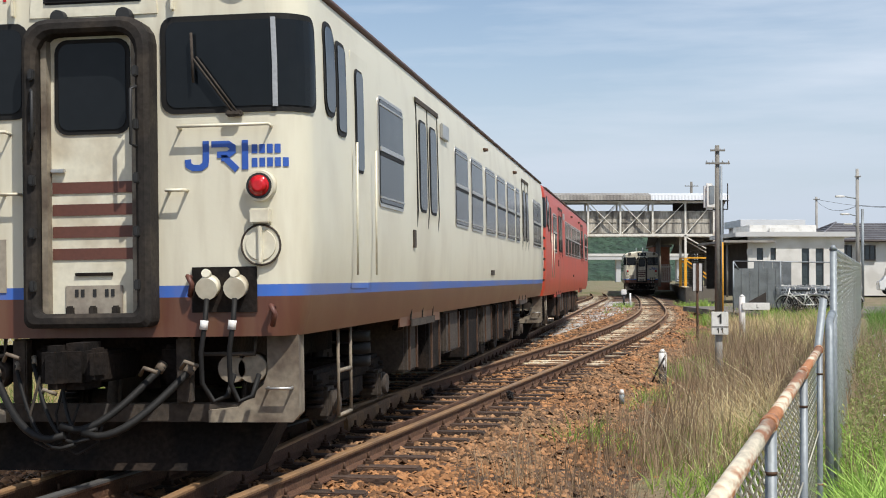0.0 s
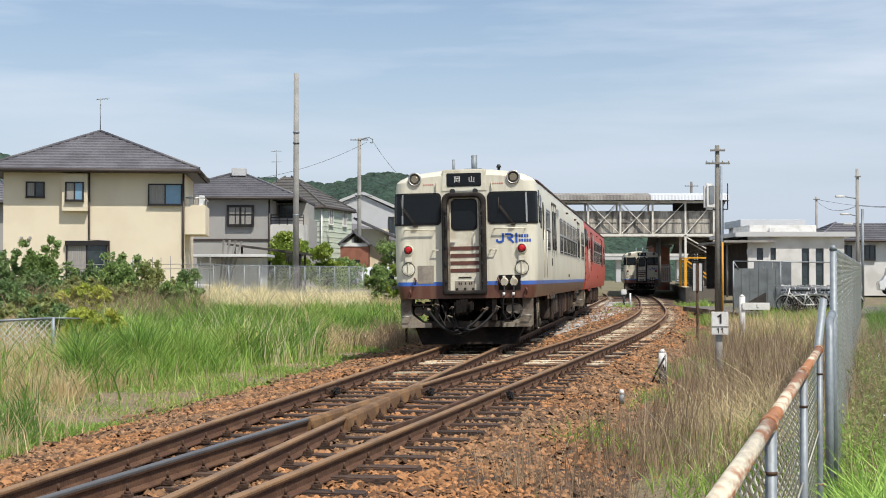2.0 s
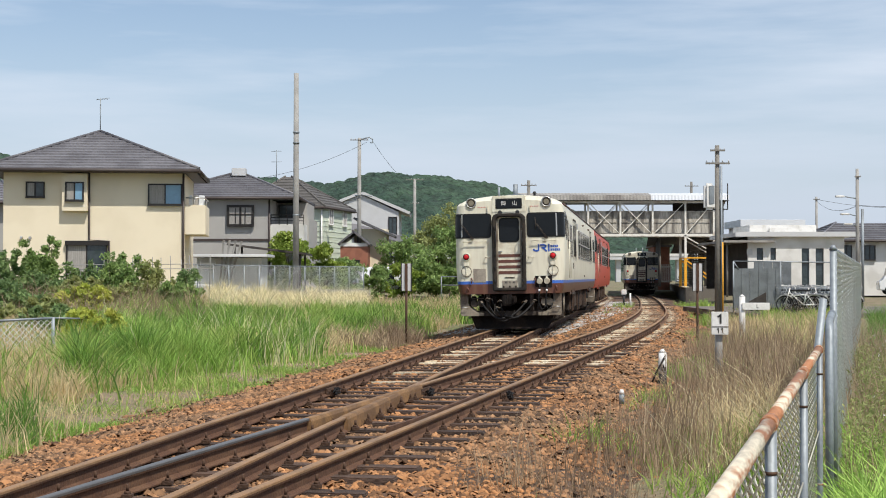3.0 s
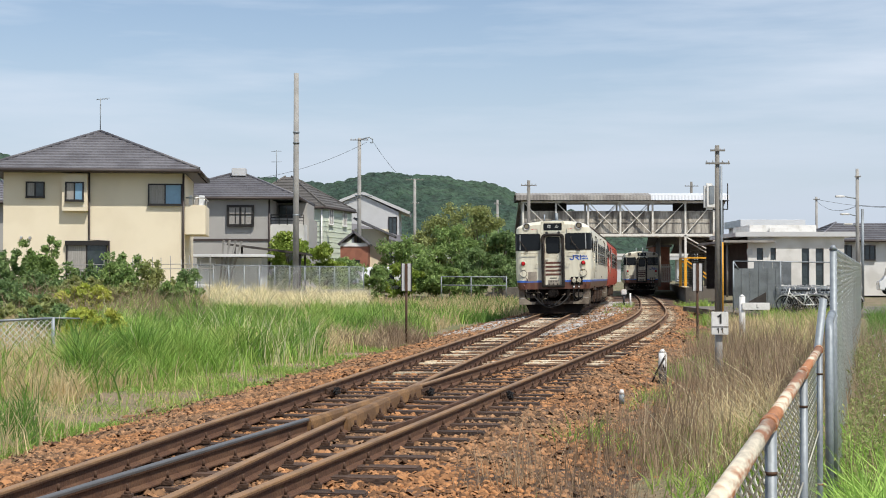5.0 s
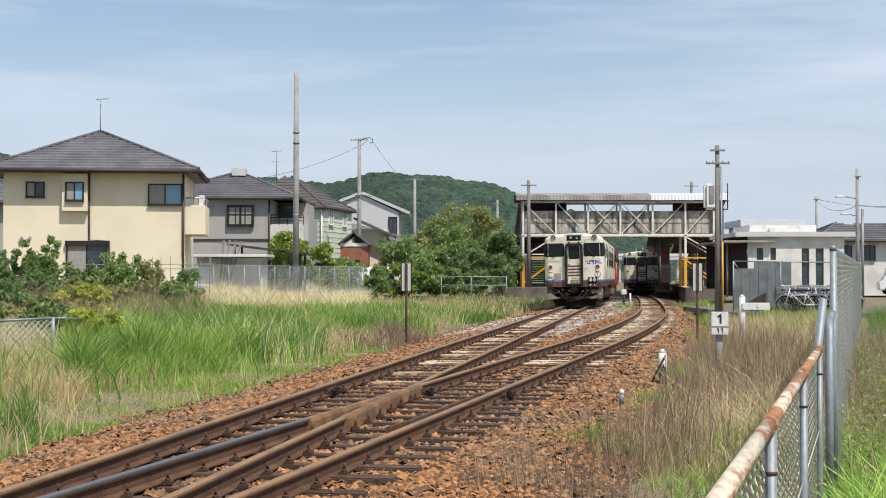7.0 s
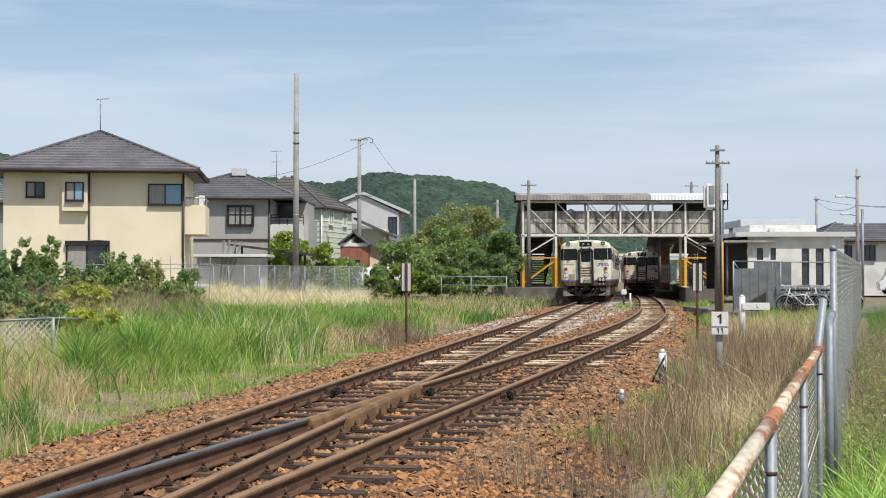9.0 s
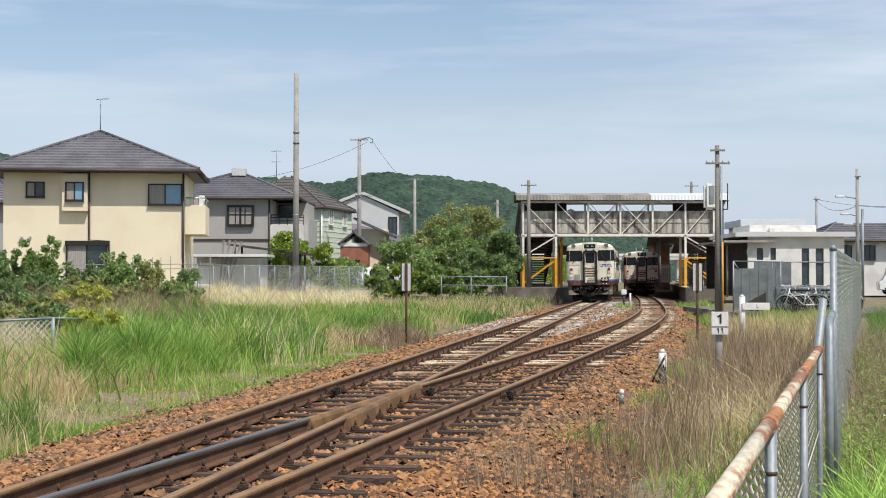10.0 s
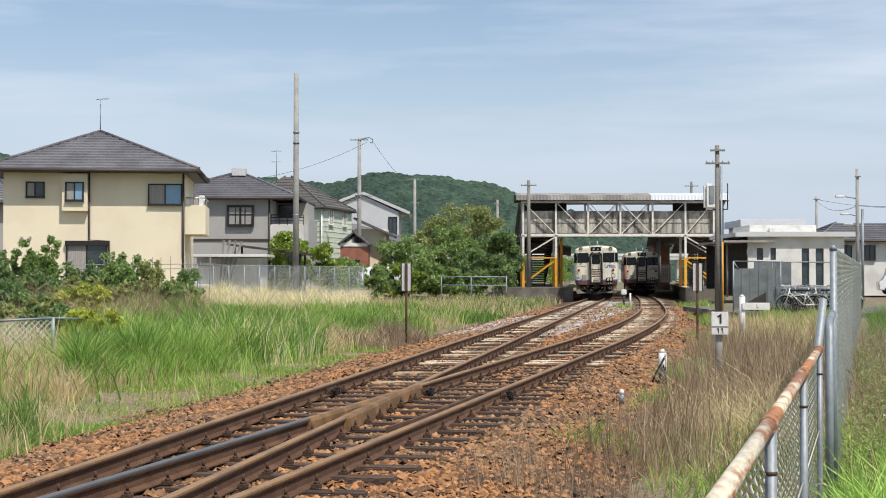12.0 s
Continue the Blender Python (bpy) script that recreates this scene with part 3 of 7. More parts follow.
        plate("rubber_seal", s0 - 0.006, s1 + 0.006, z0 - 0.006, z1 + 0.006, 0.0135, M["rubber"], w, r, hand)
        m = z0 + (z1 - z0) * 0.52
        plate("glazing_bar", s0, s1, m - 0.02, m + 0.02, 0.026, M["alu"], w, 0, hand)
        plate("sash_rail", s0, s1, m - 0.055, m - 0.024, 0.022, M["rubber"], w, 0, hand)
        plate("sash_edge", s0, s1, z0 + 0.035, z0 + 0.05, 0.022, M["alu"], w, 0, hand)
        plate("sash_edge", s0, s1, z1 - 0.05, z1 - 0.035, 0.022, M["alu"], w, 0, hand)
    return w


def ribbon(bm, line, w, y0, y1):
    """A flat stroke of width w along a line of (x, z), with mitred bends."""
    pts = [Vector(p) for p in line]
    rows = []
    for i, p in enumerate(pts):
        a = (p - pts[i - 1]).normalized() if i else None
        b = (pts[i + 1] - p).normalized() if i + 1 < len(pts) else None
        a, b = a or b, b or a
        n = Vector((-(a.y + b.y), a.x + b.x)).normalized()
        k = w / 2 / max(0.5, n.dot(Vector((-a.y, a.x))))
        rows.append([bm.verts.new((q.x, y, q.y)) for q in (p - n * k, p + n * k) for y in (y0, y1)])
    for a, b in zip(rows, rows[1:]):
        for k, q in ((0, 1), (1, 3), (3, 2), (2, 0)):
            bm.faces.new((a[k], a[q], b[q], b[k]))
    for e in (rows[0], rows[-1]):
        bm.faces.new((e[0], e[1], e[3], e[2]))


def text_mesh(body, size, depth):
    cu = bpy.data.curves.new("lettering", "FONT")
    cu.body, cu.size, cu.extrude = body, size, depth
    cu.align_x, cu.align_y = "CENTER", "CENTER"
    tmp = new("lettering", cu)
    bpy.context.view_layer.update()
    me = bpy.data.meshes.new_from_object(tmp.evaluated_get(bpy.context.evaluated_depsgraph_get()))
    bpy.data.objects.remove(tmp)
    bpy.data.curves.remove(cu)
    return me


def lettering(name, body, size, m, material, parent, label=""):
    me = text_mesh(body, size, 0.002)
    me.materials.clear()
    me.materials.append(material)
    ob = new(name, me)
    ob.parent = parent
    ob.matrix_basis = m
    if label:
        tagged(ob, label)
    return ob


def car_shell(car, paint):
    stations = [CORNER * (1 - math.cos(a * math.pi / 2 / 5)) for a in range(6)] + [0.6, 1.2, 2, 4, 7, 10, 14, 18, LEN - 0.1, LEN]
    prof = [(-x, z) for x, z in SIDE] + [(-x, z) for x, z in TOP[:-1]] + TOP[::-1][:1] + TOP[::-1][1:] + SIDE[::-1]
    for name, sel in (("body", lambda z: z <= 3.34), ("roof", lambda z: z >= 3.32)):
        bm = bmesh.new()
        runs = [prof] if name == "roof" else [[p for p in prof if p[0] < 0 and p[1] <= 3.40], [p for p in prof if p[0] > 0 and p[1] <= 3.40]]
        if name == "roof":
            runs = [[p for p in prof if p[1] >= 3.38]]
        for run in runs:
            prev = None
            for y in stations:
                if y <= CORNER:
                    w = (1.45 - CORNER + math.sqrt(max(0, CORNER ** 2 - (CORNER - y) ** 2))) / 1.45
                else:
                    w = 1.0 if y < LEN - 0.05 else 0.985
                drop = 0.16 * max(0.0, 1 - y / 0.45) ** 1.6
                ring = [bm.verts.new((x * w, y, z - drop * max(0, z - 3.39) / 0.30)) for x, z in run]
                if prev:
                    for a in range(len(run) - 1):
                        f = bm.faces.new((prev[a], prev[a + 1], ring[a + 1], ring[a]))
                        f.smooth = True
                prev = ring
        if name == "body":
            for y, w in ((0.0, (1.45 - CORNER) / 1.45), (LEN, 0.985)):
                lv = [bm.verts.new((-x * w, y, z)) for x, z in SIDE]
                rv = [bm.verts.new((x * w, y, z)) for x, z in SIDE]
                mid = [bm.verts.new((0, y, z)) for x, z in SIDE]
                for a in range(len(SIDE) - 1):
                    bm.faces.new((lv[a], mid[a], mid[a + 1], lv[a + 1]))
                    bm.faces.new((mid[a], rv[a], rv[a + 1], mid[a + 1]))
            fl = [bm.verts.new(p) for p in ((-1.34, 0.2, 1.06), (1.34, 0.2, 1.06), (1.34, LEN, 1.06), (-1.34, LEN, 1.06))]
            bm.faces.new(fl)
            bmesh.ops.remove_doubles(bm, verts=bm.verts[:], dist=0.0005)
            part("body", bm, paint, car)
        else:
            for y, w, dr in ((0.0, (1.45 - CORNER) / 1.45, 0.16), (LEN, 0.985, 0.0)):
                ring = [bm.verts.new((x * w, y, z - dr * max(0, z - 3.39) / 0.30)) for x, z in runs[0]]
                bm.faces.new(ring)
            bmesh.ops.remove_doubles(bm, verts=bm.verts[:], dist=0.0005)
            part("roof", bm, paint, car)
    # roof covering behind the painted cab dome
    bm = bmesh.new()
    prof2 = [(-x, z + 0.006) for x, z in TOP[:-1]] + [(0, 3.691)] + [(x, z + 0.006) for x, z in TOP[:-1][::-1]]
    prev = None
    for y in (0.75, LEN):
        ring = [bm.verts.new((x, y, z)) for x, z in prof2]
        if prev:
            for a in range(len(ring) - 1):
                bm.faces.new((prev[a], prev[a + 1], ring[a + 1], ring[a])).smooth = True
        prev = ring
    part("roof_covering", bm, M["roof_grey"], car, "weathered grey-brown roof covering")
    for sg in (-1, 1):
        bm = bmesh.new()
        pipe(bm, [(sg * 1.40, 0.42, 3.41), (sg * 1.41, 0.8, 3.42), (sg * 1.41, LEN - 0.1, 3.42)], 0.026, 6)
        part("rain_gutter", bm, M["gutter"], car, "brown rain gutter")


WIN_Y = [(2.52, 3.64), (7.17, 8.26), (8.66, 9.80), (10.22, 11.34), (11.68, 12.80), (13.16, 14.30)]


def door(car, y0, y1, hand, paint_mat, glass):
    d = plate("sliding_door", on_side(y0), on_side(y1), 1.02, 3.13, 0.006, paint_mat, car, 0, hand)
    for a in (y0 - 0.025, y1, (y0 + y1) / 2 - 0.012):
        plate("door_edge", on_side(a), on_side(a + 0.025), 1.02, 3.15, 0.014, M["rubber"], d, 0, hand, cols=1)
    m = (y0 + y1) / 2
    for a, b in ((y0 + 0.13, m - 0.13), (m + 0.13, y1 - 0.13)):
        window(d, on_side(a), on_side(b), 2.10, 2.96, hand, glass, 0.08, name="door_window", fw=0.025)
    plate("door_step", on_side(y0 - 0.05), on_side(y1 + 0.05), 0.96, 1.03, 0.03, M["under_lit"], d, 0, hand)
    plate("top_rail", on_side(y0 - 0.06), on_side(y1 + 0.06), 3.13, 3.18, 0.02, M["under_lit"], d, 0, hand)


def axle(car, y):
    bm = bmesh.new()
    for sg in (-1, 1):
        tube(bm, (sg * 0.50, 0, 0), (sg * 0.625, 0, 0), 0.43, 0.42, 20)
        tube(bm, (sg * 0.49, 0, 0), (sg * 0.52, 0, 0), 0.455, None, 20)
        for k in range(6):
            a = k * math.pi / 3
            box(bm, (sg * 0.63, 0.26 * math.cos(a), 0.26 * math.sin(a)), (0.02, 0.07, 0.07))
    tube(bm, (-0.9, 0, 0), (0.9, 0, 0), 0.075, None, 10)
    w = part("wheelset", bm, M["under_lit"], car, "worn steel wheels on an axle")
    w.location = (0, y, 0.475)
    return w


def bogie(car, y):
    bm = bmesh.new()
    for sg in (-1, 1):
        box(bm, (sg * 0.98, y, 0.62), (0.14, 2.7, 0.16), None, 0.03)
        box(bm, (sg * 0.98, y, 0.48), (0.16, 0.9, 0.2), None, 0.03)
    box(bm, (0, y, 0.62), (2.0, 0.5, 0.22), None, 0.03)
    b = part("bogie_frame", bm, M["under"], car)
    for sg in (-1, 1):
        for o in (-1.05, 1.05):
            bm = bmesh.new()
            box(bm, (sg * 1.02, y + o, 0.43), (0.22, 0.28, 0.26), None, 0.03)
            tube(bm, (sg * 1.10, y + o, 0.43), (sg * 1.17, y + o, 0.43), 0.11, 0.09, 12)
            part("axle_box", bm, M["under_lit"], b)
            for q in (-0.22, 0.22):
                bm = bmesh.new()
                for k in range(5):
                    tube(bm, (sg * 1.02, y + o + q, 0.40 + k * 0.05), (sg * 1.02, y + o + q, 0.43 + k * 0.05), 0.07, None, 10)
                part("coil_spring", bm, M["under"], b)
        bm = bmesh.new()
        for k in range(3):
            tube(bm, (sg * 1.05, y, 0.66 + k * 0.11), (sg * 1.05, y, 0.75 + k * 0.11), 0.17, 0.17, 14)
        part("air_spring", bm, M["rubber"], b)


def underside(car, dx):
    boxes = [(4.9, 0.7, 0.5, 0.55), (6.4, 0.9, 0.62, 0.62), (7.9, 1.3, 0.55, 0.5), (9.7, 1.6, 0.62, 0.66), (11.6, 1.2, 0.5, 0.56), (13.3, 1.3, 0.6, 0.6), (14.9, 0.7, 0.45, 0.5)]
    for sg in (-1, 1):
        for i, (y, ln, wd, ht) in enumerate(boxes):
            # boxes alternate between the painted lit and shaded tones
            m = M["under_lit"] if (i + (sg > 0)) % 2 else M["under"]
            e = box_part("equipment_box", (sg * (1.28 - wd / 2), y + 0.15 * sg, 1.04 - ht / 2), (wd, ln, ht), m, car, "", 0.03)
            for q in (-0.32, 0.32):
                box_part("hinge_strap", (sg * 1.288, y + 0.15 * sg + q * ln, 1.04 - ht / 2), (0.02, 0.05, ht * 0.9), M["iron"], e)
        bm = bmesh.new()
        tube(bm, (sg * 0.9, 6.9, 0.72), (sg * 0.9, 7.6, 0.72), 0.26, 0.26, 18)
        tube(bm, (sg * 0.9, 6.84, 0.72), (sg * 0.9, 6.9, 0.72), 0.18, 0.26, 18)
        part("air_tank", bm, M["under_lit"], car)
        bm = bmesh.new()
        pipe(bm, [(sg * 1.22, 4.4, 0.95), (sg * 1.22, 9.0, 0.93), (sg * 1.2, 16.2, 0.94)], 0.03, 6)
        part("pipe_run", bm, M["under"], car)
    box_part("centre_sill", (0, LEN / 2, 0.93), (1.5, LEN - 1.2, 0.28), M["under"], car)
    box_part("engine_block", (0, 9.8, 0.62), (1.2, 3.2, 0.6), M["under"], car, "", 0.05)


def cab_front(car, paint, bold):
    # windscreens that run round the corners
    for hand in (-1, 1):
        w = plate("windscreen", 0.47, 1.61, 2.53, 3.18, 0.012, M["rubber"], car, 0.09, hand, cols=18)
        plate("pane", 0.51, 1.57, 2.57, 3.14, 0.018, M["glass"], w, 0.07, hand, cols=18)
        plate("screen_bar", 1.235, 1.265, 2.56, 3.15, 0.032, M["alu"], w, 0, hand, "pale metal divider", cols=2)
        window(car, on_side(0.58), on_side(0.86), 2.60, 3.20, hand, "glass", 0.1, name="quarter_window")
        # tail lamp
        bm = bmesh.new()
        x = hand * 1.146
        tube(bm, (x, 0.03, 2.037), (x, -0.055, 2.037), 0.108, 0.10, 20)
        lamp = part("tail_lamp", bm, M["cream_plain"], car, "round tail lamp with red lens")
        bm = bmesh.new()
        tube(bm, (x, -0.04, 2.037), (x, -0.062, 2.037), 0.088, 0.085, 20)
        part("bezel", bm, M["black"], lamp)
        bm = bmesh.new()
        tube(bm, (x, -0.06, 2.037), (x, -0.078, 2.037), 0.072, 0.062, 20)
        tube(bm, (x, -0.078, 2.037), (x, -0.088, 2.037), 0.062, 0.03, 20)
        part("lens", bm, M["tail_red"], lamp)
        # round port below it
        bm = bmesh.new()
        tube(bm, (x, 0.05, 1.65), (x, -0.024, 1.65), 0.135, 0.13, 24)
        tube(bm, (x, -0.02, 1.65), (x, -0.032, 1.65), 0.105, 0.10, 24)
        port = part("round_cover", bm, M["cream_plain"], car, "round lidded cover with a bar across")
        bm = bmesh.new()
        ring(bm, (x, -0.024, 1.65), 0.132, 0.007)
        part("rim", bm, M["under_lit"], port)
        box_part("bar", (x, -0.045, 1.65), (0.03, 0.03, 0.25), M["cream_plain"], port, "", 0.008)
        box_part("cap", (x, -0.03, 1.84), (0.14, 0.07, 0.10), M["cream_plain"], port, "", 0.01)
        # headlamp
        bm = bmesh.new()
        x = hand * 0.995
        tube(bm, (x, 0.22, 3.46), (x, -0.02, 3.46), 0.135, 0.135, 24)
        lamp = part("headlamp", bm, M["cream_plain"], car, "round headlamp in a chromed ring")
        bm = bmesh.new()
        ring(bm, (x, -0.025, 3.46), 0.122, 0.017)
        part("ring", bm, M["alu"], lamp)
        bm = bmesh.new()
        tube(bm, (x, 0.0, 3.46), (x, -0.022, 3.46), 0.115, 0.112, 24)
        part("bowl", bm, M["under_lit"], lamp)
        bm = bmesh.new()
        tube(bm, (x, -0.02, 3.46), (x, -0.032, 3.46), 0.08, 0.07, 20)
        part("lens", bm, M["lens"], lamp)
        # grab bars
        bm = bmesh.new()
        a, b = hand * 0.60, hand * 1.22
        pipe(bm, [(a, 0.0, 2.43), (a, -0.075, 2.44), (b, -0.075, 2.44), (b, 0.0, 2.43)], 0.012, 6)
        part("grab_bar", bm, M["cream_plain"], car)
        bm = bmesh.new()
        a, b = hand * 0.52, hand * 0.64
        pipe(bm, [(a, 0, 2.02), (a, -0.08, 2.02), (b, -0.08, 2.02), (b, 0, 2.02)], 0.012, 6)
        part("step_bar", bm, M["cream_plain"], car)
        # wiper, both leaning the same way
        c = 0.97 if hand > 0 else -1.0
        bm = bmesh.new()
        for o in (0.0, 0.03):
            pipe(bm, [(c + o, -0.05, 2.53), (c - 0.27 + o, -0.055, 2.90)], 0.008, 5)
        pipe(bm, [(c - 0.275, -0.055, 3.06), (c - 0.262, -0.055, 2.73)], 0.010, 5)
        box(bm, (c + 0.01, -0.035, 2.52), (0.11, 0.06, 0.04), None, 0.01)
        part("wiper", bm, M["under_lit"], car)
        # skirt leg and step iron
        bm = bmesh.new()
        shape = [(1.345, 1.06), (1.345, 0.52), (1.30, 0.47), (0.72, 0.47), (0.72, 0.55), (0.92, 0.57), (1.10, 0.72), (1.13, 0.80), (1.13, 1.06)]
        rings = [[bm.verts.new((hand * (u - 0.03 * (w > 0.2)), w, v)) for u, v in shape] for w in (0.15, 0.42)]
        for k in range(len(shape)):
            q = (k + 1) % len(shape)
            bm.faces.new((rings[0][k], rings[0][q], rings[1][q], rings[1][k]))
        for e in rings:
            bm.faces.new(e)
        leg = part("skirt_leg", bm, M["skirt"], car, "grimy pale side plate of the skirt")
        bm = bmesh.new()
        pipe(bm, [(hand * 1.14, 0.15, 0.70), (hand * 1.14, 0.08, 0.70), (hand * 1.30, 0.08, 0.70), (hand * 1.30, 0.15, 0.70)], 0.011, 6)
        part("foot_iron", bm, M["alu"], leg)
        # cab door, steps and rail on the flank
        d = plate("cab_door", on_side(1.46), on_side(2.12), 1.35, 3.16, 0.005, paint, car, 0.02, hand)
        window(d, on_side(1.60), on_side(1.86), 2.26, 3.02, hand, "glass", 0.05, name="cab_door_window", fw=0.02)
        for yy in (1.42, 2.16):
            bm = bmesh.new()
            tube(bm, (hand * 1.49, yy, 1.45), (hand * 1.50, yy, 2.45), 0.009, None, 6)
            part("handrail", bm, M["cream_plain"], d)
        window(car, on_side(0.97), on_side(1.22), 2.50, 3.12, hand, "glass", 0.04, name="cab_window")
        bm = bmesh.new()
        for yy in (1.55, 2.0):
            tube(bm, (hand * 1.30, yy, 1.06), (hand * 1.30, yy, 0.38), 0.014, None, 6)
        for zz in (0.38, 0.72):
            tube(bm, (hand * 1.30, 1.55, zz), (hand * 1.30, 2.0, zz), 0.016, None, 6)
        part("cab_ladder", bm, M["skirt"], car)
    # skirt bar and plough
    bm = bmesh.new()
    box(bm, (0, 0.24, 0.53), (2.5, 0.05, 0.13), None, 0.01)
    part("skirt_bar", bm, M["skirt_dark"], car)
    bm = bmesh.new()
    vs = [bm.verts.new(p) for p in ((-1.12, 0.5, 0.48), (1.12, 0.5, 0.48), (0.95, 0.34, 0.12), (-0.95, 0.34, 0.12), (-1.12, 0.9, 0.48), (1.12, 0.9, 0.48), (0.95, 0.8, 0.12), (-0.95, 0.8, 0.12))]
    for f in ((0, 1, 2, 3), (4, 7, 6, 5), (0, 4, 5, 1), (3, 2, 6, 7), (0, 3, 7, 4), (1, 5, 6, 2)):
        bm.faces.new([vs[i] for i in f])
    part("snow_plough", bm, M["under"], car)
    # through door with its rubber hood
    bm = bmesh.new()
    w, h0, h1, r = 0.44, 1.12, 3.17, 0.17
    loop = []
    for cx, cz, a0 in ((w - r, h1 - r, 0), (-w + r, h1 - r, 90), (-w + 0.06, h0 + 0.06, 180), (w - 0.06, h0 + 0.06, 270)):
        rr = r if cz > 2 else 0.06
        for k in range(5):
            a = radians(a0 + 22.5 * k)
            loop.append((cx + rr * math.cos(a), cz + rr * math.sin(a)))
    rings = []
    for off, y in ((0.0, 0.0), (0.0, -0.16), (0.03, -0.185), (0.07, -0.185), (0.095, -0.16), (0.095, 0.0)):
        rings.append([bm.verts.new((x * (1 - off / w), y, (z - 2.14) * (1 - off / 1.03) + 2.14)) for x, z in loop])
    n = len(loop)
    for a, b in zip(rings, rings[1:]):
        for k in range(n):
            bm.faces.new((a[k], a[(k + 1) % n], b[(k + 1) % n], b[k]))
    hood = part("gangway_hood", bm, M["hood"], car, "worn black rubber gangway surround")
    for sg in (-1, 1):
        for z in (1.4, 1.75, 2.1, 2.45, 2.8):
            box_part("hood_catch", (sg * 0.36, -0.19, z), (0.04, 0.05, 0.07), M["black"], hood, "", 0.008)
        bm = bmesh.new()
        pipe(bm, [(sg * 0.365, -0.19, 2.30), (sg * 0.34, -0.23, 2.32), (sg * 0.34, -0.23, 2.68), (sg * 0.365, -0.19, 2.70)], 0.012, 6)
        part("hood_handle", bm, M["black"], hood)
    for off in (0.0, 0.028):
        bm = bmesh.new()
        pipe(bm, [(0.385 + off, -0.17 + off * 2, 1.16), (0.392 + off, -0.17 + off * 2, 2.95), (0.36 + off, -0.17 + off * 2, 3.06), (0.27 + off, -0.17 + off * 2, 3.13)], 0.006, 5)
        part("trim_cord", bm, M["skirt"], hood, "pale cord along the surround")
    d = box_part("through_door", (0, -0.012, 2.12), (0.66, 0.03, 1.9), M["cream_plain"], car, "cream door with brown stripes", 0.01)
    box_part("door_reveal", (-0.315, -0.05, 2.12), (0.04, 0.10, 1.9), M["skirt"], d, "grimy door reveal")
    box_part("door_reveal", (0.315, -0.05, 2.12), (0.04, 0.10, 1.9), M["skirt"], d, "grimy door reveal")
    plate("window_rubber", -0.265, 0.265, 2.41, 3.05, 0.036, M["rubber"], d, 0.09)
    plate("pane", -0.235, 0.235, 2.44, 3.02, 0.042, M["glass"], d, 0.07)
    for k in range(4):
        box_part("stripe", (0, -0.031, 2.055 - k * 0.148), (0.575, 0.008, 0.076), M["stripe"], d, "brown stripe")
    box_part("door_handle", (-0.24, -0.05, 2.17), (0.10, 0.035, 0.025), M["alu"], d, "", 0.006)
    box_part("name_plate", (0, -0.034, 1.30), (0.40, 0.012, 0.20), M["patch_paint"], d, "grimy cream plate with black marks", 0.004)
    box_part("door_slot", (0, -0.034, 1.475), (0.26, 0.014, 0.022), M["under"], d, "dark slot in the door")
    box_part("foot_tray", (0, -0.08, 1.185), (0.60, 0.12, 0.03), M["under"], d, "grimy tread plate")
    for k in range(7):
        if k != 2 and k != 4:
            box_part("mark", (-0.12 + k * 0.042, -0.042, 1.35), (0.024, 0.004, 0.05), M["black"], d)
    for x in (-0.16, 0.0, 0.16):
        box_part("hook", (x, -0.06, 1.22), (0.045, 0.06, 0.09), M["hood"], d, "", 0.01)
    # destination box on the brow
    bm = bmesh.new()
    vs = [bm.verts.new(p) for p in ((-0.47, -0.012, 3.19), (0.47, -0.012, 3.19), (0.44, -0.012, 3.64), (-0.44, -0.012, 3.64), (-0.48, 0.5, 3.19), (0.48, 0.5, 3.19), (0.44, 1.2, 3.66), (-0.44, 1.2, 3.66))]
    for f in ((0, 1, 2, 3), (4, 7, 6, 5), (0, 4, 5, 1), (3, 2, 6, 7), (0, 3, 7, 4), (1, 5, 6, 2)):
        bm.faces.new([vs[i] for i in f])
    bmesh.ops.bevel(bm, geom=bm.edges[:], offset=0.02, segments=2, affect="EDGES")
    brow = part("destination_box", bm, M["cream_plain"], car)
    box_part("sign_frame", (0, -0.012, 3.43), (0.70, 0.03, 0.27), M["rubber"], brow, "", 0.012)
    box_part("sign_glass", (0, -0.026, 3.43), (0.64, 0.012, 0.21), M["glass"], brow)
    lettering("destination_text", "岡", 0.135, pose(-0.135, -0.034, 3.43, 90, 0, 0), M["white"], brow, "white characters on dark glass")
    lettering("destination_text", "山", 0.135, pose(0.16, -0.034, 3.43, 90, 0, 0), M["white"], brow, "white characters on dark glass")
    for x in (-0.23, 0.23):
        bm = bmesh.new()
        tube(bm, (x, 0.02, 3.20), (x, -0.07, 3.20), 0.055, 0.05, 14)
        part("marker_bracket", bm, M["black"], brow)
    for x in (-0.56, 0.56):
        box_part("hook_iron", (x, -0.03, 3.30), (0.02, 0.05, 0.16), M["cream_plain"], brow, "", 0.006)
    for x in (-0.72, 0.68):
        for k in range(5):
            box_part("small_red_mark", (x - 0.09 + k * 0.045, -0.004, 3.345), (0.020, 0.006, 0.022), M["tail_red"], brow)
    # emblem as plain blue shapes
    if bold:
        for line in (
            [(0.648, 2.225), (0.652, 2.187), (0.685, 2.168), (0.735, 2.168), (0.768, 2.190), (0.772, 2.225), (0.772, 2.345)],
            [(0.812, 2.322), (0.925, 2.322), (0.955, 2.302), (0.955, 2.272), (0.925, 2.252), (0.850, 2.252)],
            [(0.878, 2.228), (0.905, 2.228), (0.985, 2.150)],
            [(1.040, 2.150), (1.040, 2.345)],
        ):
            bm = bmesh.new()
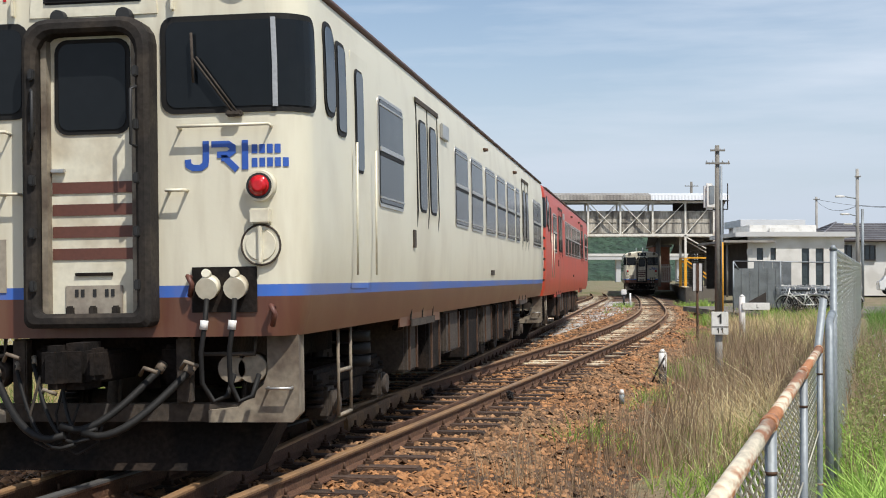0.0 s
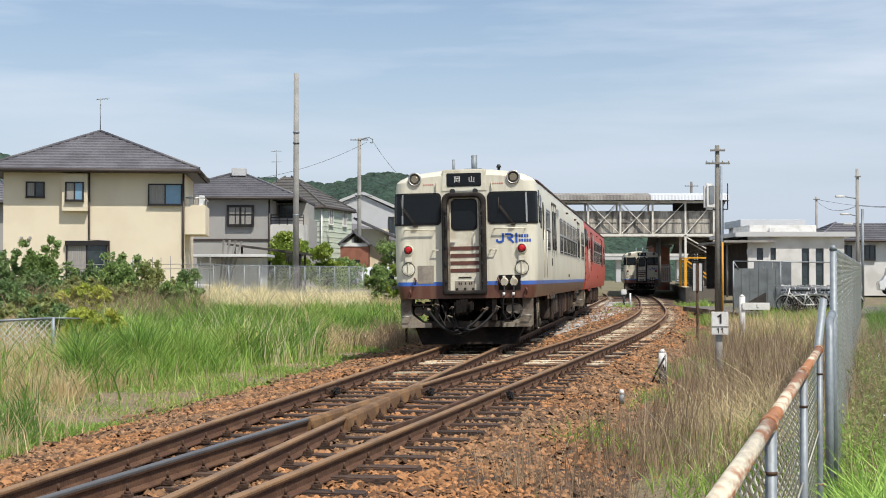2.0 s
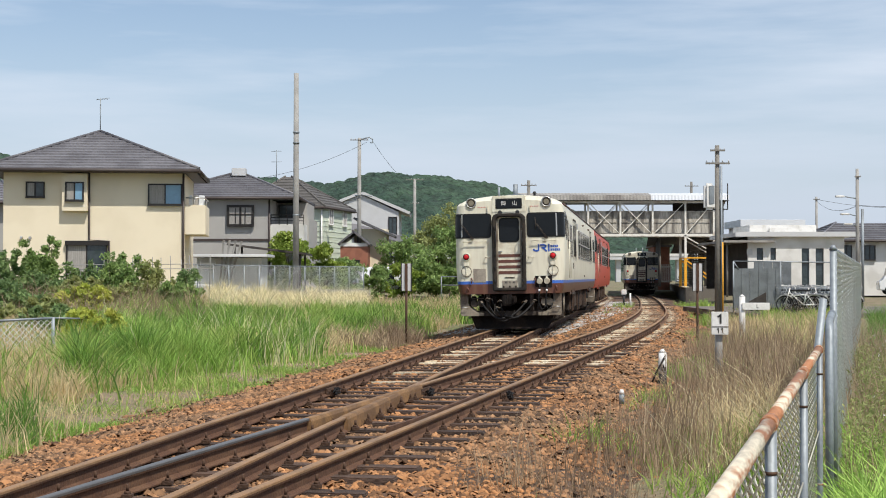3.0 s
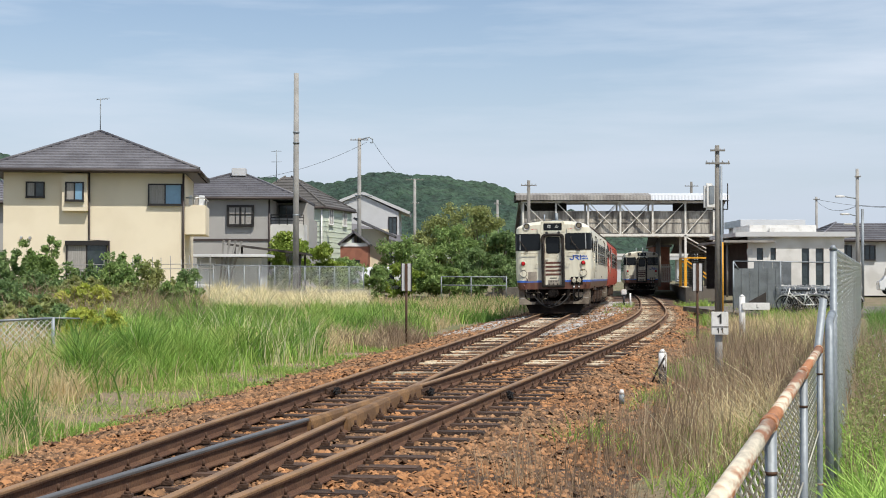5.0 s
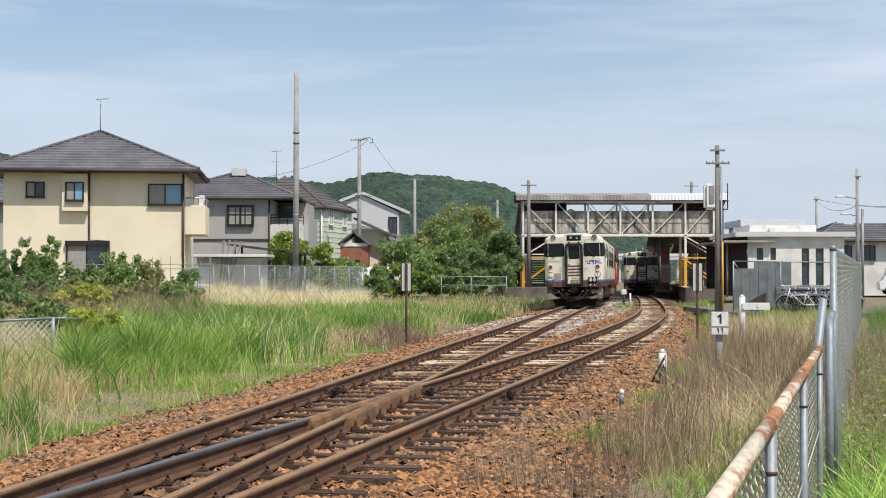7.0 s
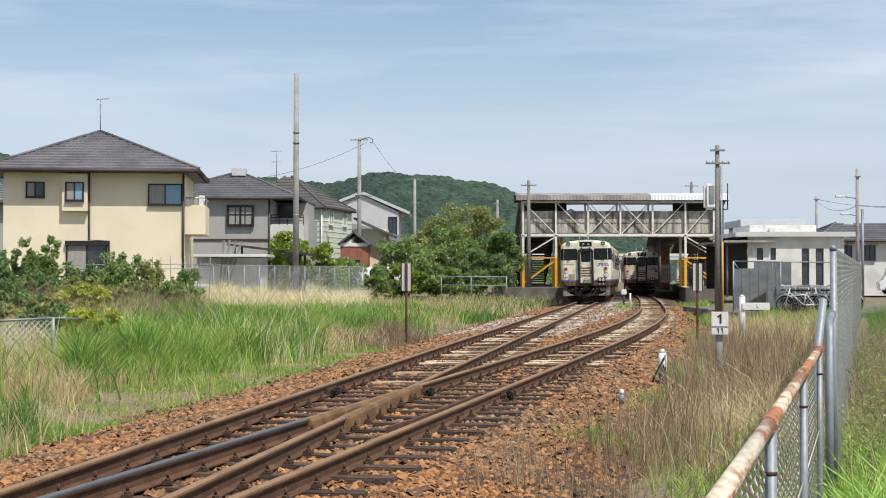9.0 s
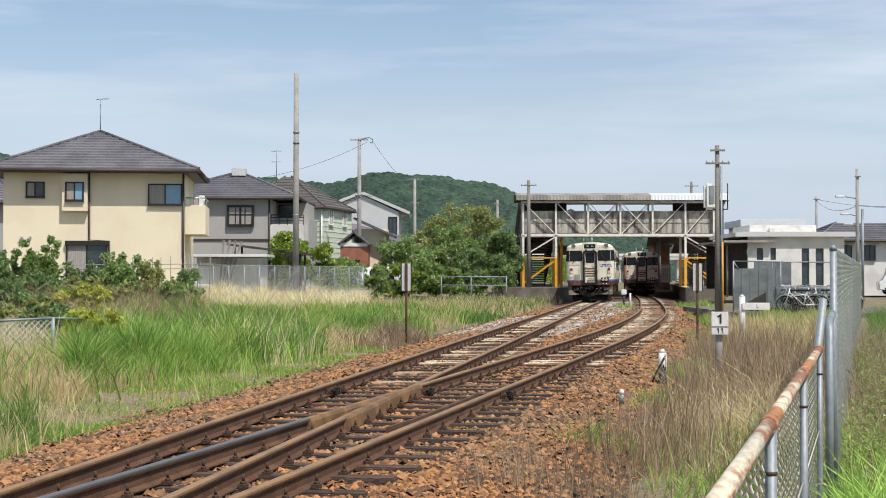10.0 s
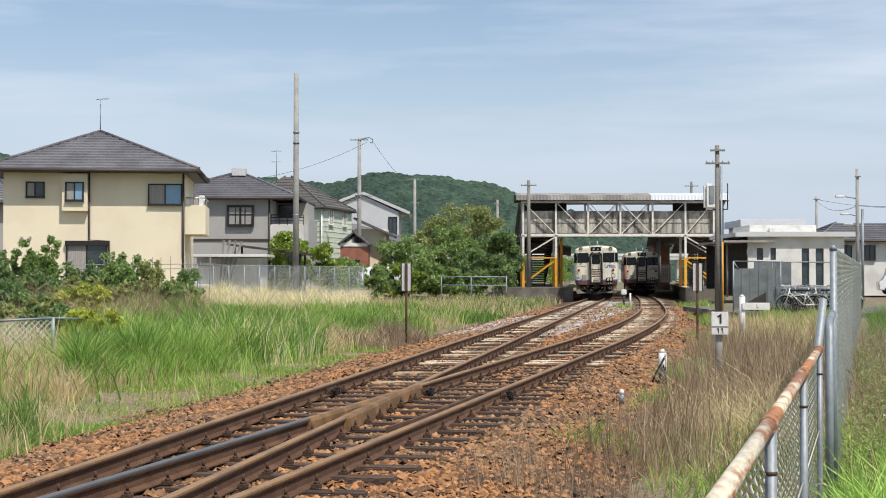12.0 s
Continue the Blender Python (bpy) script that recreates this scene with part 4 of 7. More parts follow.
            ribbon(bm, line, 0.042, -0.007, 0.004)
            part("emblem_shape", bm, M["logo"], car, "blue emblem shape")
        for row, z in ((4, 2.285), (5, 2.195)):
            for k in range(row):
                plate("emblem_bar", 1.085 + k * 0.052, 1.123 + k * 0.052, z - 0.03, z + 0.03, 0.004, M["logo"], car, 0, 1, "blue emblem bar", cols=2)
    # jumper sockets with hanging cables
    # flat plate; the recess and its shade are only dark colour
    sock = box_part("jumper_recess", (0.89, -0.006, 1.36), (0.44, 0.02, 0.30), M["under"], car, "dark plate painted as a shaded recess, with two pale jumper plugs")
    for x, dx in ((0.79, 0.06), (0.98, 0.04)):
        bm = bmesh.new()
        tube(bm, (x, 0.0, 1.385), (x, -0.09, 1.365), 0.078, 0.074, 18)
        tube(bm, (x, -0.05, 1.46), (x, -0.10, 1.47), 0.03, None, 8)
        part("jumper_plug", bm, M["cream_plain"], sock, "grimy pale round plug")
        bm = bmesh.new()
        pipe(bm, [(x, -0.08, 1.30), (x, -0.12, 1.15), (x - 0.03, -0.12, 0.95), (x - 0.03, -0.1, 0.75), (x + dx - 0.02, -0.08, 0.63), (x + dx + 0.06, -0.04, 0.66), (x + dx + 0.09, 0.02, 0.80)], 0.0175, 8)
        part("jumper_cable", bm, M["rubber"], sock)
        bm = bmesh.new()
        tube(bm, (x - 0.005, -0.115, 1.16), (x - 0.012, -0.12, 1.10), 0.028, None, 8)
        part("ferrule", bm, M["white"], sock)
    for x in (0.89, 1.03):
        bm = bmesh.new()
        tube(bm, (x, 0.25, 0.83), (x, 0.13, 0.83), 0.10, 0.095, 16)
        part("dummy_plug", bm, M["skirt"], sock)
    box_part("patch_plate", (-0.80, -0.002, 1.54), (0.33, 0.010, 0.36), M["patch_paint"], car, "faded brown-grey patch plate")
    for x, z in ((0.66, 1.40), (1.22, 1.20), (-1.02, 1.42), (-1.12, 1.17)):
        bm = bmesh.new()
        pipe(bm, [(x, 0.02, z + 0.04), (x, -0.07, z + 0.05), (x + 0.03, -0.08, z), (x, -0.03, z - 0.08)], 0.018, 6)
        part("lamp_hook", bm, M["stripe"], car)
    # coupler and hoses
    bm = bmesh.new()
    box(bm, (0, -0.22, 0.88), (0.22, 0.38, 0.30), None, 0.05)
    box(bm, (-0.10, -0.42, 0.88), (0.14, 0.22, 0.28), None, 0.04)
    box(bm, (0.16, -0.38, 0.90), (0.08, 0.22, 0.20), None, 0.03)
    box(bm, (0, 0.2, 0.86), (0.22, 0.6, 0.2), None, 0.02)
    coup = part("coupler", bm, M["under"], car, "heavy dark knuckle coupler")
    rng = random.Random(11)
    for x0, z0, x1, z1, r in ((-0.78, 0.83, -0.22, 0.40, 0.026), (0.62, 0.83, 0.10, 0.42, 0.028), (0.42, 0.85, -0.05, 0.46, 0.026), (-0.50, 0.9, -0.05, 0.38, 0.014), (-0.30, 0.86, 0.0, 0.44, 0.013), (-0.62, 0.86, -0.15, 0.34, 0.014)):
        bm = bmesh.new()
        pipe(bm, [(x0 + (x1 - x0) * u, 0.1 - 0.35 * math.sin(u * 1.6), z0 + (z1 - z0) * math.sin(u * math.pi / 2)) for u in [i / 9 for i in range(10)]] + [(x1 + 0.10 * (1 if x1 > x0 else -1), -0.26, z1 + 0.03)], r, 8)
        part("air_hose", bm, M["rubber"], coup)
        bm = bmesh.new()
        tube(bm, (x0, 0.12, z0 + 0.02), (x0 + (x1 - x0) * 0.05, 0.08, z0 - 0.03), r * 1.35, None, 8)
        part("hose_fitting", bm, M["skirt"], coup)
    for x in (-0.98, -0.80):
        bm = bmesh.new()
        tube(bm, (x, 0.26, 0.80), (x, 0.14, 0.80), 0.10, 0.09, 16)
        part("dummy_plug", bm, M["under_lit"], coup)
    bm = bmesh.new()
    pipe(bm, [(-1.08, 0.12, 1.06), (-1.08, 0.10, 0.93), (-0.70, 0.10, 0.93), (-0.70, 0.12, 1.06)], 0.016, 6)
    part("guard_loop", bm, M["skirt_dark"], coup)
    bm = bmesh.new()
    pipe(bm, [(0.70, 0.12, 1.06), (0.70, 0.10, 0.93), (1.06, 0.10, 0.93), (1.06, 0.12, 1.06)], 0.016, 6)
    part("guard_loop", bm, M["skirt_dark"], coup)
    for x, z in ((-0.66, 0.90), (-0.33, 0.84), (-0.40, 0.66), (0.30, 0.80), (0.58, 0.84)):
        bm = bmesh.new()
        pipe(bm, [(x, 0.0, z), (x + 0.05, -0.06, z + 0.05), (x + 0.14, -0.06, z + 0.02)], 0.014, 6)
        part("cock_handle", bm, M["skirt"], coup)
    for x0, x1, z in ((-0.40, -0.08, 0.33), (-0.22, 0.12, 0.30)):
        bm = bmesh.new()
        pipe(bm, [(x0, 0.0, 0.8), (x0 - 0.02, -0.12, 0.55), (x0 + 0.05, -0.2, z + 0.05), ((x0 + x1) / 2, -0.22, z), (x1 - 0.04, -0.2, z + 0.07), (x1, -0.12, 0.62)], 0.010, 6)
        part("hanging_cord", bm, M["hood"], coup)
    for x in (-1.0, -0.82, -0.45, 0.45):
        box_part("buffer_gear", (x, 0.32, 0.86), (0.14, 0.3, 0.26), M["under"], coup, "", 0.03)
    for x in (-0.6, 0.56):
        box_part("bracket", (x, 0.16, 0.82), (0.10, 0.10, 0.44), M["under_lit"], coup, "", 0.01)


def railcar(name, m, paint, label, bold, rear=False):
    car = empty(name, m, label, "railcar", "railcars")
    car_shell(car, paint)
    for hand in (-1, 1):
        for a, b in WIN_Y:
            window(car, on_side(a), on_side(b), 2.06, 2.92, hand, "side_glass", 0.05, "alu", True)
        window(car, on_side(14.62), on_side(15.22), 2.06, 2.92, hand, "side_glass", 0.05, "alu", True)
        for a in (18.15, 19.1):
            window(car, on_side(a), on_side(a + 0.82), 2.06, 2.92, hand, "side_glass", 0.05, "alu", True)
        door(car, 4.48, 5.82, hand, paint, "side_glass")
        door(car, 15.85, 17.05, hand, paint, "side_glass")
        plate("sill_skirt", on_side(3.9), on_side(6.4), 0.97, 1.06, 0.0, paint, car, 0, hand)
        plate("sill_skirt", on_side(15.4), on_side(17.6), 0.97, 1.06, 0.0, paint, car, 0, hand)
        bm = bmesh.new()
        box(bm, (hand * 1.465, 6.3, 3.02), (0.03, 0.5, 0.16), None, 0.008)
        part("side_sign_frame", bm, M["alu"], car)
        for y in (8.2, 12.4):
            bm = bmesh.new()
            tube(bm, (hand * 1.43, y + 2.0, 3.18), (hand * 1.50, y + 2.0, 3.18), 0.03, 0.02, 8)
            part("side_lamp", bm, M["iron"], car)
        box_part("tail_plate", (hand * 1.457, 4.25, 1.80), (0.015, 0.13, 0.17), M["under_lit"], car, "", 0.004)
        for k in range(3):
            box_part("small_mark", (hand * 1.448, 10.9 + k * 0.14, 1.50), (0.008, 0.09, 0.07), M["under_lit"], car)
    if rear:
        for hand in (-1, 1):
            for k in range(5):
                plate("end_step", on_side(20.1), on_side(20.55), 1.35 + k * 0.22, 1.40 + k * 0.22, 0.05, M["under"], car, 0, hand)
    cab_front(car, paint, bold)
    underside(car, 0)
    for y in (3.2, 17.6):
        bogie(car, y)
    for y in (2.15, 4.25, 16.55, 18.65):
        axle(car, y)
    # exhaust, roof ventilators and whistle
    bm = bmesh.new()
    tube(bm, (0.10, 0.95, 3.60), (0.10, 0.95, 4.0), 0.062, 0.062, 16)
    box(bm, (0.10, 0.95, 3.68), (0.4, 0.5, 0.06), None, 0.02)
    part("exhaust_stack", bm, M["galv"], car, "grey exhaust stack")
    bm = bmesh.new()
    tube(bm, (-0.42, 1.6, 3.6), (-0.42, 1.6, 3.98), 0.03, None, 10)
    part("vent_pipe", bm, M["galv"], car)
    for y in (6.5, 8.6, 10.7, 12.8, 15.0, 18.0):
        bm = bmesh.new()
        tube(bm, (0, y, 3.64), (0, y, 3.78), 0.26, 0.2, 16)
        tube(bm, (0, y, 3.78), (0, y, 3.82), 0.30, 0.12, 16)
        part("roof_ventilator", bm, M["roof_grey"], car)
    bm = bmesh.new()
    tube(bm, (0.63, 0.75, 3.60), (0.63, 0.75, 3.72), 0.03, None, 8)
    tube(bm, (0.63, 0.75, 3.72), (0.63, 0.75, 3.78), 0.055, 0.03, 10)
    part("whistle", bm, M["black"], car)
    return car


def on_track(y, back=0.0):
    """Pose of a car on the left track whose front stands at y, or back metres behind that front."""
    c = math.cos(math.atan(0.147))
    y0 = y + back * c
    ya, yb = y0 + 3.2 * c, y0 + 17.6 * c
    slope = (left_x(yb) - left_x(ya)) / (yb - ya)
    return pose(left_x(ya) - slope * (ya - y0), y0, -0.045 - 0.00078 * y0, 0, -0.91, -math.degrees(math.atan(slope)))


cream_car = railcar("railcar", on_track(9.46), M["cream"], "cream diesel railcar with blue line, brown skirt, gangway door", True, True)
red_car = railcar("railcar", on_track(9.46, 21.3), M["red"], "vermilion red diesel railcar coupled behind the cream one", False)
s_far = math.degrees(math.atan2(right_x(118) - right_x(114), 4))
parked = copy_thing(cream_car, pose(right_x(116.5), 116.5, -0.1, 0, 0, -s_far))
tagged(parked, "cream diesel railcar waiting at the platform under the footbridge")


# ---- hills and distance ----
RIDGE = [(-700, 60), (-420, 78), (-251, 73), (-205, 48), (-150, 50), (-113, 55), (-100, 58), (-62, 54.5), (-36, 61), (-8, 59), (24, 55), (44, 48), (69, 39), (110, 24), (150, 17), (260, 22), (420, 18), (800, 14)]


def ridge_z(x):
    for (x0, z0), (x1, z1) in zip(RIDGE, RIDGE[1:]):
        if x <= x1:
            u = (x - x0) / (x1 - x0)
            u = u * u * (3 - 2 * u)
            return z0 + (z1 - z0) * u
    return RIDGE[-1][1]


def make_hill(name, y0, y1, y2, height, xs, label):
    ys = list(np.linspace(y0, y1, 105)) + list(np.linspace(y1, y2, 12))[1:]
    vs, fs = [], []
    for y in ys:
        u = (y - y0) / (y1 - y0) if y <= y1 else 1 - (y - y1) / (y2 - y1)
        rise = math.sin(max(0, u) * math.pi / 2) ** 0.8
        for x in xs:
            z = height(x) * rise * 0.97
            p = (x * 0.14, y * 0.14, 0.0)
            d = noise.voronoi(p)[0][0]
            z += (1.9 * (1 - d * 1.6) + 1.5 * noise.noise((x * 0.33, y * 0.33, 1))) * min(1, u * 4)
            vs.append((x + noise.noise((x * 0.2, y * 0.2, 7)) * 1.5, y, z))
    w = len(xs)
    for j in range(len(ys) - 1):
        for i in range(w - 1):
            fs.append((j * w + i, j * w + i + 1, (j + 1) * w + i + 1, (j + 1) * w + i))
    h = data_obj(name, vs, fs, M["forest"])
    tagged(h, label, "hill", kind="structure")


make_hill("backdrop", 600, 800, 900, ridge_z, [-700, -550, -450, -380] + list(np.linspace(-330, -90, 110)) + list(np.linspace(-88, 160, 190)) + [200, 260, 350, 500, 800], "wooded green hill behind the town")
make_hill("backdrop_far", 1300, 1700, 1900, lambda x: 46 + 12 * noise.noise((x * 0.006, 2, 0)), list(np.linspace(-900, 1400, 230)), "hazy far wooded ridge")


# ---- plants ----
def leaf_quads(rng, centres, radii, n, size):
    """Loose leaf faces scattered through clumps."""
    k = rng.integers(0, len(centres), n)
    d = rng.normal(size=(n, 3))
    d /= np.linalg.norm(d, axis=1)[:, None]
    r = rng.uniform(0.05, 1.15, n) ** 0.6
    p = centres[k] + d * r[:, None] * radii[k]
    a = rng.normal(size=(n, 3))
    a /= np.linalg.norm(a, axis=1)[:, None]
    b = np.cross(a, rng.normal(size=(n, 3)))
    b /= np.linalg.norm(b, axis=1)[:, None]
    s = size * rng.uniform(0.6, 1.4, n)[:, None]
    v = np.stack([p - a * s, p - b * s * 0.42, p + a * s, p + b * s * 0.42], 1)
    return v.reshape(-1, 3)


def tree(name, x, y, z, height, width, material, seed, label, category="tree", leaves=3500, size=0.14, trunk=0.4, shoots=0):
    """A tapered trunk, limbs and a crown of many uneven leaf clumps; shoots makes upright leafy stems instead."""
    rng = np.random.default_rng(seed)
    t = empty(name, pose(x, y, z), label, category)
    bm = bmesh.new()
    th = height * trunk
    clumps, rad = [], []
    if shoots:
        for i in range(shoots):
            a, u = rng.uniform(0, 6.28), rng.uniform(0.0, 1.0) ** 0.6
            foot = Vector((math.cos(a) * u * width * 0.35, math.sin(a) * u * width * 0.35, -0.1))
            top = foot + Vector((math.cos(a) * width * 0.12 * u, math.sin(a) * width * 0.12 * u, height * rng.uniform(0.55, 1.0)))
            tube(bm, foot, top, 0.02, 0.008, 5)
            for k in range(7):
                v = 0.18 + 0.82 * k / 6
                p = foot.lerp(top, v)
                q = (0.32 - 0.18 * v) * rng.uniform(0.5, 1.5) * width * 0.8
                p = p + Vector((rng.uniform(-0.12, 0.12), rng.uniform(-0.12, 0.12), 0)) * width
                clumps.append((p.x, p.y, p.z))
                rad.append((q, q, 0.22 * rng.uniform(0.7, 1.3)))
    else:
        tube(bm, (0, 0, -0.1), (0.03 * height, 0, th), 0.035 * height * 0.5 + 0.02, 0.02 * height * 0.5 + 0.01, 8)
        for i in range(46):
            a = rng.uniform(0, 6.28)
            u = rng.uniform(0.0, 1) ** 0.5
            h = rng.uniform(max(0.10, trunk * 0.45), 0.93)
            wid = math.sqrt(max(0.05, 1 - ((h - 0.48) / 0.52) ** 2)) * (0.85 + 0.35 * math.sin(a * 3 + seed))
            c = (math.cos(a) * u * width / 2 * wid, math.sin(a) * u * width / 2 * wid, h * height * rng.uniform(0.93, 1.07))
            clumps.append(c)
            q = rng.uniform(0.07, 0.15) * min(width, height)
            rad.append((q * rng.uniform(0.8, 1.5), q * rng.uniform(0.8, 1.5), q * rng.uniform(0.6, 1.1)))
            if i < 16:
                tube(bm, (0.03 * height * min(1, h / trunk), 0, min(th, h * height * 0.6)), c, 0.008 * height + 0.005, 0.003 * height, 5)
    part("trunk", bm, M["bark"], t)
    v = leaf_quads(rng, np.array(clumps), np.array(rad), leaves, size)
    v[:, 2] = np.maximum(v[:, 2], 0.03)
    tri_cloud("crown", v, 4, material, t)
    return t


def blades(name, material, label, pts, h, w, lean, seed, category="grass"):
    """Grass: bent tapering blades of two faces at rows of x, y, z."""
    rng = np.random.default_rng(seed)
    n = len(pts)
    tuft = np.array([noise.noise((p[0] * 1.1, p[1] * 0.9, 4.0)) for p in pts])
    hh = h * rng.uniform(0.45, 1.25, n) * np.clip(0.85 + 1.1 * tuft, 0.4, 1.5)
    a = rng.uniform(0, 6.28, n)
    ln = lean * rng.uniform(0.3, 1.6, n) * hh
    dx, dy = np.cos(a) * ln, np.sin(a) * ln
    b = rng.uniform(0, 3.14, n)
    wx, wy = np.cos(b) * w * rng.uniform(0.6, 1.4, n), np.sin(b) * w * 0.6
    base = np.asarray(pts)
    mid = base + np.stack([dx * 0.35, dy * 0.35, hh * 0.6], 1)
    tip = base + np.stack([dx, dy, hh], 1)
    s = np.stack([wx, wy, np.zeros(n)], 1)
    v = np.stack([base - s, base + s, mid + s * 0.8, mid - s * 0.8, mid - s * 0.8, mid + s * 0.8, tip + s * 0.1, tip - s * 0.1], 1).reshape(-1, 3)
    ob = tri_cloud(name, v, 4, material)
    return tagged(ob, label, category, kind="stuff")


def field(rng, n, y0, y1, x0, x1, keep=None):
    out = []
    while len(out) < n:
        y = y0 + (y1 - y0) * rng.uniform() ** 1.0
        a, b = x0(y), x1(y)
        x = rng.uniform(a, b)
        if keep is None or keep(x, y) > rng.uniform():
            z = ground_z(x, y) if not (left_x(y) - 2.7 < x < right_x(y) + 2.3) else min(ground_z(x, y), bed_z(x, y))
            out.append((x, y, z - 0.02))
    return np.array(out)


def patch(x, y, s=0.22, o=0.0):
    return noise.noise((x * s + o, y * s * 0.6, o))


def make_grass():
    rng = np.random.default_rng(21)
    edge = lambda y: left_x(y) - 2.3 - 0.012 * y + 0.4 * noise.noise((y * 0.7, 0, 5))
    out = lambda y: -0.33 * y - 1.5

    def green(x, y):
        d = edge(y) - x
        k = max(0, min(1, 0.62 + 2.0 * patch(x, y) + 0.8 * patch(x, y, 0.7, 4.0)))
        if x < -0.262 * y and y < 44:
            k *= 0.03
        if y > 50:
            k *= 0.3
        start = max(0.4, 2.1 - 0.085 * (y - 18))
        return k * (0.006 + 0.994 * min(1, max(0, d - start) / 0.7))

    def dry(x, y):
        d = edge(y) - x
        base = 0.28 - 1.6 * patch(x, y)
        if y > 50:
            base += 0.45
        if y < 19.5:
            base *= 0.15
        elif x < -0.255 * y and y < 40:
            base += 0.8
        near_bed = d < max(0.6, 2.1 - 0.085 * (y - 18)) and not (x < -0.255 * y)
        return max(0.05, min(1, base)) * (0.03 if near_bed else 1.0)

    blades("tall_grass", M["grass"], "tall green grass along the track", field(rng, 17000, 18, 28, out, edge, green), 0.60, 0.0085, 0.55, 1)
    blades("tall_grass", M["grass"], "tall green grass in the open field", field(rng, 60000, 28, 62, out, edge, green), 0.56, 0.0135, 0.55, 2)
    # many dark blades, their colour standing in for shadows within the grass
    blades("tall_grass", M["grass_deep"], "deep green tufts, darkening the tall grass like shade between blades", field(rng, 22000, 19, 58, out, edge, lambda x, y: green(x, y) * max(0.0, 0.25 + 2.2 * patch(x, y, 0.8, 2.0))), 0.60, 0.012, 0.5, 21)
    blades("dry_grass", M["grass_dry"], "dry straw-coloured grass among the green", field(rng, 16000, 13, 31, out, edge, dry), 0.42, 0.006, 0.5, 3)
    blades("dry_grass", M["grass_dry"], "dry straw-coloured grass before the fence", field(rng, 26000, 30, 78, out, lambda y: edge(y) + 0.2, dry), 0.50, 0.014, 0.6, 4)
    blades("short_grass", M["grass"], "short green weeds beside the ballast", field(rng, 10000, 10, 44, lambda y: edge(y) - 1.1, lambda y: edge(y) + 0.15, lambda x, y: 0.3 + 1.8 * patch(x, y, 0.9)), 0.13, 0.008, 0.7, 5)
    blades("dry_litter", M["grass_dry"], "short dry litter beside the ballast", field(rng, 17000, 10, 40, lambda y: edge(y) - 2.4, lambda y: edge(y) + 0.1), 0.07, 0.007, 1.2, 25)
    blades("short_grass", M["grass"], "short green turf before the tall grass", field(rng, 9000, 11, 36, lambda y: edge(y) - 2.8, lambda y: edge(y) - 0.2, lambda x, y: 0.1 + 2.4 * patch(x, y, 0.8, 7.0)), 0.13, 0.007, 0.7, 26)
    blades("dry_grass", M["grass_pale"], "pale seeding grass heads before the mesh fence", field(rng, 13000, 56, 74, lambda y: -0.165 * y, lambda y: -0.055 * y, lambda x, y: 0.5 + 1.5 * patch(x, y, 0.35, 3.0)), 0.75, 0.014, 0.6, 31)
    blades("tall_grass", M["grass_deep"], "deep green tuft at the verge", field(rng, 1500, 14.6, 18.2, out, lambda y: -0.285 * y, lambda x, y: 0.4 + 2 * patch(x, y, 0.9, 6.0)), 0.40, 0.007, 0.4, 41)
    blades("short_grass", M["grass"], "short green turf in the verge", field(rng, 3000, 12.5, 20, out, lambda y: edge(y) - 0.1, lambda x, y: 0.25 + 2.0 * patch(x, y, 0.8, 8.0)), 0.15, 0.006, 0.7, 42)
    blades("dry_grass", M["grass_dry"], "straw-coloured grass before the low wire fence", field(rng, 6500, 20, 29, out, lambda y: -0.25 * y, lambda x, y: min(1, 0.25 + 0.9 * (-0.25 * y - x)) + 0.8 * patch(x, y, 0.9, 1.0)), 0.40, 0.0065, 0.6, 44)
    blades("dead_stems", M["stem"], "brown dead weeds standing in the grass", field(rng, 2600, 33, 43, lambda y: left_x(y) - 4.6, lambda y: left_x(y) - 2.4, lambda x, y: 0.35 + 1.6 * patch(x, y, 0.6, 2.5)), 0.5, 0.007, 0.5, 51, "weeds")
    blades("dry_grass", M["grass_pale"], "pale seeding stalks rising over the grass", field(rng, 1000, 24, 50, out, lambda y: edge(y) - 0.6, lambda x, y: 0.15 + 1.5 * patch(x, y, 0.5, 5.5)), 0.85, 0.006, 0.35, 52)
    blades("dead_stems", M["stem"], "tangled brown stalks before the garden shrubs", field(rng, 5000, 38, 56, lambda y: -0.31 * y, lambda y: -0.17 * y), 0.9, 0.009, 0.6, 53, "weeds")
    # far weeds round the platform ends
    blades("short_grass", M["grass_deep"], "green weeds between the tracks and platform", field(rng, 8000, 54, 95, lambda y: left_x(y) - 9, lambda y: left_x(y) - 2.6), 0.45, 0.022, 0.4, 6)
    blades("dry_grass", M["grass_dry"], "dry weeds beside the platform", field(rng, 4000, 62, 95, lambda y: left_x(y) - 9, lambda y: left_x(y) - 2.2), 0.5, 0.02, 0.4, 16)
    blades("short_grass", M["grass"], "green weeds between the diverging tracks", field(rng, 2600, 62, 86, lambda y: right_x(y) - 2.2, lambda y: right_x(y) - 1.05, lambda x, y: 0.3 + 1.8 * patch(x, y, 0.5, 2.0)), 0.34, 0.02, 0.5, 7)
    blades("short_grass", M["grass"], "green weeds beside the curving track", field(rng, 2600, 54, 88, lambda y: right_x(y) + 1.5, lambda y: right_x(y) + 3.6, lambda x, y: 0.2 + 1.8 * patch(x, y, 0.4, 6.0)), 0.36, 0.02, 0.5, 63)
    blades("tall_grass", M["grass"], "green grass verge before the bicycle park", field(rng, 9000, 36, 54, lambda y: right_x(y) + 1.9, lambda y: min(right_x(y) + 8.5, 0.29 * y), lambda x, y: 0.35 + 1.6 * patch(x, y, 0.4, 3.5)), 0.36, 0.012, 0.5, 61)
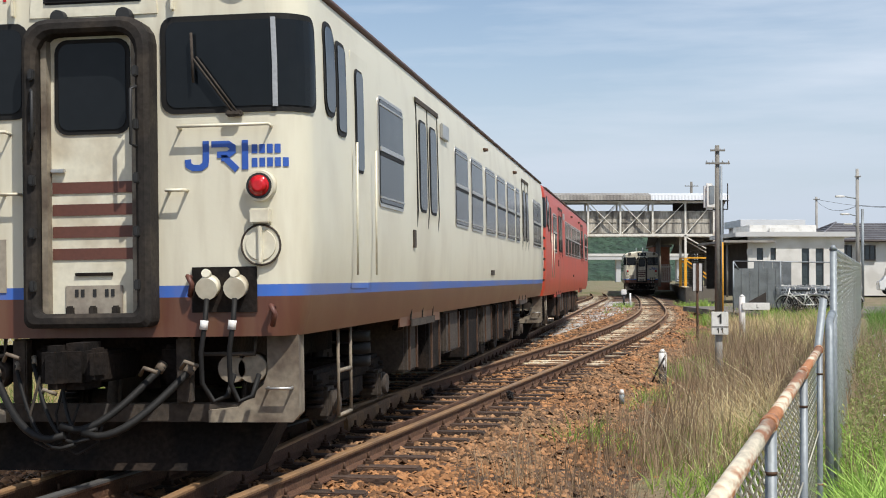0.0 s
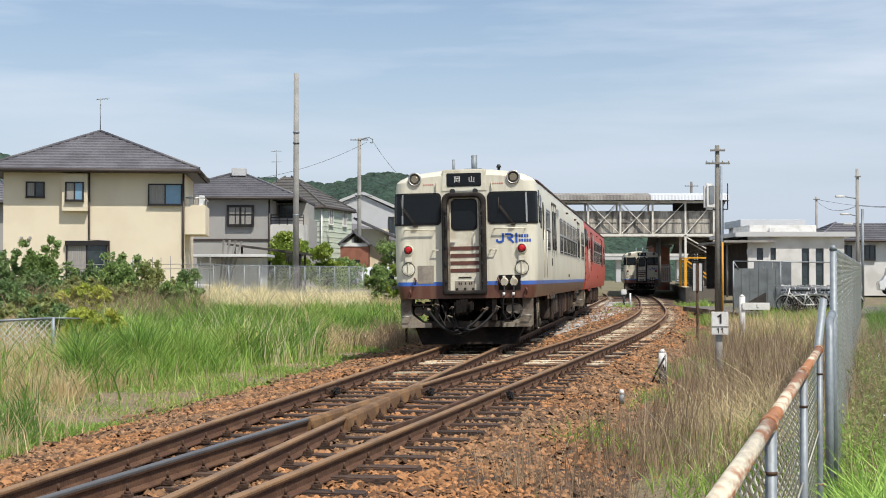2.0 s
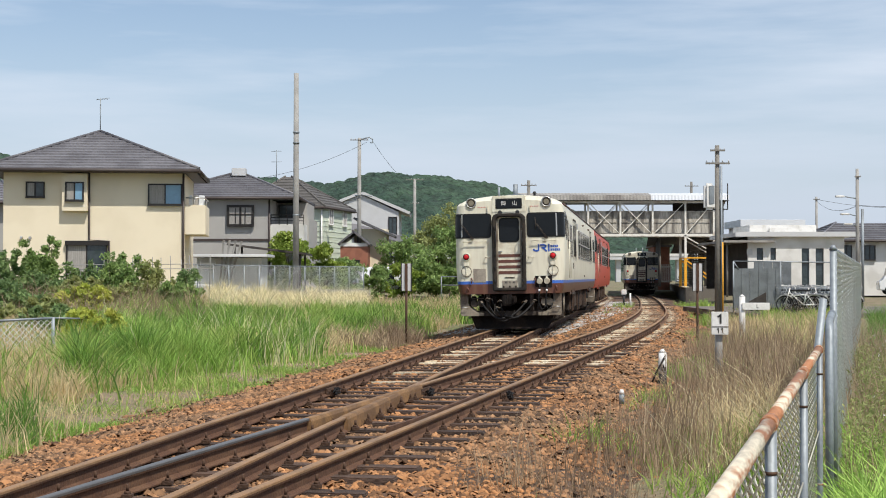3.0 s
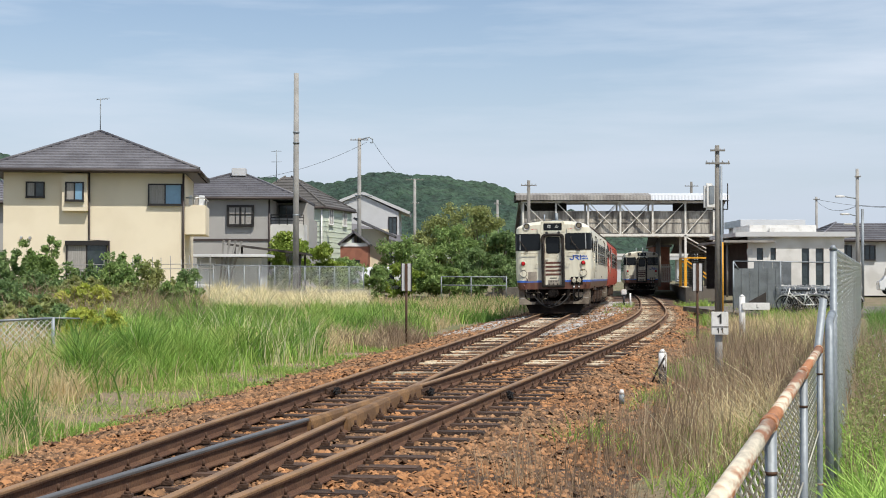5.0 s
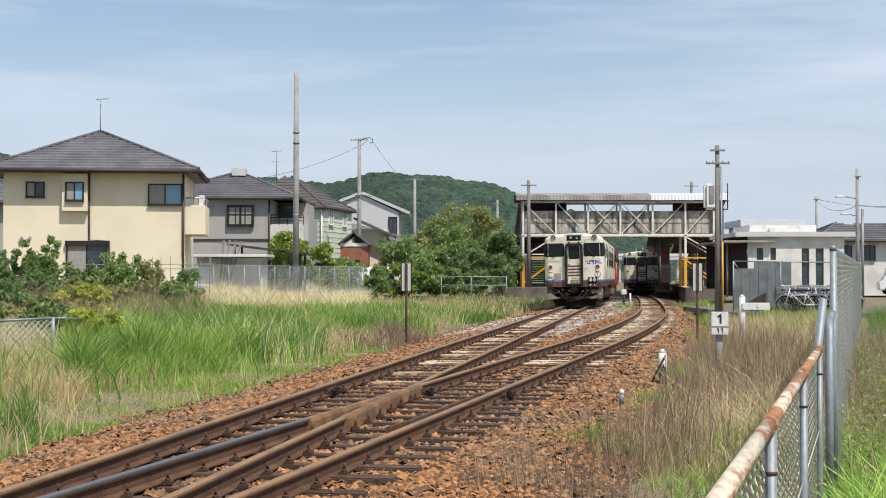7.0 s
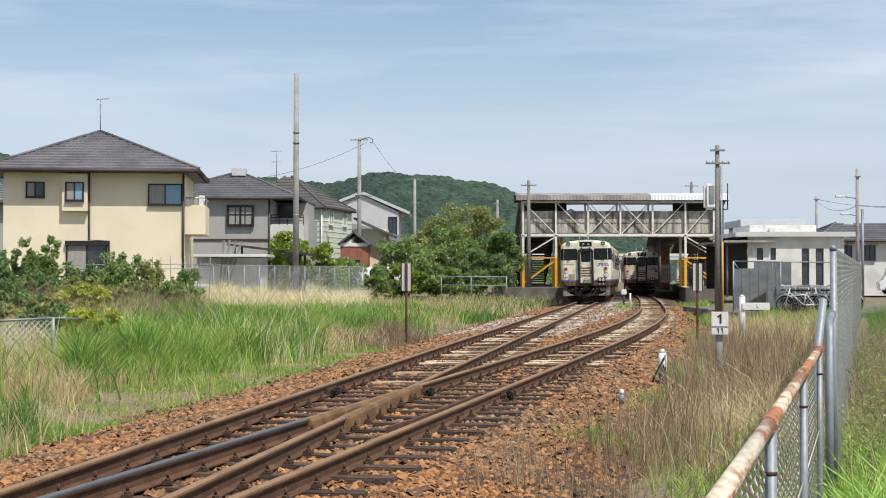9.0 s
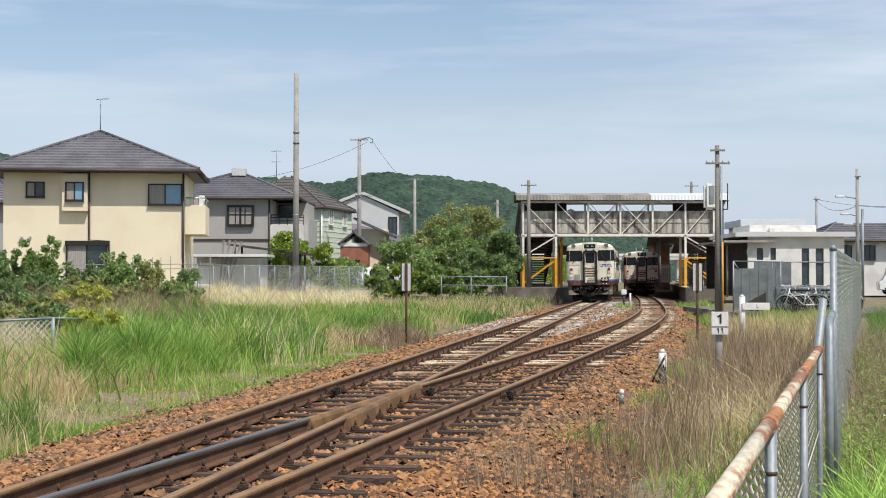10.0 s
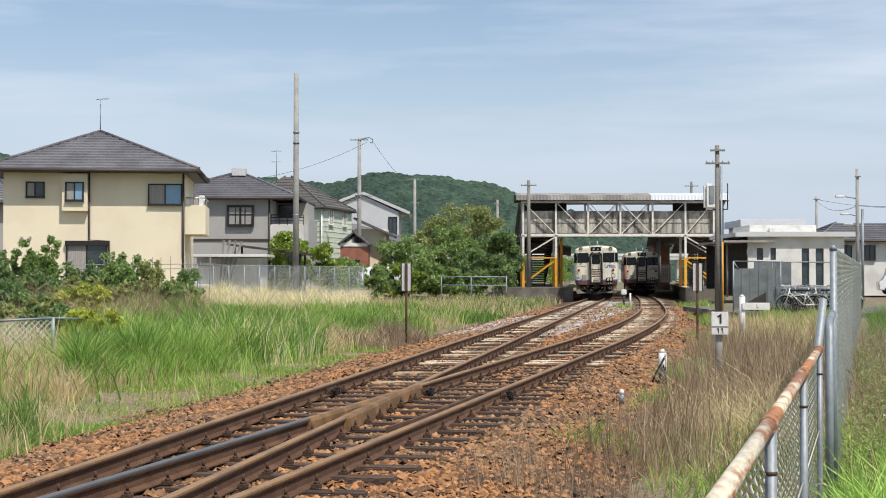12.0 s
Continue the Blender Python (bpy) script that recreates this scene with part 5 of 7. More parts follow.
    blades("dry_grass", M["grass_dry"], "dry grass verge before the bicycle park", field(rng, 5000, 36, 53.5, lambda y: right_x(y) + 2.4, lambda y: 0.295 * y, lambda x, y: 0.3 - 1.4 * patch(x, y, 0.4, 3.5)), 0.5, 0.009, 0.5, 62)
    # side of the fence with the dead stems
    a = lambda y: right_x(y) + (2.1 if y < 15 else 2.3 if y < 30 else 1.8) + 0.3 * noise.noise((y * 0.6, 3, 5))
    f = lambda y: -0.285 + 0.302 * y
    near = lambda y: min(f(y) - 0.05, a(y) + 9)

    def thicket(x, y):
        d = x - a(y)
        return (0.45 + 1.5 * patch(x, y, 0.45)) * min(1, max(0, d - 0.1) / 0.9)

    far = lambda y: max(near(y), a(y) + 0.6)
    blades("dead_stems", M["stem"], "thin dead brown weed stems", field(rng, 1500, 8.6, 17, lambda y: a(y) - 0.5, far, lambda x, y: 0.01 + 2.4 * patch(x, y, 1.1)), 0.50, 0.0034, 0.35, 8, "weeds")
    blades("dead_stems", M["stem"], "tall thicket of dead brown stems", field(rng, 7000, 13, 33, a, near, thicket), 0.78, 0.0043, 0.3, 9, "weeds")
    blades("dry_grass", M["grass_dry"], "pale dry grass beside the railway fence", field(rng, 10500, 12, 47, lambda y: a(y) + 0.2, near, lambda x, y: (0.12 - 1.2 * patch(x, y, 0.45)) * min(1, (x - a(y)) / 2.0)), 0.42, 0.005, 0.8, 10)
    blades("short_grass", M["grass"], "green weeds among the dead stems", field(rng, 13000, 9, 48, lambda y: a(y) - 0.2, near, lambda x, y: 0.06 + 2.4 * patch(x, y, 0.5, 9.0)), 0.30, 0.0075, 0.7, 11)
    blades("dry_litter", M["stem"], "brown dead litter under the stems", field(rng, 16000, 6.5, 36, lambda y: a(y) - 0.4, far), 0.10, 0.006, 1.5, 27)
    blades("dry_straws", M["grass_pale"], "long pale arching dry straws", field(rng, 420, 12, 24, lambda y: min(a(y) + 0.9, near(y) - 0.2), near), 0.6, 0.004, 1.0, 43)
    # far side of the fence
    blades("tall_grass", M["grass_lush"], "lush bright green grass outside the fence", field(rng, 9000, 5.5, 12, lambda y: f(y) + 0.12, lambda y: f(y) + 1.6), 0.46, 0.0085, 0.8, 12)
    blades("tall_grass", M["grass_deep"], "green roadside grass outside the fence", field(rng, 12000, 15, 48, lambda y: f(y) + 0.3, lambda y: f(y) + 2.6), 0.5, 0.010, 0.6, 13)
    blades("dead_stems", M["stem"], "brown seeded weeds outside the fence", field(rng, 4200, 9.5, 27, lambda y: f(y) + 0.1, lambda y: f(y) + 1.5), 0.85, 0.004, 0.35, 14, "weeds")
    pts = field(rng, 900, 9.5, 20, lambda y: f(y) + 0.12, lambda y: f(y) + 1.4)
    pts[:, 2] += rng.uniform(0.1, 0.85, len(pts))
    tagged(tri_cloud("weed_leaves", leaf_quads(rng, pts, np.full((len(pts), 3), 0.12), 15000, 0.017), 4, M["leaf_olive"]), "small olive leaves of tall weeds outside the fence", "weeds", kind="stuff")
    pts = field(rng, 420, 10, 27, lambda y: f(y) + 0.3, lambda y: f(y) + 2.2)
    pts[:, 2] += rng.uniform(0.45, 0.8, len(pts))
    v = leaf_quads(rng, pts, np.full((len(pts), 3), 0.03), 1400, 0.012)
    tagged(tri_cloud("white_blossoms", v, 4, M["white"]), "tiny white wild flowers outside the fence", "flowers", kind="stuff")


make_grass()
SHRUBS = [
    (-18.0, 57, 2.7, 1.7, "leaf_dark", 3600, 8), (-16.1, 57, 3.0, 1.5, "leaf", 3600, 7), (-17.1, 58, 2.2, 1.6, "leaf", 3000, 7), (-14.7, 59, 1.9, 2.0, "leaf_dark", 3000, 7), (-13.3, 58, 2.3, 2.2, "leaf", 4200, 9),
    (-12.0, 59, 1.9, 1.7, "leaf_olive", 2600, 6), (-11.1, 60, 1.9, 1.8, "leaf_dark", 2600, 6), (-18.4, 54, 1.7, 2.0, "leaf_dark", 2600, 0), (-10.4, 55, 1.25, 2.2, "leaf", 2600, 0), (-15.6, 55, 1.5, 2.4, "leaf_dark", 2600, 0),
    (-11.3, 45, 1.25, 2.0, "leaf_yellow", 3000, 0), (-12.4, 47, 1.1, 1.7, "leaf_light", 2000, 0), (-13.6, 53, 1.3, 2.4, "leaf_olive", 2600, 0), (-12.2, 54, 1.1, 2.2, "leaf_olive", 2400, 0), (-16.6, 52, 1.2, 2.2, "leaf_olive", 2400, 0),
    (-7.7, 31, 1.0, 1.3, "leaf_yellow", 1800, 0), (-11.0, 38, 1.05, 2.2, "leaf_olive", 2400, 0), (-9.9, 36, 0.9, 1.8, "leaf_dark", 2200, 0), (-13.2, 43, 1.3, 2.4, "leaf_dark", 2400, 0),
]
for i, (x, y, h, w, m, n, sh) in enumerate(SHRUBS):
    tree("shrub", x, y, ground_z(x, y), h, w, M[m], 100 + i, {"leaf_dark": "dark green leafy garden shrub by the house", "leaf": "tall green garden shrub with upright shoots", "leaf_light": "light green bush at the field's edge", "leaf_yellow": "yellow-green bush at the field's edge", "leaf_olive": "olive-green thin garden bush"}[m], "shrub", int(n * 1.4), 0.09, 0.2, sh)
TREES = [
    (-9.6, 87, 4.1, 3.9, "leaf_light", 5200, "bright green leafy tree behind the fence"), (-7.4, 88, 3.5, 3.6, "leaf_light", 5200, "green leafy tree behind the fence"), (-6.3, 90, 2.6, 2.6, "leaf", 3600, "green leafy tree behind the fence"),
    (-0.6, 104, 6.8, 5.0, "leaf_olive", 5600, "broad olive-green tree with bare twigs"), (2.6, 103, 6.7, 5.0, "leaf_olive", 5600, "broad olive-green tree with bare twigs"), (1.0, 99, 5.0, 5.0, "leaf", 6200, "dense green tree beside the platform"),
    (-3.0, 99, 4.2, 4.4, "leaf", 5200, "dense green tree beside the parked van"), (4.0, 101, 4.8, 3.8, "leaf_dark", 5200, "dark green tree beside the platform"), (-1.0, 95, 3.0, 4.0, "leaf", 5000, "low green tree behind the railing"), (2.3, 97, 3.3, 4.4, "leaf_dark", 5000, "low dark green tree behind the railing"),
    (-2.6, 92, 2.2, 2.6, "leaf_light", 3600, "light green bush behind the railing"), (0.4, 93, 1.9, 3.0, "leaf", 3600, "green bush behind the railing"),
    (3.0, 128, 7.0, 6.0, "leaf", 4200, "green tree beyond the platform"), (-3.7, 81, 2.0, 1.6, "leaf", 2600, "green creeper bush at the end of the fence"), (-27.2, 100, 9.6, 6.0, "leaf_dark", 3500, "dark tree behind the houses"),
    (13.6, 175, 4.6, 5.0, "leaf_light", 3000, "light green tree beyond the station"), (15.6, 190, 4.2, 5.0, "leaf", 3000, "green tree beyond the station"),
]
for i, (x, y, h, w, m, n, lab) in enumerate(TREES):
    tree("tree", x, y, 0.05, h, w, M[m], 200 + i, lab, "tree", int(n * 1.4), 0.125, 0.25)


# ---- houses ----
def win(parent, c, w, h, glass="win_glass", split=True, frame="dark_frame", fw=0.07, out=(0, -1)):
    """A framed window on a wall that faces out, c its middle on the wall's face."""
    o = Vector((out[0], out[1], 0))
    side = Vector((-o.y, o.x, 0))
    rot = Matrix((side, -o, Vector((0, 0, 1)))).transposed()
    c = Vector(c)
    bm = bmesh.new()
    for dx, dz, sx, sz in ((-(w / 2), 0, fw, h + fw), (w / 2, 0, fw, h + fw), (0, h / 2, w - fw, fw), (0, -h / 2, w - fw, fw)):
        box(bm, c + side * dx + Vector((0, 0, dz)) + o * 0.03, (sx, 0.10, sz), rot)
    f = part("window", bm, M[frame], parent)
    if split:
        for sg, g in ((-1, glass[0] if isinstance(glass, tuple) else glass), (1, glass[1] if isinstance(glass, tuple) else glass)):
            box_part("pane", c + side * sg * w / 4 + o * 0.015, (w / 2 - fw / 2, 0.02, h - fw), M[g], f, "", 0, rot)
        box_part("mullion", c + o * 0.04, (fw * 0.8, 0.05, h - fw), M[frame], f, "", 0, rot)
    else:
        box_part("pane", c + o * 0.015, (w - fw, 0.02, h - fw), M[glass], f, "", 0, rot)
    box_part("sill", c + o * 0.07 - Vector((0, 0, h / 2 + 0.05)), (w + 0.1, 0.14, 0.04), M[frame], f, "", 0, rot)
    return f


def hip_roof(parent, x0, x1, y0, y1, z, apex, courses, material, ridge=0.0):
    """A hipped roof in overlapping courses; ridge is its length along x."""
    cx, cy = apex[0], apex[1]
    bm = bmesh.new()
    prev = None
    for i in range(courses + 1):
        u = i / courses
        zz = z + (apex[2] - z) * u
        r = ridge / 2
        cs = [(x0 + (cx - r - x0) * u, y0 + (cy - y0) * u), (x1 + (cx + r - x1) * u, y0 + (cy - y0) * u), (x1 + (cx + r - x1) * u, y1 + (cy - y1) * u), (x0 + (cx - r - x0) * u, y1 + (cy - y1) * u)]
        low = [bm.verts.new((a, b, zz)) for a, b in cs]
        if prev:
            for k in range(4):
                bm.faces.new((prev[k], prev[(k + 1) % 4], low[(k + 1) % 4], low[k]))
        if i < courses:
            up = [bm.verts.new((a, b, zz + 0.075)) for a, b in cs]
            for k in range(4):
                bm.faces.new((low[k], low[(k + 1) % 4], up[(k + 1) % 4], up[k]))
            prev = up
    b0 = [bm.verts.new(p) for p in ((x0, y0, z), (x1, y0, z), (x1, y1, z), (x0, y1, z))]
    bm.faces.new(b0)
    roof = part("roof", bm, material, parent, "tiled hipped roof in courses")
    for a, b in (((x0, y0), (cx - ridge / 2, cy)), ((x1, y0), (cx + ridge / 2, cy)), ((x1, y1), (cx + ridge / 2, cy)), ((x0, y1), (cx - ridge / 2, cy))):
        bm = bmesh.new()
        tube(bm, (*a, z + 0.05), (*b, apex[2] + 0.05), 0.075, None, 8)
        part("hip_tile", bm, material, roof)
    bm = bmesh.new()
    for (a, b), (c, d) in (((x0, y0), (x1, y0)), ((x1, y0), (x1, y1)), ((x1, y1), (x0, y1)), ((x0, y1), (x0, y0))):
        pipe(bm, [(a, b, z - 0.07), (c, d, z - 0.07)], 0.09, 8)
    part("gutter", bm, M["soffit"], roof, "dark brown eaves gutter")
    return roof


def make_houses():
    h = empty("house", Matrix.Translation((-12.45, 68, 0)) @ pose(0, 0, 0, 0, 0, 6) @ Matrix.Translation((12.45, -68, 0)), "two-storey cream rendered house with grey tiled hip roof", "house", "houses")
    box_part("wall", (-16.70, 71.0, 3.3), (8.5, 6.0, 6.4), M["cream_wall"], h, "cream render")
    box_part("soffit", (-16.8, 70.95, 6.46), (9.9, 7.45, 0.10), M["soffit"], h)
    hip_roof(h, -21.9, -11.7, 67.16, 74.7, 6.55, (-16.85, 71.0, 8.68), 14, M["tile_roof"], 0.02)
    win(h, (-19.47, 67.98, 5.60), 0.80, 0.68, ("curtain", "win_glass"))
    win(h, (-13.37, 67.98, 5.40), 1.56, 0.96, ("curtain", "blue_glass"))
    win(h, (-17.05, 67.98, 2.00), 1.85, 2.0, ("curtain", "win_glass"))
    box_part("shutter_box", (-17.05, 67.9, 3.05), (2.0, 0.2, 0.22), M["dark_frame"], h)
    bay = box_part("bay", (-17.58, 67.82, 5.46), (1.18, 0.36, 1.78), M["cream_wall"], h, "cream boxed-out bay", 0.01)
    win(bay, (-17.58, 67.63, 5.50), 0.80, 0.84, ("curtain", "blue_glass"))
    bm = bmesh.new()
    pipe(bm, [(-16.95, 67.93, 6.4), (-16.93, 67.93, 3.2), (-16.0, 67.93, 3.15), (-15.98, 67.93, 0.3)], 0.05, 8)
    part("drain_pipe", bm, M["soffit"], h)
    bm = bmesh.new()
    pipe(bm, [(-12.5, 67.9, 6.4), (-12.5, 67.9, 0.3)], 0.05, 8)
    part("drain_pipe", bm, M["soffit"], h)
    b = box_part("balcony", (-11.95, 69.6, 4.18), (0.98, 3.2, 1.42), M["cream_wall"], h, "cream balcony box on the end wall", 0.02)
    bm = bmesh.new()
    pipe(bm, [(-12.4, 68.1, 5.25), (-11.5, 68.1, 5.25), (-11.5, 71.1, 5.25)], 0.03, 6)
    for p in ((-12.0, 68.1), (-11.5, 68.1), (-11.5, 69.6)):
        tube(bm, (*p, 4.85), (*p, 5.25), 0.02, None, 6)
    part("balcony_rail", bm, M["alu"], b)
    for x, c, w in ((-12.2, "white", 0.18), (-11.95, "curtain", 0.22), (-11.66, "new_roof", 0.3)):
        box_part("laundry", (x, 68.5, 5.12), (w, 0.1, 0.55), M[c], b, "washing hung to dry", 0.03)
    for x in (-20.1, -19.7):
        bm = bmesh.new()
        tube(bm, (x, 68.0, 3.3), (x, 67.88, 3.3), 0.08, 0.06, 10)
        part("vent_cap", bm, M["alu"], h)
    box_part("plinth", (-16.70, 71.0, 0.25), (8.6, 6.1, 0.5), M["platform"], h)
    bm = bmesh.new()
    tube(bm, (-16.85, 71, 8.6), (-16.85, 71, 10.4), 0.025, None, 6)
    for k in range(5):
        tube(bm, (-17.0 + k * 0.12, 70.8, 10.3), (-17.0 + k * 0.12, 71.2, 10.35), 0.012, None, 5)
    tube(bm, (-17.05, 71, 10.3), (-16.4, 71, 10.4), 0.015, None, 5)
    part("tv_antenna", bm, M["galv"], h)

    h = empty("house", pose(0, 0, 0), "two-storey grey house with dark tiled hip roof and balcony", "house", "houses")
    box_part("wall", (-14.2, 92, 3.2), (6.84, 8, 6.2), M["grey_wall"], h, "grey render")
    box_part("wing", (-9.7, 93.5, 2.6), (2.2, 6, 5.2), M["grey_wall"], h)
    box_part("balcony_wall", (-9.75, 89.4, 4.2), (2.1, 2.4, 1.1), M["station_wall"], h)
    box_part("wing_wall", (-9.8, 94, 5.3), (2.0, 5, 1.9), M["grey_wall"], h)
    hip_roof(h, -18.6, -8.9, 87.5, 97.4, 6.40, (-13.4, 92.2, 8.15), 11, M["tile_roof"], 0.8)
    box_part("roof_vent", (-13.25, 91.8, 8.25), (0.9, 0.8, 0.5), M["white_wall"], h, "", 0.02)
    box_part("band", (-14.2, 87.98, 3.75), (6.9, 0.06, 0.14), M["soffit"], h)
    w = win(h, (-12.61, 87.9, 5.25), 1.55, 1.20, "curtain", True, "dark_frame", 0.16)
    for k in (-0.3, 0.3):
        box_part("glazing_bar", (-12.61 + k, 87.84, 5.25), (0.04, 0.04, 1.0), M["dark_frame"], w)
    box_part("glazing_bar", (-12.61, 87.84, 5.35), (1.4, 0.04, 0.04), M["dark_frame"], w)
    win(h, (-10.15, 91.45, 5.4), 0.9, 1.4, "win_glass", True)
    bm = bmesh.new()
    for zz in (4.95, 5.15, 5.32):
        tube(bm, (-10.75, 88.2, zz), (-8.7, 88.2, zz), 0.025, None, 6)
    for k in range(5):
        tube(bm, (-10.75 + k * 0.51, 88.2, 4.7), (-10.75 + k * 0.51, 88.2, 5.34), 0.025, None, 6)
    part("balcony_rail", bm, M["dark_frame"], h)
    bm = bmesh.new()
    pipe(bm, [(-10.82, 87.95, 6.3), (-10.82, 87.95, 0.4)], 0.06, 8)
    part("drain_pipe", bm, M["soffit"], h)

    h = empty("house", Matrix.Translation((-8.73, 102.5, 0)) @ pose(0, 0, 0, 0, 0, -13.7) @ Matrix.Translation((7.2, -102.5, 0)), "two-storey pale green sided house with brown hip roof", "house", "houses")
    box_part("wall", (-9.9, 106, 3.3), (5.4, 7, 6.4), M["green_wall"], h, "pale green siding")
    for k in range(16):
        box_part("siding_lap", (-9.9, 102.48, 0.6 + k * 0.38), (5.42, 0.03, 0.03), M["green_wall"], h)
    hip_roof(h, -14.0, -6.95, 102.2, 109.8, 6.55, (-11.0, 105.7, 9.0), 10, M["brown_roof"], 0.5)
    for yy in (104.3, 107.6):
        win(h, (-7.18, yy, 5.9), 0.85, 1.15, "curtain", True, "white", 0.09, (1, 0))
    for k in range(16):
        box_part("siding_lap", (-7.19, 106, 0.6 + k * 0.38), (0.03, 6.9, 0.03), M["green_wall"], h)
    bm = bmesh.new()
    pipe(bm, [(-7.25, 102.4, 6.4), (-7.25, 102.4, 0.4)], 0.06, 8)
    part("drain_pipe", bm, M["white"], h)
    bm = bmesh.new()
    tube(bm, (-11.7, 105, 8.6), (-11.7, 105, 11.0), 0.03, None, 6)
    for zz in (10.1, 10.9):
        tube(bm, (-12.1, 105, zz), (-11.3, 105, zz), 0.02, None, 5)
    part("tv_antenna", bm, M["galv"], h)

    h = empty("house", pose(-6.2, 125, 0, 0, 0, 0), "two-storey pale grey house with gabled roof", "house", "houses")
    bm = bmesh.new()
    pts = [(-2.6, 0.3), (2.3, 0.3), (2.3, 7.2), (-1.0, 8.75), (-2.6, 8.1)]
    rings = [[bm.verts.new((a, y, b)) for a, b in pts] for y in (0, 8)]
    for k in range(5):
        bm.faces.new((rings[0][k], rings[0][(k + 1) % 5], rings[1][(k + 1) % 5], rings[1][k]))
    bm.faces.new(rings[0])
    bm.faces.new(rings[1])
    part("wall", bm, M["white_wall"], h, "pale grey render")
    for a, b in (((-1.0, 8.80), (3.2, 7.0)), ((-1.0, 8.80), (-3.0, 8.0))):
        bm = bmesh.new()
        n = Vector((b[1] - a[1], 0, -(b[0] - a[0]))).normalized()
        n = n if n.z > 0 else -n
        vs = []
        for y in (-0.25, 8.3):
            for p in (a, b):
                vs.append(bm.verts.new((p[0], y, p[1])))
                vs.append(bm.verts.new((p[0] + n.x * 0.25, y, p[1] + n.z * 0.25)))
        bmesh.ops.convex_hull(bm, input=vs)
        part("roof", bm, M["white_wall"], h, "grey slate roof slope")
    box_part("lower_roof", (0.6, -1.2, 5.2), (5.2, 2.6, 0.2), M["tile_roof"], h, "", 0, Euler((radians(14), radians(14), 0)).to_matrix())
    box_part("lower_wall", (-0.2, -1.0, 2.4), (4.2, 2.0, 4.6), M["white_wall"], h)
    win(h, (1.75, -0.02, 6.0), 0.7, 1.5, "win_glass", True)
    win(h, (1.2, -2.02, 3.4), 1.1, 1.4, "win_glass", True)

    h = empty("house", pose(0, 0, 0), "small brick-tiled porch house with dark gabled roof", "house", "houses")
    box_part("wall", (-6.2, 100, 1.9), (1.9, 3.2, 3.4), M["brick_wall"], h, "red brick tile")
    box_part("pediment", (-6.2, 98.4, 3.7), (1.9, 0.1, 0.25), M["white"], h)
    for sg in (-1, 1):
        box_part("roof", (-6.2 + sg * 0.55, 100, 4.15), (1.45, 3.8, 0.12), M["tile_roof"], h, "", 0, Euler((0, radians(38 * sg), 0)).to_matrix())
    box_part("ochre_wall", (-5.2, 103, 2.6), (2.4, 3, 4.6), M["cream_wall"], h)
    box_part("side_roof", (-4.9, 102.5, 5.0), (3.2, 4.0, 0.15), M["tile_roof"], h, "", 0, Euler((0, radians(24), 0)).to_matrix())
    win(h, (-6.2, 98.38, 2.0), 0.8, 1.2, "win_glass", True)

    h = empty("house", pose(0, 0, 0), "grey house beyond the end of the lane", "house", "houses")
    box_part("wall", (-25.9, 82, 3.0), (4.4, 8, 5.6), M["grey_wall"], h)
    hip_roof(h, -28.6, -23.2, 77.5, 86.5, 5.6, (-25.9, 82, 7.0), 8, M["tile_roof"], 0.5)

    s = empty("garden_shed", pose(0, 0, 0), "low shed with pale sheet roof", "shed")
    box_part("wall", (-11.9, 80, 1.3), (3.6, 2.6, 2.4), M["shed"], s)
    box_part("roof", (-12.0, 79.6, 2.62), (4.6, 3.6, 0.16), M["new_roof"], s, "pale sheet roof", 0.02)
    for k in range(9):
        box_part("wall_rib", (-13.5 + k * 0.4, 78.68, 1.3), (0.05, 0.04, 2.4), M["shed"], s)
    b = empty("storage_box", pose(-13.35, 78.6, 0.1), "white lidded storage box behind the mesh fence", "box")
    box_part("body", (0, 0, 0.4), (1.05, 0.6, 0.8), M["white"], b, "", 0.02)
    box_part("lid", (0, 0, 0.86), (1.2, 0.75, 0.12), M["new_roof"], b, "white sloping lid", 0.02, Euler((radians(8), 0, 0)).to_matrix())
    g = empty("garden_wall", pose(-7.1, 84.6, 0), "low grey concrete block wall behind the mesh fence", "wall")
    for k in range(13):
        for q in range(3):
            box_part("block", (-2.5 + k * 0.41 + 0.2 * (q % 2), 0, 0.2 + q * 0.21), (0.4, 0.12, 0.2), M["pole"], g)
    c = empty("carport", pose(0, 0, 0), "open carport with dark sloping roof", "carport")
    box_part("roof", (-10.2, 83.5, 3.05), (4.6, 4.0, 0.12), M["dark"], c, "", 0, Euler((0, radians(7), 0)).to_matrix())
    for x, y in ((-12.1, 82), (-8.3, 82), (-12.1, 85), (-8.3, 85)):
        tube_part("post", (x, y, 0.1), (x, y, 3.0 - (x + 10.2) * 0.12), 0.06, M["soffit"], c)
    p = empty("leaning_planks", pose(0, 0, 0), "wooden planks leaning on the shed", "planks")
    for k in range(4):
        box_part("plank", (-12.3 + k * 0.22, 78.4, 1.9), (0.12, 0.04, 3.2), M["pole"], p, "", 0, Euler((radians(8), radians(6 + 4 * k), 0)).to_matrix())


make_houses()


def make_car(x, y, z, turn, paint, label, van=False):
    c = empty("car", pose(x, y, z, 0, 0, turn), label, "car", "parked cars")
    ln, h = (3.4, 1.85) if van else (4.2, 1.45)
    bm = bmesh.new()
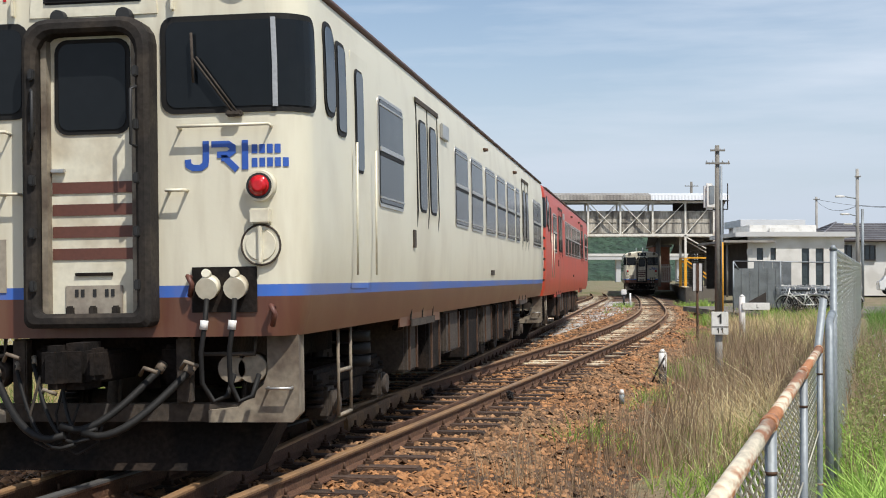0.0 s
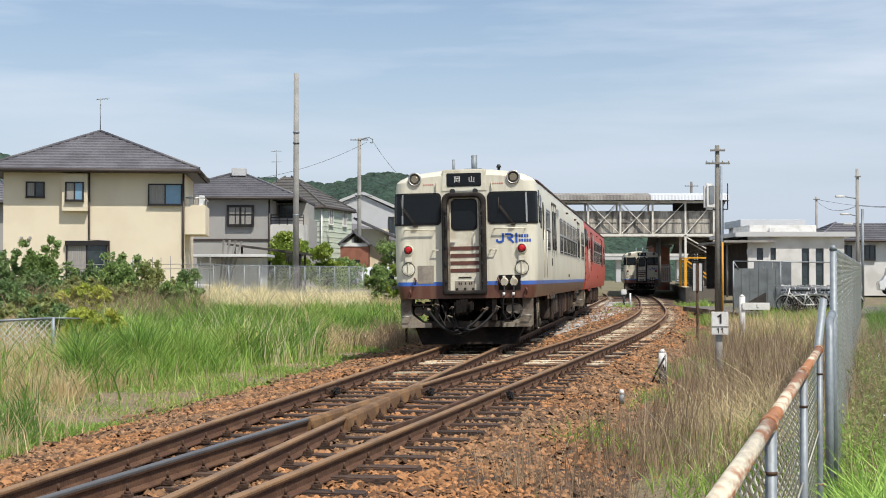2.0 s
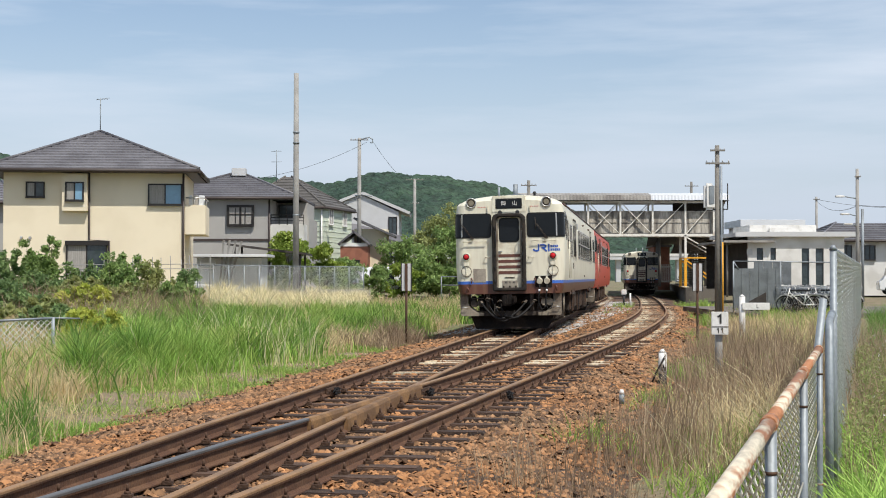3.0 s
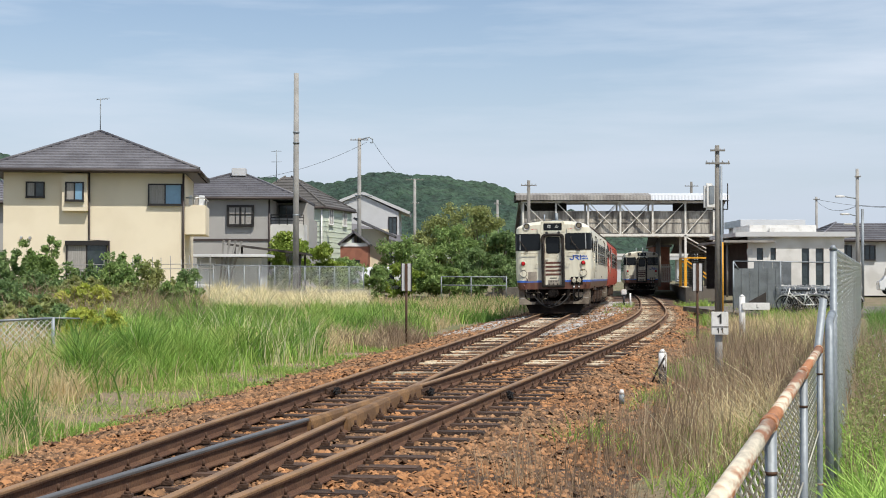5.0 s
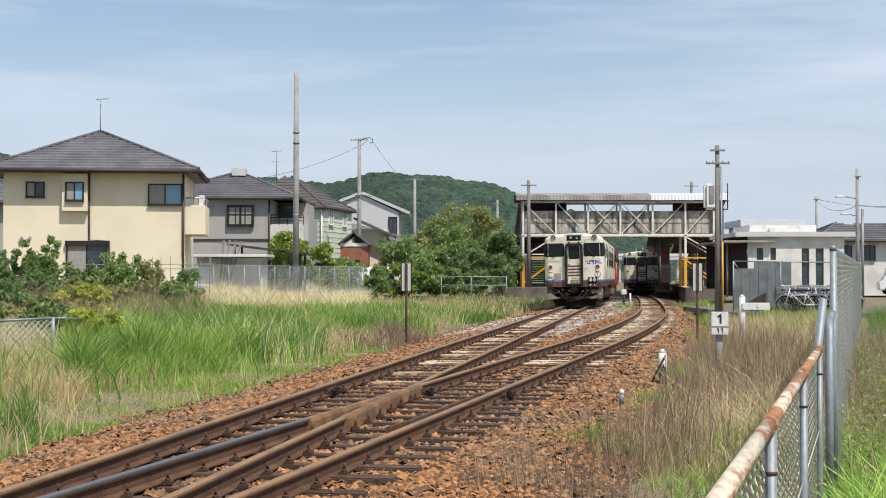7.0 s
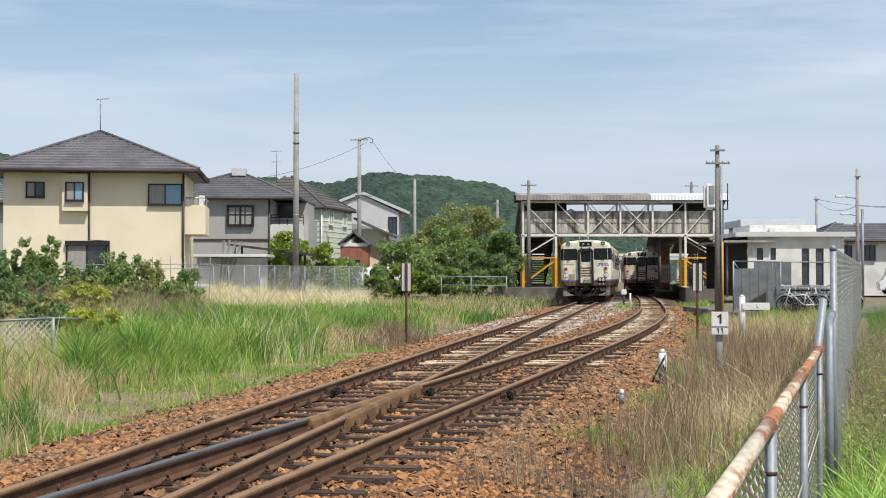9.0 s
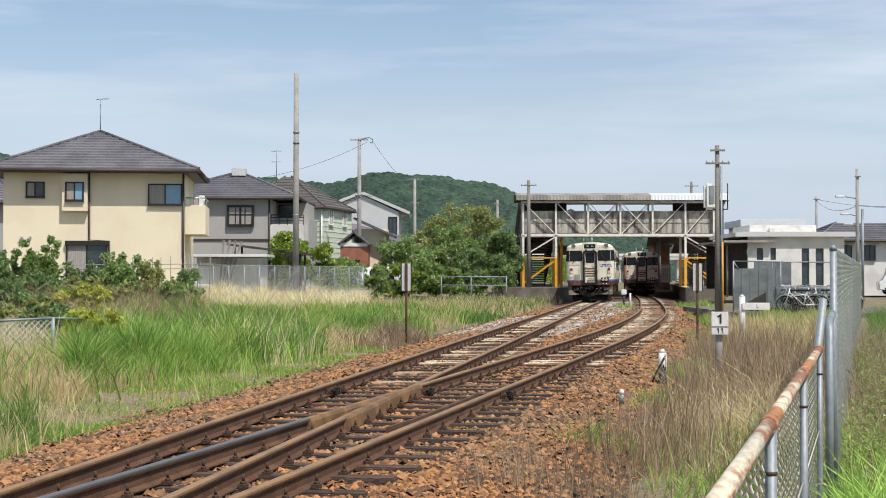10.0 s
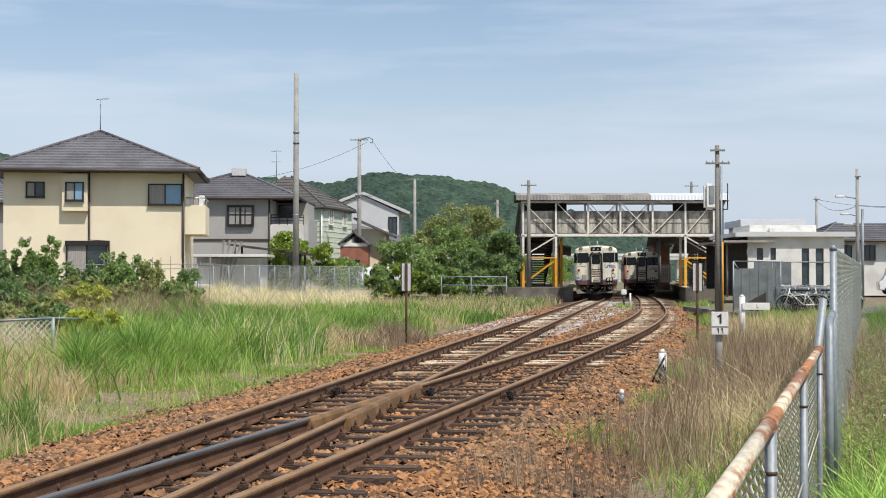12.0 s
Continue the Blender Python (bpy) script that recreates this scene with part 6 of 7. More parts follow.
    pro = [(-ln / 2, 0.3), (ln / 2, 0.3), (ln / 2, 0.8), (ln * 0.30, 0.95), (ln * 0.16, h), (-ln * 0.36, h), (-ln / 2, 0.95)] if not van else [(-ln / 2, 0.3), (ln / 2, 0.3), (ln / 2, 0.9), (ln * 0.40, 1.0), (ln * 0.28, h), (-ln * 0.47, h), (-ln / 2, 1.0)]
    rings = [[bm.verts.new((a, w * (0.86 if b > 1.0 else 1), b)) for a, b in pro] for w in (-0.75, 0.75)]
    n = len(pro)
    for k in range(n):
        bm.faces.new((rings[0][k], rings[0][(k + 1) % n], rings[1][(k + 1) % n], rings[1][k]))
    bm.faces.new(rings[0])
    bm.faces.new(rings[1])
    bmesh.ops.bevel(bm, geom=bm.edges[:], offset=0.06, segments=2, affect="EDGES")
    part("body", bm, M[paint], c)
    for sg in (-1, 1):
        for a, b in ((-0.33, -0.08), (-0.05, 0.15)):
            box_part("side_window", ((a + b) / 2 * ln, sg * 0.70, (h + 0.95) / 2), ((b - a) * ln, 0.03, h - 1.08), M["glass"], c, "", 0.01, Euler((radians(12 * sg), 0, 0)).to_matrix())
        for a in (-0.3, 0.3):
            bm = bmesh.new()
            tube(bm, (a * ln, sg * 0.62, 0.3), (a * ln, sg * 0.78, 0.3), 0.3, None, 16)
            w = part("wheel", bm, M["rubber"], c)
            bm = bmesh.new()
            tube(bm, (a * ln, sg * 0.78, 0.3), (a * ln, sg * 0.79, 0.3), 0.19, None, 12)
            part("rim", bm, M["alu"], w)
        box_part("headlight", (ln / 2 - 0.01, sg * 0.5, 0.72), (0.05, 0.3, 0.14), M["lens"], c)
        box_part("tail_light", (-ln / 2 + 0.01, sg * 0.62, 0.85), (0.05, 0.14, 0.24), M["tail_red"], c)
    box_part("windscreen", (ln * (0.24 if not van else 0.345), 0, (h + 0.95) / 2), (0.04, 1.2, h - 1.0), M["glass"], c, "", 0, Euler((0, radians(-28 if not van else -12), 0)).to_matrix())
    box_part("rear_window", (-ln * 0.45, 0, (h + 0.95) / 2 + 0.05), (0.04, 1.1, 0.4), M["glass"], c, "", 0, Euler((0, radians(12), 0)).to_matrix())
    return c


make_car(-13.4, 84.5, 0.1, 75, "car_white", "white hatchback parked behind the mesh fence")
make_car(-11.2, 84.0, 0.1, 95, "car_white", "white van parked behind the mesh fence", True)
make_car(-5.9, 93, 0.1, 80, "car_grey", "silver car parked behind the mesh fence")
make_car(-3.9, 93.5, 0.25, 15, "car_white", "white van parked beside the trees", True)
make_car(31.6, 97, 0.235, 170, "car_white", "white van parked beyond the railway fence", True)
make_car(36.2, 97, 0.235, 175, "car_grey", "silver car parked beyond the railway fence")


# ---- fences ----
def mesh_panel(parent, a, b, z0, z1, pitch, r, material, label="", rise=0.0, bulge=0.0):
    """Woven wire between two posts: strands that zigzag upward."""
    a, b = Vector(a), Vector(b)
    d = (b - a)
    ln = d.length
    d.normalize()
    n = Vector((-d.y, d.x, 0)) * r
    vs, fs = [], []

    def strip(p, q):
        i = len(vs)
        t = (q - p).normalized()
        u = t.cross(n).normalized() * r
        for w in (p, q):
            vs.extend([w + n, w + u, w - n, w - u])
        for k in range(4):
            fs.append((i + k, i + (k + 1) % 4, i + 4 + (k + 1) % 4, i + 4 + k))

    m = max(1, int(ln / pitch))
    rows = max(1, int((z1 - z0) / (rise or pitch)))
    for k in range(m):
        s0 = a + d * (k * ln / m)
        s1 = a + d * ((k + 1) * ln / m)
        for j in range(rows):
            za, zb = z0 + (z1 - z0) * j / rows, z0 + (z1 - z0) * (j + 1) / rows
            p, q = (s0, s1) if (j + k) % 2 == 0 else (s1, s0)
            if bulge:
                # the wire swings to either side of the weave and hooks its neighbour at the knuckle
                over = d * (0.1 * ln / m) * (1 if p is s0 else -1)
                mid = (p + q) / 2 + n.normalized() * bulge * (1 if p is s0 else -1)
                pts = [Vector((p.x, p.y, za)) - over, Vector((mid.x, mid.y, (za + zb) / 2)), Vector((q.x, q.y, zb)) + over]
                strip(pts[0], pts[1])
                strip(pts[1], pts[2])
                continue
            w0 = n * (1 if k % 2 else -1)
            strip(Vector((p.x, p.y, za)) + w0, Vector((q.x, q.y, zb)) + w0)
    return data_obj("wire_mesh", [tuple(v) for v in vs], fs, material, parent, label)


def fence_x(y):
    """The line of the low fence, then of the tall one."""
    return -0.27 + 0.30 * y if y < 8.6 else -0.255 + 0.301 * y


def make_fences():
    f = empty("wire_fence", pose(0, 0, 0), "low wire fence with rust-stained white top pipe", "fence", "fences")
    ys = [1.2, 1.95, 3.88, 5.88, 7.86]
    for y0, y1 in zip(ys, ys[1:]):
        tube_part("top_pipe", (fence_x(y0), y0, 1.0), (fence_x(y1), y1, 1.0), 0.021, M["rusty_pipe"], f, "rusty white top pipe", None, 14)
        mesh_panel(f, (fence_x(y0) - 0.022, y0, 0), (fence_x(y1) - 0.022, y1, 0), -0.1, 0.985, 0.066, 0.0029, M["wire"], "pale woven wire", 0.046, 0.012)
    for y in ys[1:]:
        p = tube_part("post", (fence_x(y) + 0.004, y, -0.35), (fence_x(y) + 0.004, y, 0.98), 0.0165, M["galv"], f, "", None, 12)
        bm = bmesh.new()
        tube(bm, (fence_x(y - 0.05), y - 0.05, 1.0), (fence_x(y + 0.05), y + 0.05, 1.0), 0.025, None, 14)
        part("collar", bm, M["rusty_pipe"], p)
        for z in (0.25, 0.86):
            bm = bmesh.new()
            tube(bm, (fence_x(y) + 0.004, y, z), (fence_x(y) + 0.004, y, z + 0.010), 0.018, None, 10)
            part("wire_band", bm, M["iron"] if z > 0.5 else M["rusty_pipe"], p)
    for y0, y1 in zip(ys, ys[1:]):
        tube_part("lower_wire", (fence_x(y0), y0, 0.55), (fence_x(y1), y1, 0.55), 0.004, M["wire"], f, "", None, 5)
    g = empty("wire_fence", pose(0, 0, 0), "tall galvanised wire fence receding beside the verge", "fence", "fences")
    bm = bmesh.new()
    pipe(bm, [(fence_x(9.1), 9.1, -0.3), (fence_x(9.1), 9.1, 1.06), (fence_x(9.2), 9.2, 1.11), (fence_x(9.9), 9.9, 1.15)], 0.027, 10)
    part("end_post", bm, M["galv"], g, "grey bent end pipe")
    ys = [10.3 + 2.0 * k for k in range(18)]
    top = lambda y: 1.60 + 0.0065 * (y - 10)
    for k, y in enumerate(ys):
        p = tube_part("post", (fence_x(y), y, -0.3), (fence_x(y), y, top(y)), 0.025 if k == 0 else 0.018, M["galv"], g, "", None, 12)
        if k == 0:
            bm = bmesh.new()
            tube(bm, (fence_x(y), y, top(y)), (fence_x(y), y, top(y) + 0.035), 0.030, 0.012, 12)
            part("post_cap", bm, M["galv"], p)
    for y0, y1 in zip(ys, ys[1:]):
        tube_part("top_rail", (fence_x(y0), y0, top(y0)), (fence_x(y1), y1, top(y1)), 0.022, M["galv"], g, "", None, 8)
        tube_part("mid_wire", (fence_x(y0), y0, 0.75), (fence_x(y1), y1, 0.75), 0.012, M["galv"], g, "", None, 6)
        mesh_panel(g, (fence_x(y0) + 0.02, y0, 0), (fence_x(y1) + 0.02, y1, 0), -0.1, top(y0), 0.056 if y0 < 20 else 0.1, 0.0027 if y0 < 20 else 0.004, M["zinc"], "", 0.045 if y0 < 20 else 0.09, 0.012)
    tube_part("stay", (2.57, 10.2, -0.3), (2.745, 10.2, 1.25), 0.028, M["galv"], g, "leaning stay pipe", None, 12)
    h = empty("wire_fence", pose(0, 0, 0), "low wire fence half hidden in dry grass", "fence", "fences")
    pts = [(-9.6, 25.0), (-8.75, 27.2), (-7.72, 28.0)]
    for (a, b), (c, d) in zip(pts, pts[1:]):
        tube_part("top_pipe", (a, b, 0.56), (c, d, 0.60), 0.024, M["galv"], h)
        mesh_panel(h, (a, b, 0), (c, d, 0), -0.35, 0.57, 0.06, 0.0055, M["zinc"])
    for a, b in pts:
        tube_part("post", (a, b, -0.4), (a, b, 0.62), 0.035, M["galv"], h)
    tube_part("top_pipe", (-7.72, 28.0, 0.60), (-7.3, 28.4, 0.58), 0.016, M["galv"], h)
    k = empty("mesh_fence", pose(0, 0, 0), "grey galvanised mesh fence before the houses", "fence", "fences")
    n = 12
    for i in range(n + 1):
        u = i / n
        x, y = -14.15 + 9.65 * u, 76.5 + 3.5 * u
        tube_part("post", (x, y, 0.1), (x, y, 2.10 - 0.1 * u), 0.035, M["galv"], k)
        if i < n:
            x1, y1 = -14.15 + 9.65 * (u + 1 / n), 76.5 + 3.5 * (u + 1 / n)
            tube_part("top_rail", (x, y, 2.10 - 0.1 * u), (x1, y1, 2.10 - 0.1 * (u + 1 / n)), 0.025, M["galv"], k)
            mesh_panel(k, (x, y, 0), (x1, y1, 0), 0.2, 2.08 - 0.1 * u, 0.075, 0.0065, M["zinc"])
    r = empty("metal_railing", pose(0, 0, 0), "plain grey metal railing before the trees", "railing")
    for zz in (1.46, 0.93):
        tube_part("rail", (-0.1, 88, zz), (3.95, 88, zz - 0.02), 0.035, M["galv"], r)
    for x in (-0.1, 1.75, 3.95):
        tube_part("post", (x, 88, 0.0), (x, 88, 1.48), 0.04, M["galv"], r)
    v = empty("garden_trellis", pose(0, 0, 0), "thin bamboo trellis in the kitchen garden", "trellis")
    for i in range(13):
        x = -15.2 + i * 0.42
        tube_part("stake", (x, 61.5, 0.1), (x + 0.04 * math.sin(i * 2.3), 61.5, 2.05 + 0.35 * abs(math.sin(i * 1.7))), 0.018, M["pole"], v, "", None, 5)
    for zz in (1.75, 1.95):
        tube_part("cross_stake", (-17.0, 61.45, zz), (-9.9, 61.45, zz + 0.05), 0.016, M["pole"], v, "", None, 5)


make_fences()


# ---- poles, signs ----
def utility_pole(x, y, z0, z1, r, arms, label, material="pole"):
    p = empty("utility_pole", pose(x, y, z0), label, "utility pole", "poles")
    h = z1 - z0
    tube_part("shaft", (0, 0, -0.2), (0, 0, h), r, M[material], p, "", r * 0.72, 14)
    for zz, w in arms:
        a = box_part("cross_arm", (0, -0.1, h - zz), (w, 0.06, 0.06), M["wood_pole"], p)
        for sg in (-0.9, -0.4, 0.4, 0.9):
            bm = bmesh.new()
            tube(bm, (sg * w / 2, -0.1, h - zz + 0.04), (sg * w / 2, -0.1, h - zz + 0.04 + 0.1 * min(1, w)), 0.026 * min(1, w), 0.018 * min(1, w), 8)
            part("insulator", bm, M["white_wall"], a)
    return p


def wire(p0, p1, sag, label="thin black overhead cable", r=0.012):
    bm = bmesh.new()
    pipe(bm, arc_pts(p0, p1, sag, 14), r, 5)
    ob = obj("overhead_wire", bm, M["black"])
    tagged(ob, label, "cable", "cables")


def make_poles():
    p = utility_pole(-8.33, 80, 0.1, 13.0, 0.19, [], "tall bare concrete utility pole behind the fence")
    for zz in (3.4, 4.0, 8.1):
        bm = bmesh.new()
        tube(bm, (0, 0, 12.9 - zz), (0, 0, 12.98 - zz), 0.19, None, 12)
        part("band", bm, M["galv"], p)
    p = utility_pole(-5.93, 100, 0.1, 11.3, 0.17, [(0.15, 1.3)], "concrete utility pole with bracket and cross arm")
    bm = bmesh.new()
    pipe(bm, [(0.1, 0, 11.1), (0.7, 0, 11.25), (0.95, 0, 11.1), (0.9, 0, 10.85), (0.75, 0, 10.9)], 0.05, 8)
    part("bracket", bm, M["galv"], p)
    bm = bmesh.new()
    pipe(bm, [(-0.15, -0.15, 6.9), (-0.3, -0.2, 7.1), (0.3, -0.2, 7.15), (0.9, -0.2, 7.05)], 0.04, 6)
    part("arm", bm, M["galv"], p)
    utility_pole(-3.0, 150, 0.1, 11.9, 0.2, [(0.1, 1.9), (2.6, 0.9)], "distant concrete utility pole with cross arms")
    utility_pole(5.4, 140, 0.1, 9.1, 0.16, [(0.4, 0.7)], "distant concrete pole beside the trees")
    utility_pole(5.95, 98, 0.1, 8.15, 0.15, [(0.35, 1.1)], "grey pole beside the footbridge stairs", "wood_pole")
    utility_pole(22.0, 125, 0.1, 9.9, 0.15, [(0.4, 1.2)], "dark pole behind the footbridge", "wood_pole")
    wire((-5.4, 100, 11.0), (-14.0, 95, 7.9), 0.5)
    wire((-5.0, 100, 11.1), (-2.0, 130, 9.4), 0.6)
    wire((-5.9, 99.8, 7.0), (-13.5, 88, 6.1), 0.4)
    # signal pole by the dead weeds
    p = utility_pole(9.33, 48, 0.0, 5.9, 0.105, [(0.18, 0.5), (0.62, 0.82)], "dark weathered railway pole with cabinet and yellow guard", "wood_pole")
    tube_part("second_shaft", (0.12, -0.1, 0), (0.12, -0.1, 5.2), 0.035, M["galv"], p)
    tube_part("yellow_guard", (0.15, -0.12, 0.0), (0.15, -0.12, 2.6), 0.028, M["yellow"], p)
    c = box_part("cabinet", (-0.30, -0.1, 4.15), (0.36, 0.3, 0.90), M["white"], p, "pale rounded cabinet", 0.08)
    box_part("cabinet_door", (-0.24, -0.26, 4.2), (0.18, 0.02, 0.62), M["galv"], c, "", 0.01)
    tube_part("bracket_rail", (-0.35, -0.05, 3.72), (0.35, -0.05, 3.72), 0.02, M["black"], p)
    tube_part("bracket_rail", (0.34, -0.05, 3.72), (0.34, -0.05, 4.6), 0.02, M["black"], p)
    wire((9.4, 48, 4.2), (9.75, 50, 2.9), 0.05)
    # street lamp and poles on the road side
    p = utility_pole(20.55, 70, 0.2, 6.8, 0.11, [(0.4, 0.3)], "grey steel street pole with lamp heads")
    for zz, dx in ((1.38, -0.7), (2.25, -0.45), (2.75, -0.3)):
        a = tube_part("lamp_arm", (0, 0, 6.5 - zz), (dx, -0.1, 6.6 - zz), 0.03, M["galv"], p)
        box_part("lamp_head", (dx - 0.2, -0.1, 6.6 - zz), (0.45, 0.2, 0.1), M["white"], a, "white lamp head", 0.03)
    tube_part("second_shaft", (0.22, -0.1, 0), (0.22, -0.1, 4.6), 0.07, M["galv"], p)
    utility_pole(29.1, 110, 0.2, 7.7, 0.12, [(0.2, 0.5)], "thin distant concrete pole")
    wire((29.1, 110, 7.4), (20.6, 70, 5.0), 0.5)
    wire((20.6, 70, 5.0), (27.0, 70, 6.2), 0.5)
    wire((29.1, 110, 7.5), (38.0, 110, 6.9), 0.3)


make_poles()


def make_signs():
    s = empty("trackside_sign", pose(4.59, 23.5, -0.32), "white trackside plate with black numbers on a concrete post", "sign")
    tube_part("post", (0, 0.05, 0), (0, 0.05, 1.0), 0.085, M["pole"], s, "square concrete post", 0.075, 4)
    b = box_part("plate", (0, -0.06, 0.965), (0.28, 0.03, 0.38), M["white"], s, "off-white plate", 0.006)
    box_part("divider", (0, -0.077, 0.905), (0.27, 0.006, 0.014), M["black"], b)
    for cx, cz, h, w in ((0, 1.035, 0.155, 0.032), (-0.033, 0.845, 0.078, 0.017), (0.033, 0.845, 0.078, 0.017)):
        bm = bmesh.new()
        ribbon(bm, [(cx - 0.26 * h, cz + 0.22 * h), (cx + 0.05 * h, cz + 0.42 * h), (cx + 0.06 * h, cz - 0.5 * h)], w, -0.082, -0.070)
        part("numeral", bm, M["black"], b, "black numeral one")
    for x, y in ((-0.96, 37), (6.66, 37)):
        t = empty("speed_board", pose(x, y, -0.3), "narrow upright board seen from behind on a rusty post", "sign", "track boards")
        tube_part("post", (0, 0, 0), (0, 0, 1.4), 0.032, M["iron"], t, "", None, 8)
        pl = box_part("board", (0.0, -0.02, 1.71), (0.26, 0.03, 0.72), M["white_wall"], t, "pale grey board", 0.01)
        for sg in (-1, 1):
            box_part("edge", (sg * 0.13, -0.02, 1.71), (0.025, 0.05, 0.74), M["black"], pl)
        box_part("back_rib", (0, -0.05, 1.71), (0.07, 0.03, 0.72), M["iron"], pl)
    t = empty("marker_sign", pose(7.83, 37, -0.3), "white painted wooden post with white arm board", "sign")
    tube_part("post", (0, 0, 0), (0, 0, 1.2), 0.10, M["white"], t, "peeling white post", 0.095, 4)
    tube_part("post_top", (0, 0, 1.2), (0, 0, 1.26), 0.095, M["white"], t, "", 0.02, 4)
    a = box_part("arm", (0.34, -0.09, 0.95), (0.72, 0.04, 0.19), M["white"], t, "white arm board", 0.01)
    lettering("letter", "L", 0.15, pose(0.38, -0.115, 0.95, 90, 0, 0), M["black"], a, "black letter")
    bm = bmesh.new()
    vs = [bm.verts.new(p) for p in ((0.12, -0.06, 1.05), (0.62, -0.06, 1.05), (0.62, -0.06, 1.32), (0.12, -0.02, 1.05), (0.62, -0.02, 1.05), (0.62, -0.02, 1.32))]
    for f in ((0, 1, 2), (5, 4, 3), (0, 3, 4, 1), (1, 4, 5, 2), (2, 5, 3, 0)):
        bm.faces.new([vs[i] for i in f])
    part("wedge", bm, M["dark"], a, "dark wedge board")
    t = empty("marker_post", pose(3.57, 23, -0.3), "short white concrete marker post with black foot", "marker post")
    tube_part("shaft", (0, 0, 0.14), (0, 0, 0.48), 0.085, M["white"], t, "white shaft", 0.08, 4)
    tube_part("foot", (0, 0, -0.1), (0, 0, 0.14), 0.086, M["black"], t, "black foot", None, 4)
    tube_part("tip", (0, 0, 0.48), (0, 0, 0.54), 0.08, M["white"], t, "", 0.03, 4)
    for k in range(3):
        box_part("mark", (-0.02 + 0.025 * k, -0.064, 0.22 + 0.04 * (k % 2)), (0.018, 0.006, 0.06), M["black"], t)
    tube_part("marker_stripe", (-0.02, -0.066, 0.36), (0.04, -0.066, 0.45), 0.008, M["black"], t, "", None, 5)
    bm = bmesh.new()
    pipe(bm, [(0.02, -0.07, 0.40), (-0.10, -0.1, 0.2), (-0.22, -0.15, -0.05)], 0.016, 6)
    part("cable", bm, M["rubber"], t)
    t = empty("marker_stub", pose(2.35, 18.6, -0.26), "small white-topped stub peg in the stones", "marker peg")
    tube_part("shaft", (0, 0, 0), (0, 0, 0.13), 0.035, M["galv"], t, "", None, 10)
    tube_part("cap", (0, 0, 0.13), (0, 0, 0.19), 0.038, M["white"], t, "white cap", 0.02, 10)
    t = empty("point_indicator", pose(left_x(78) + 2.2, 78, -0.25), "small trackside signal stand between the tracks", "signal")
    tube_part("post", (0, 0, 0), (0, 0, 0.7), 0.06, M["black"], t)
    box_part("lamp_box", (0, 0, 0.85), (0.3, 0.2, 0.3), M["white"], t, "", 0.03)
    tube_part("second_post", (0.4, 0.3, 0), (0.4, 0.3, 0.8), 0.05, M["white"], t)
    st = empty("white_rock", pose(left_x(60) + 2.0, 60, -0.26), "whitewashed lump between the tracks", "rock")
    bm = bmesh.new()
    bmesh.ops.create_icosphere(bm, subdivisions=2, radius=0.2, matrix=Matrix.Diagonal((1.3, 1, 0.7, 1)))
    part("lump", bm, M["white"], st)


make_signs()


# ---- station ----
def beam(bm, p0, p1, w, d):
    """A straight steel section from p0 to p1."""
    p0, p1 = Vector(p0), Vector(p1)
    v = p1 - p0
    q = v.to_track_quat("Z", "Y").to_matrix()
    box(bm, (p0 + p1) / 2, (w, d, v.length), q)


def beam_part(name, p0, p1, w, d, material, parent):
    bm = bmesh.new()
    beam(bm, p0, p1, w, d)
    return part(name, bm, material, parent)


def make_bridge():
    f = empty("footbridge", pose(0, 103, 0), "covered steel lattice footbridge, weathered white and yellow", "footbridge")
    xs = [5.85, 8.24, 10.59, 12.94, 15.29, 17.68, 19.75]
    zb, zt = 4.50, 6.92
    W = M["bridge_white"]
    for y in (0.0, 2.2):
        beam_part("bottom_chord", (5.7, y, zb), (19.9, y, zb), 0.16, 0.2, W, f)
        beam_part("top_chord", (5.7, y, zt), (19.9, y, zt), 0.14, 0.16, W, f)
        for x in xs:
            beam_part("upright", (x, y - 0.02, zb + 0.1), (x, y - 0.02, zt), 0.13, 0.12, W, f)
        for i, (a, b) in enumerate(zip(xs, xs[1:])):
            if i <= 3:
                beam_part("diagonal", (a + 0.1, y - 0.06, zt - 0.1), (b - 0.1, y - 0.06, zb + 0.12), 0.10, 0.05, W, f)
            if i >= 2:
                beam_part("diagonal", (a + 0.1, y + 0.06, zb + 0.12), (b - 0.1, y + 0.06, zt - 0.1), 0.10, 0.05, W, f)
    for y in (0.22, 1.98):
        n = 15
        for k in range(n):
            x0 = 5.9 + k * 13.9 / n
            box_part("wall_panel", (x0 + 13.9 / n / 2, y, 5.40), (13.9 / n - 0.02, 0.04, 1.64), M["bridge_panel"], f)
        box_part("panel_rail", (12.8, y - 0.05, 6.24), (13.9, 0.05, 0.07), M["bridge_panel"], f)
        box_part("panel_rail", (12.8, y - 0.05, 5.45), (13.9, 0.04, 0.06), M["bridge_panel"], f)
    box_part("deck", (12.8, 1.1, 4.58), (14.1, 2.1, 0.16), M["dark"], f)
    # upper boarding at both ends, in the dark shade colour
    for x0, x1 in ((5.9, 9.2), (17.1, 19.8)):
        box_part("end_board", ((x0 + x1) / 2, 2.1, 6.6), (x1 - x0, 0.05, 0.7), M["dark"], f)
    # roof with fluted sheets
    for x0, x1, m in ((5.3, 15.1, "bridge_roof"), (15.1, 20.8, "new_roof")):
        bm = bmesh.new()
        n = int((x1 - x0) / 0.12)
        pro = [(-0.5, 7.02), (-0.45, 7.38), (1.1, 7.62), (2.65, 7.38), (2.7, 7.02)]
        prev = None
        for k in range(n + 1):
            x = x0 + (x1 - x0) * k / n
            dz = 0.025 if k % 2 else 0.0
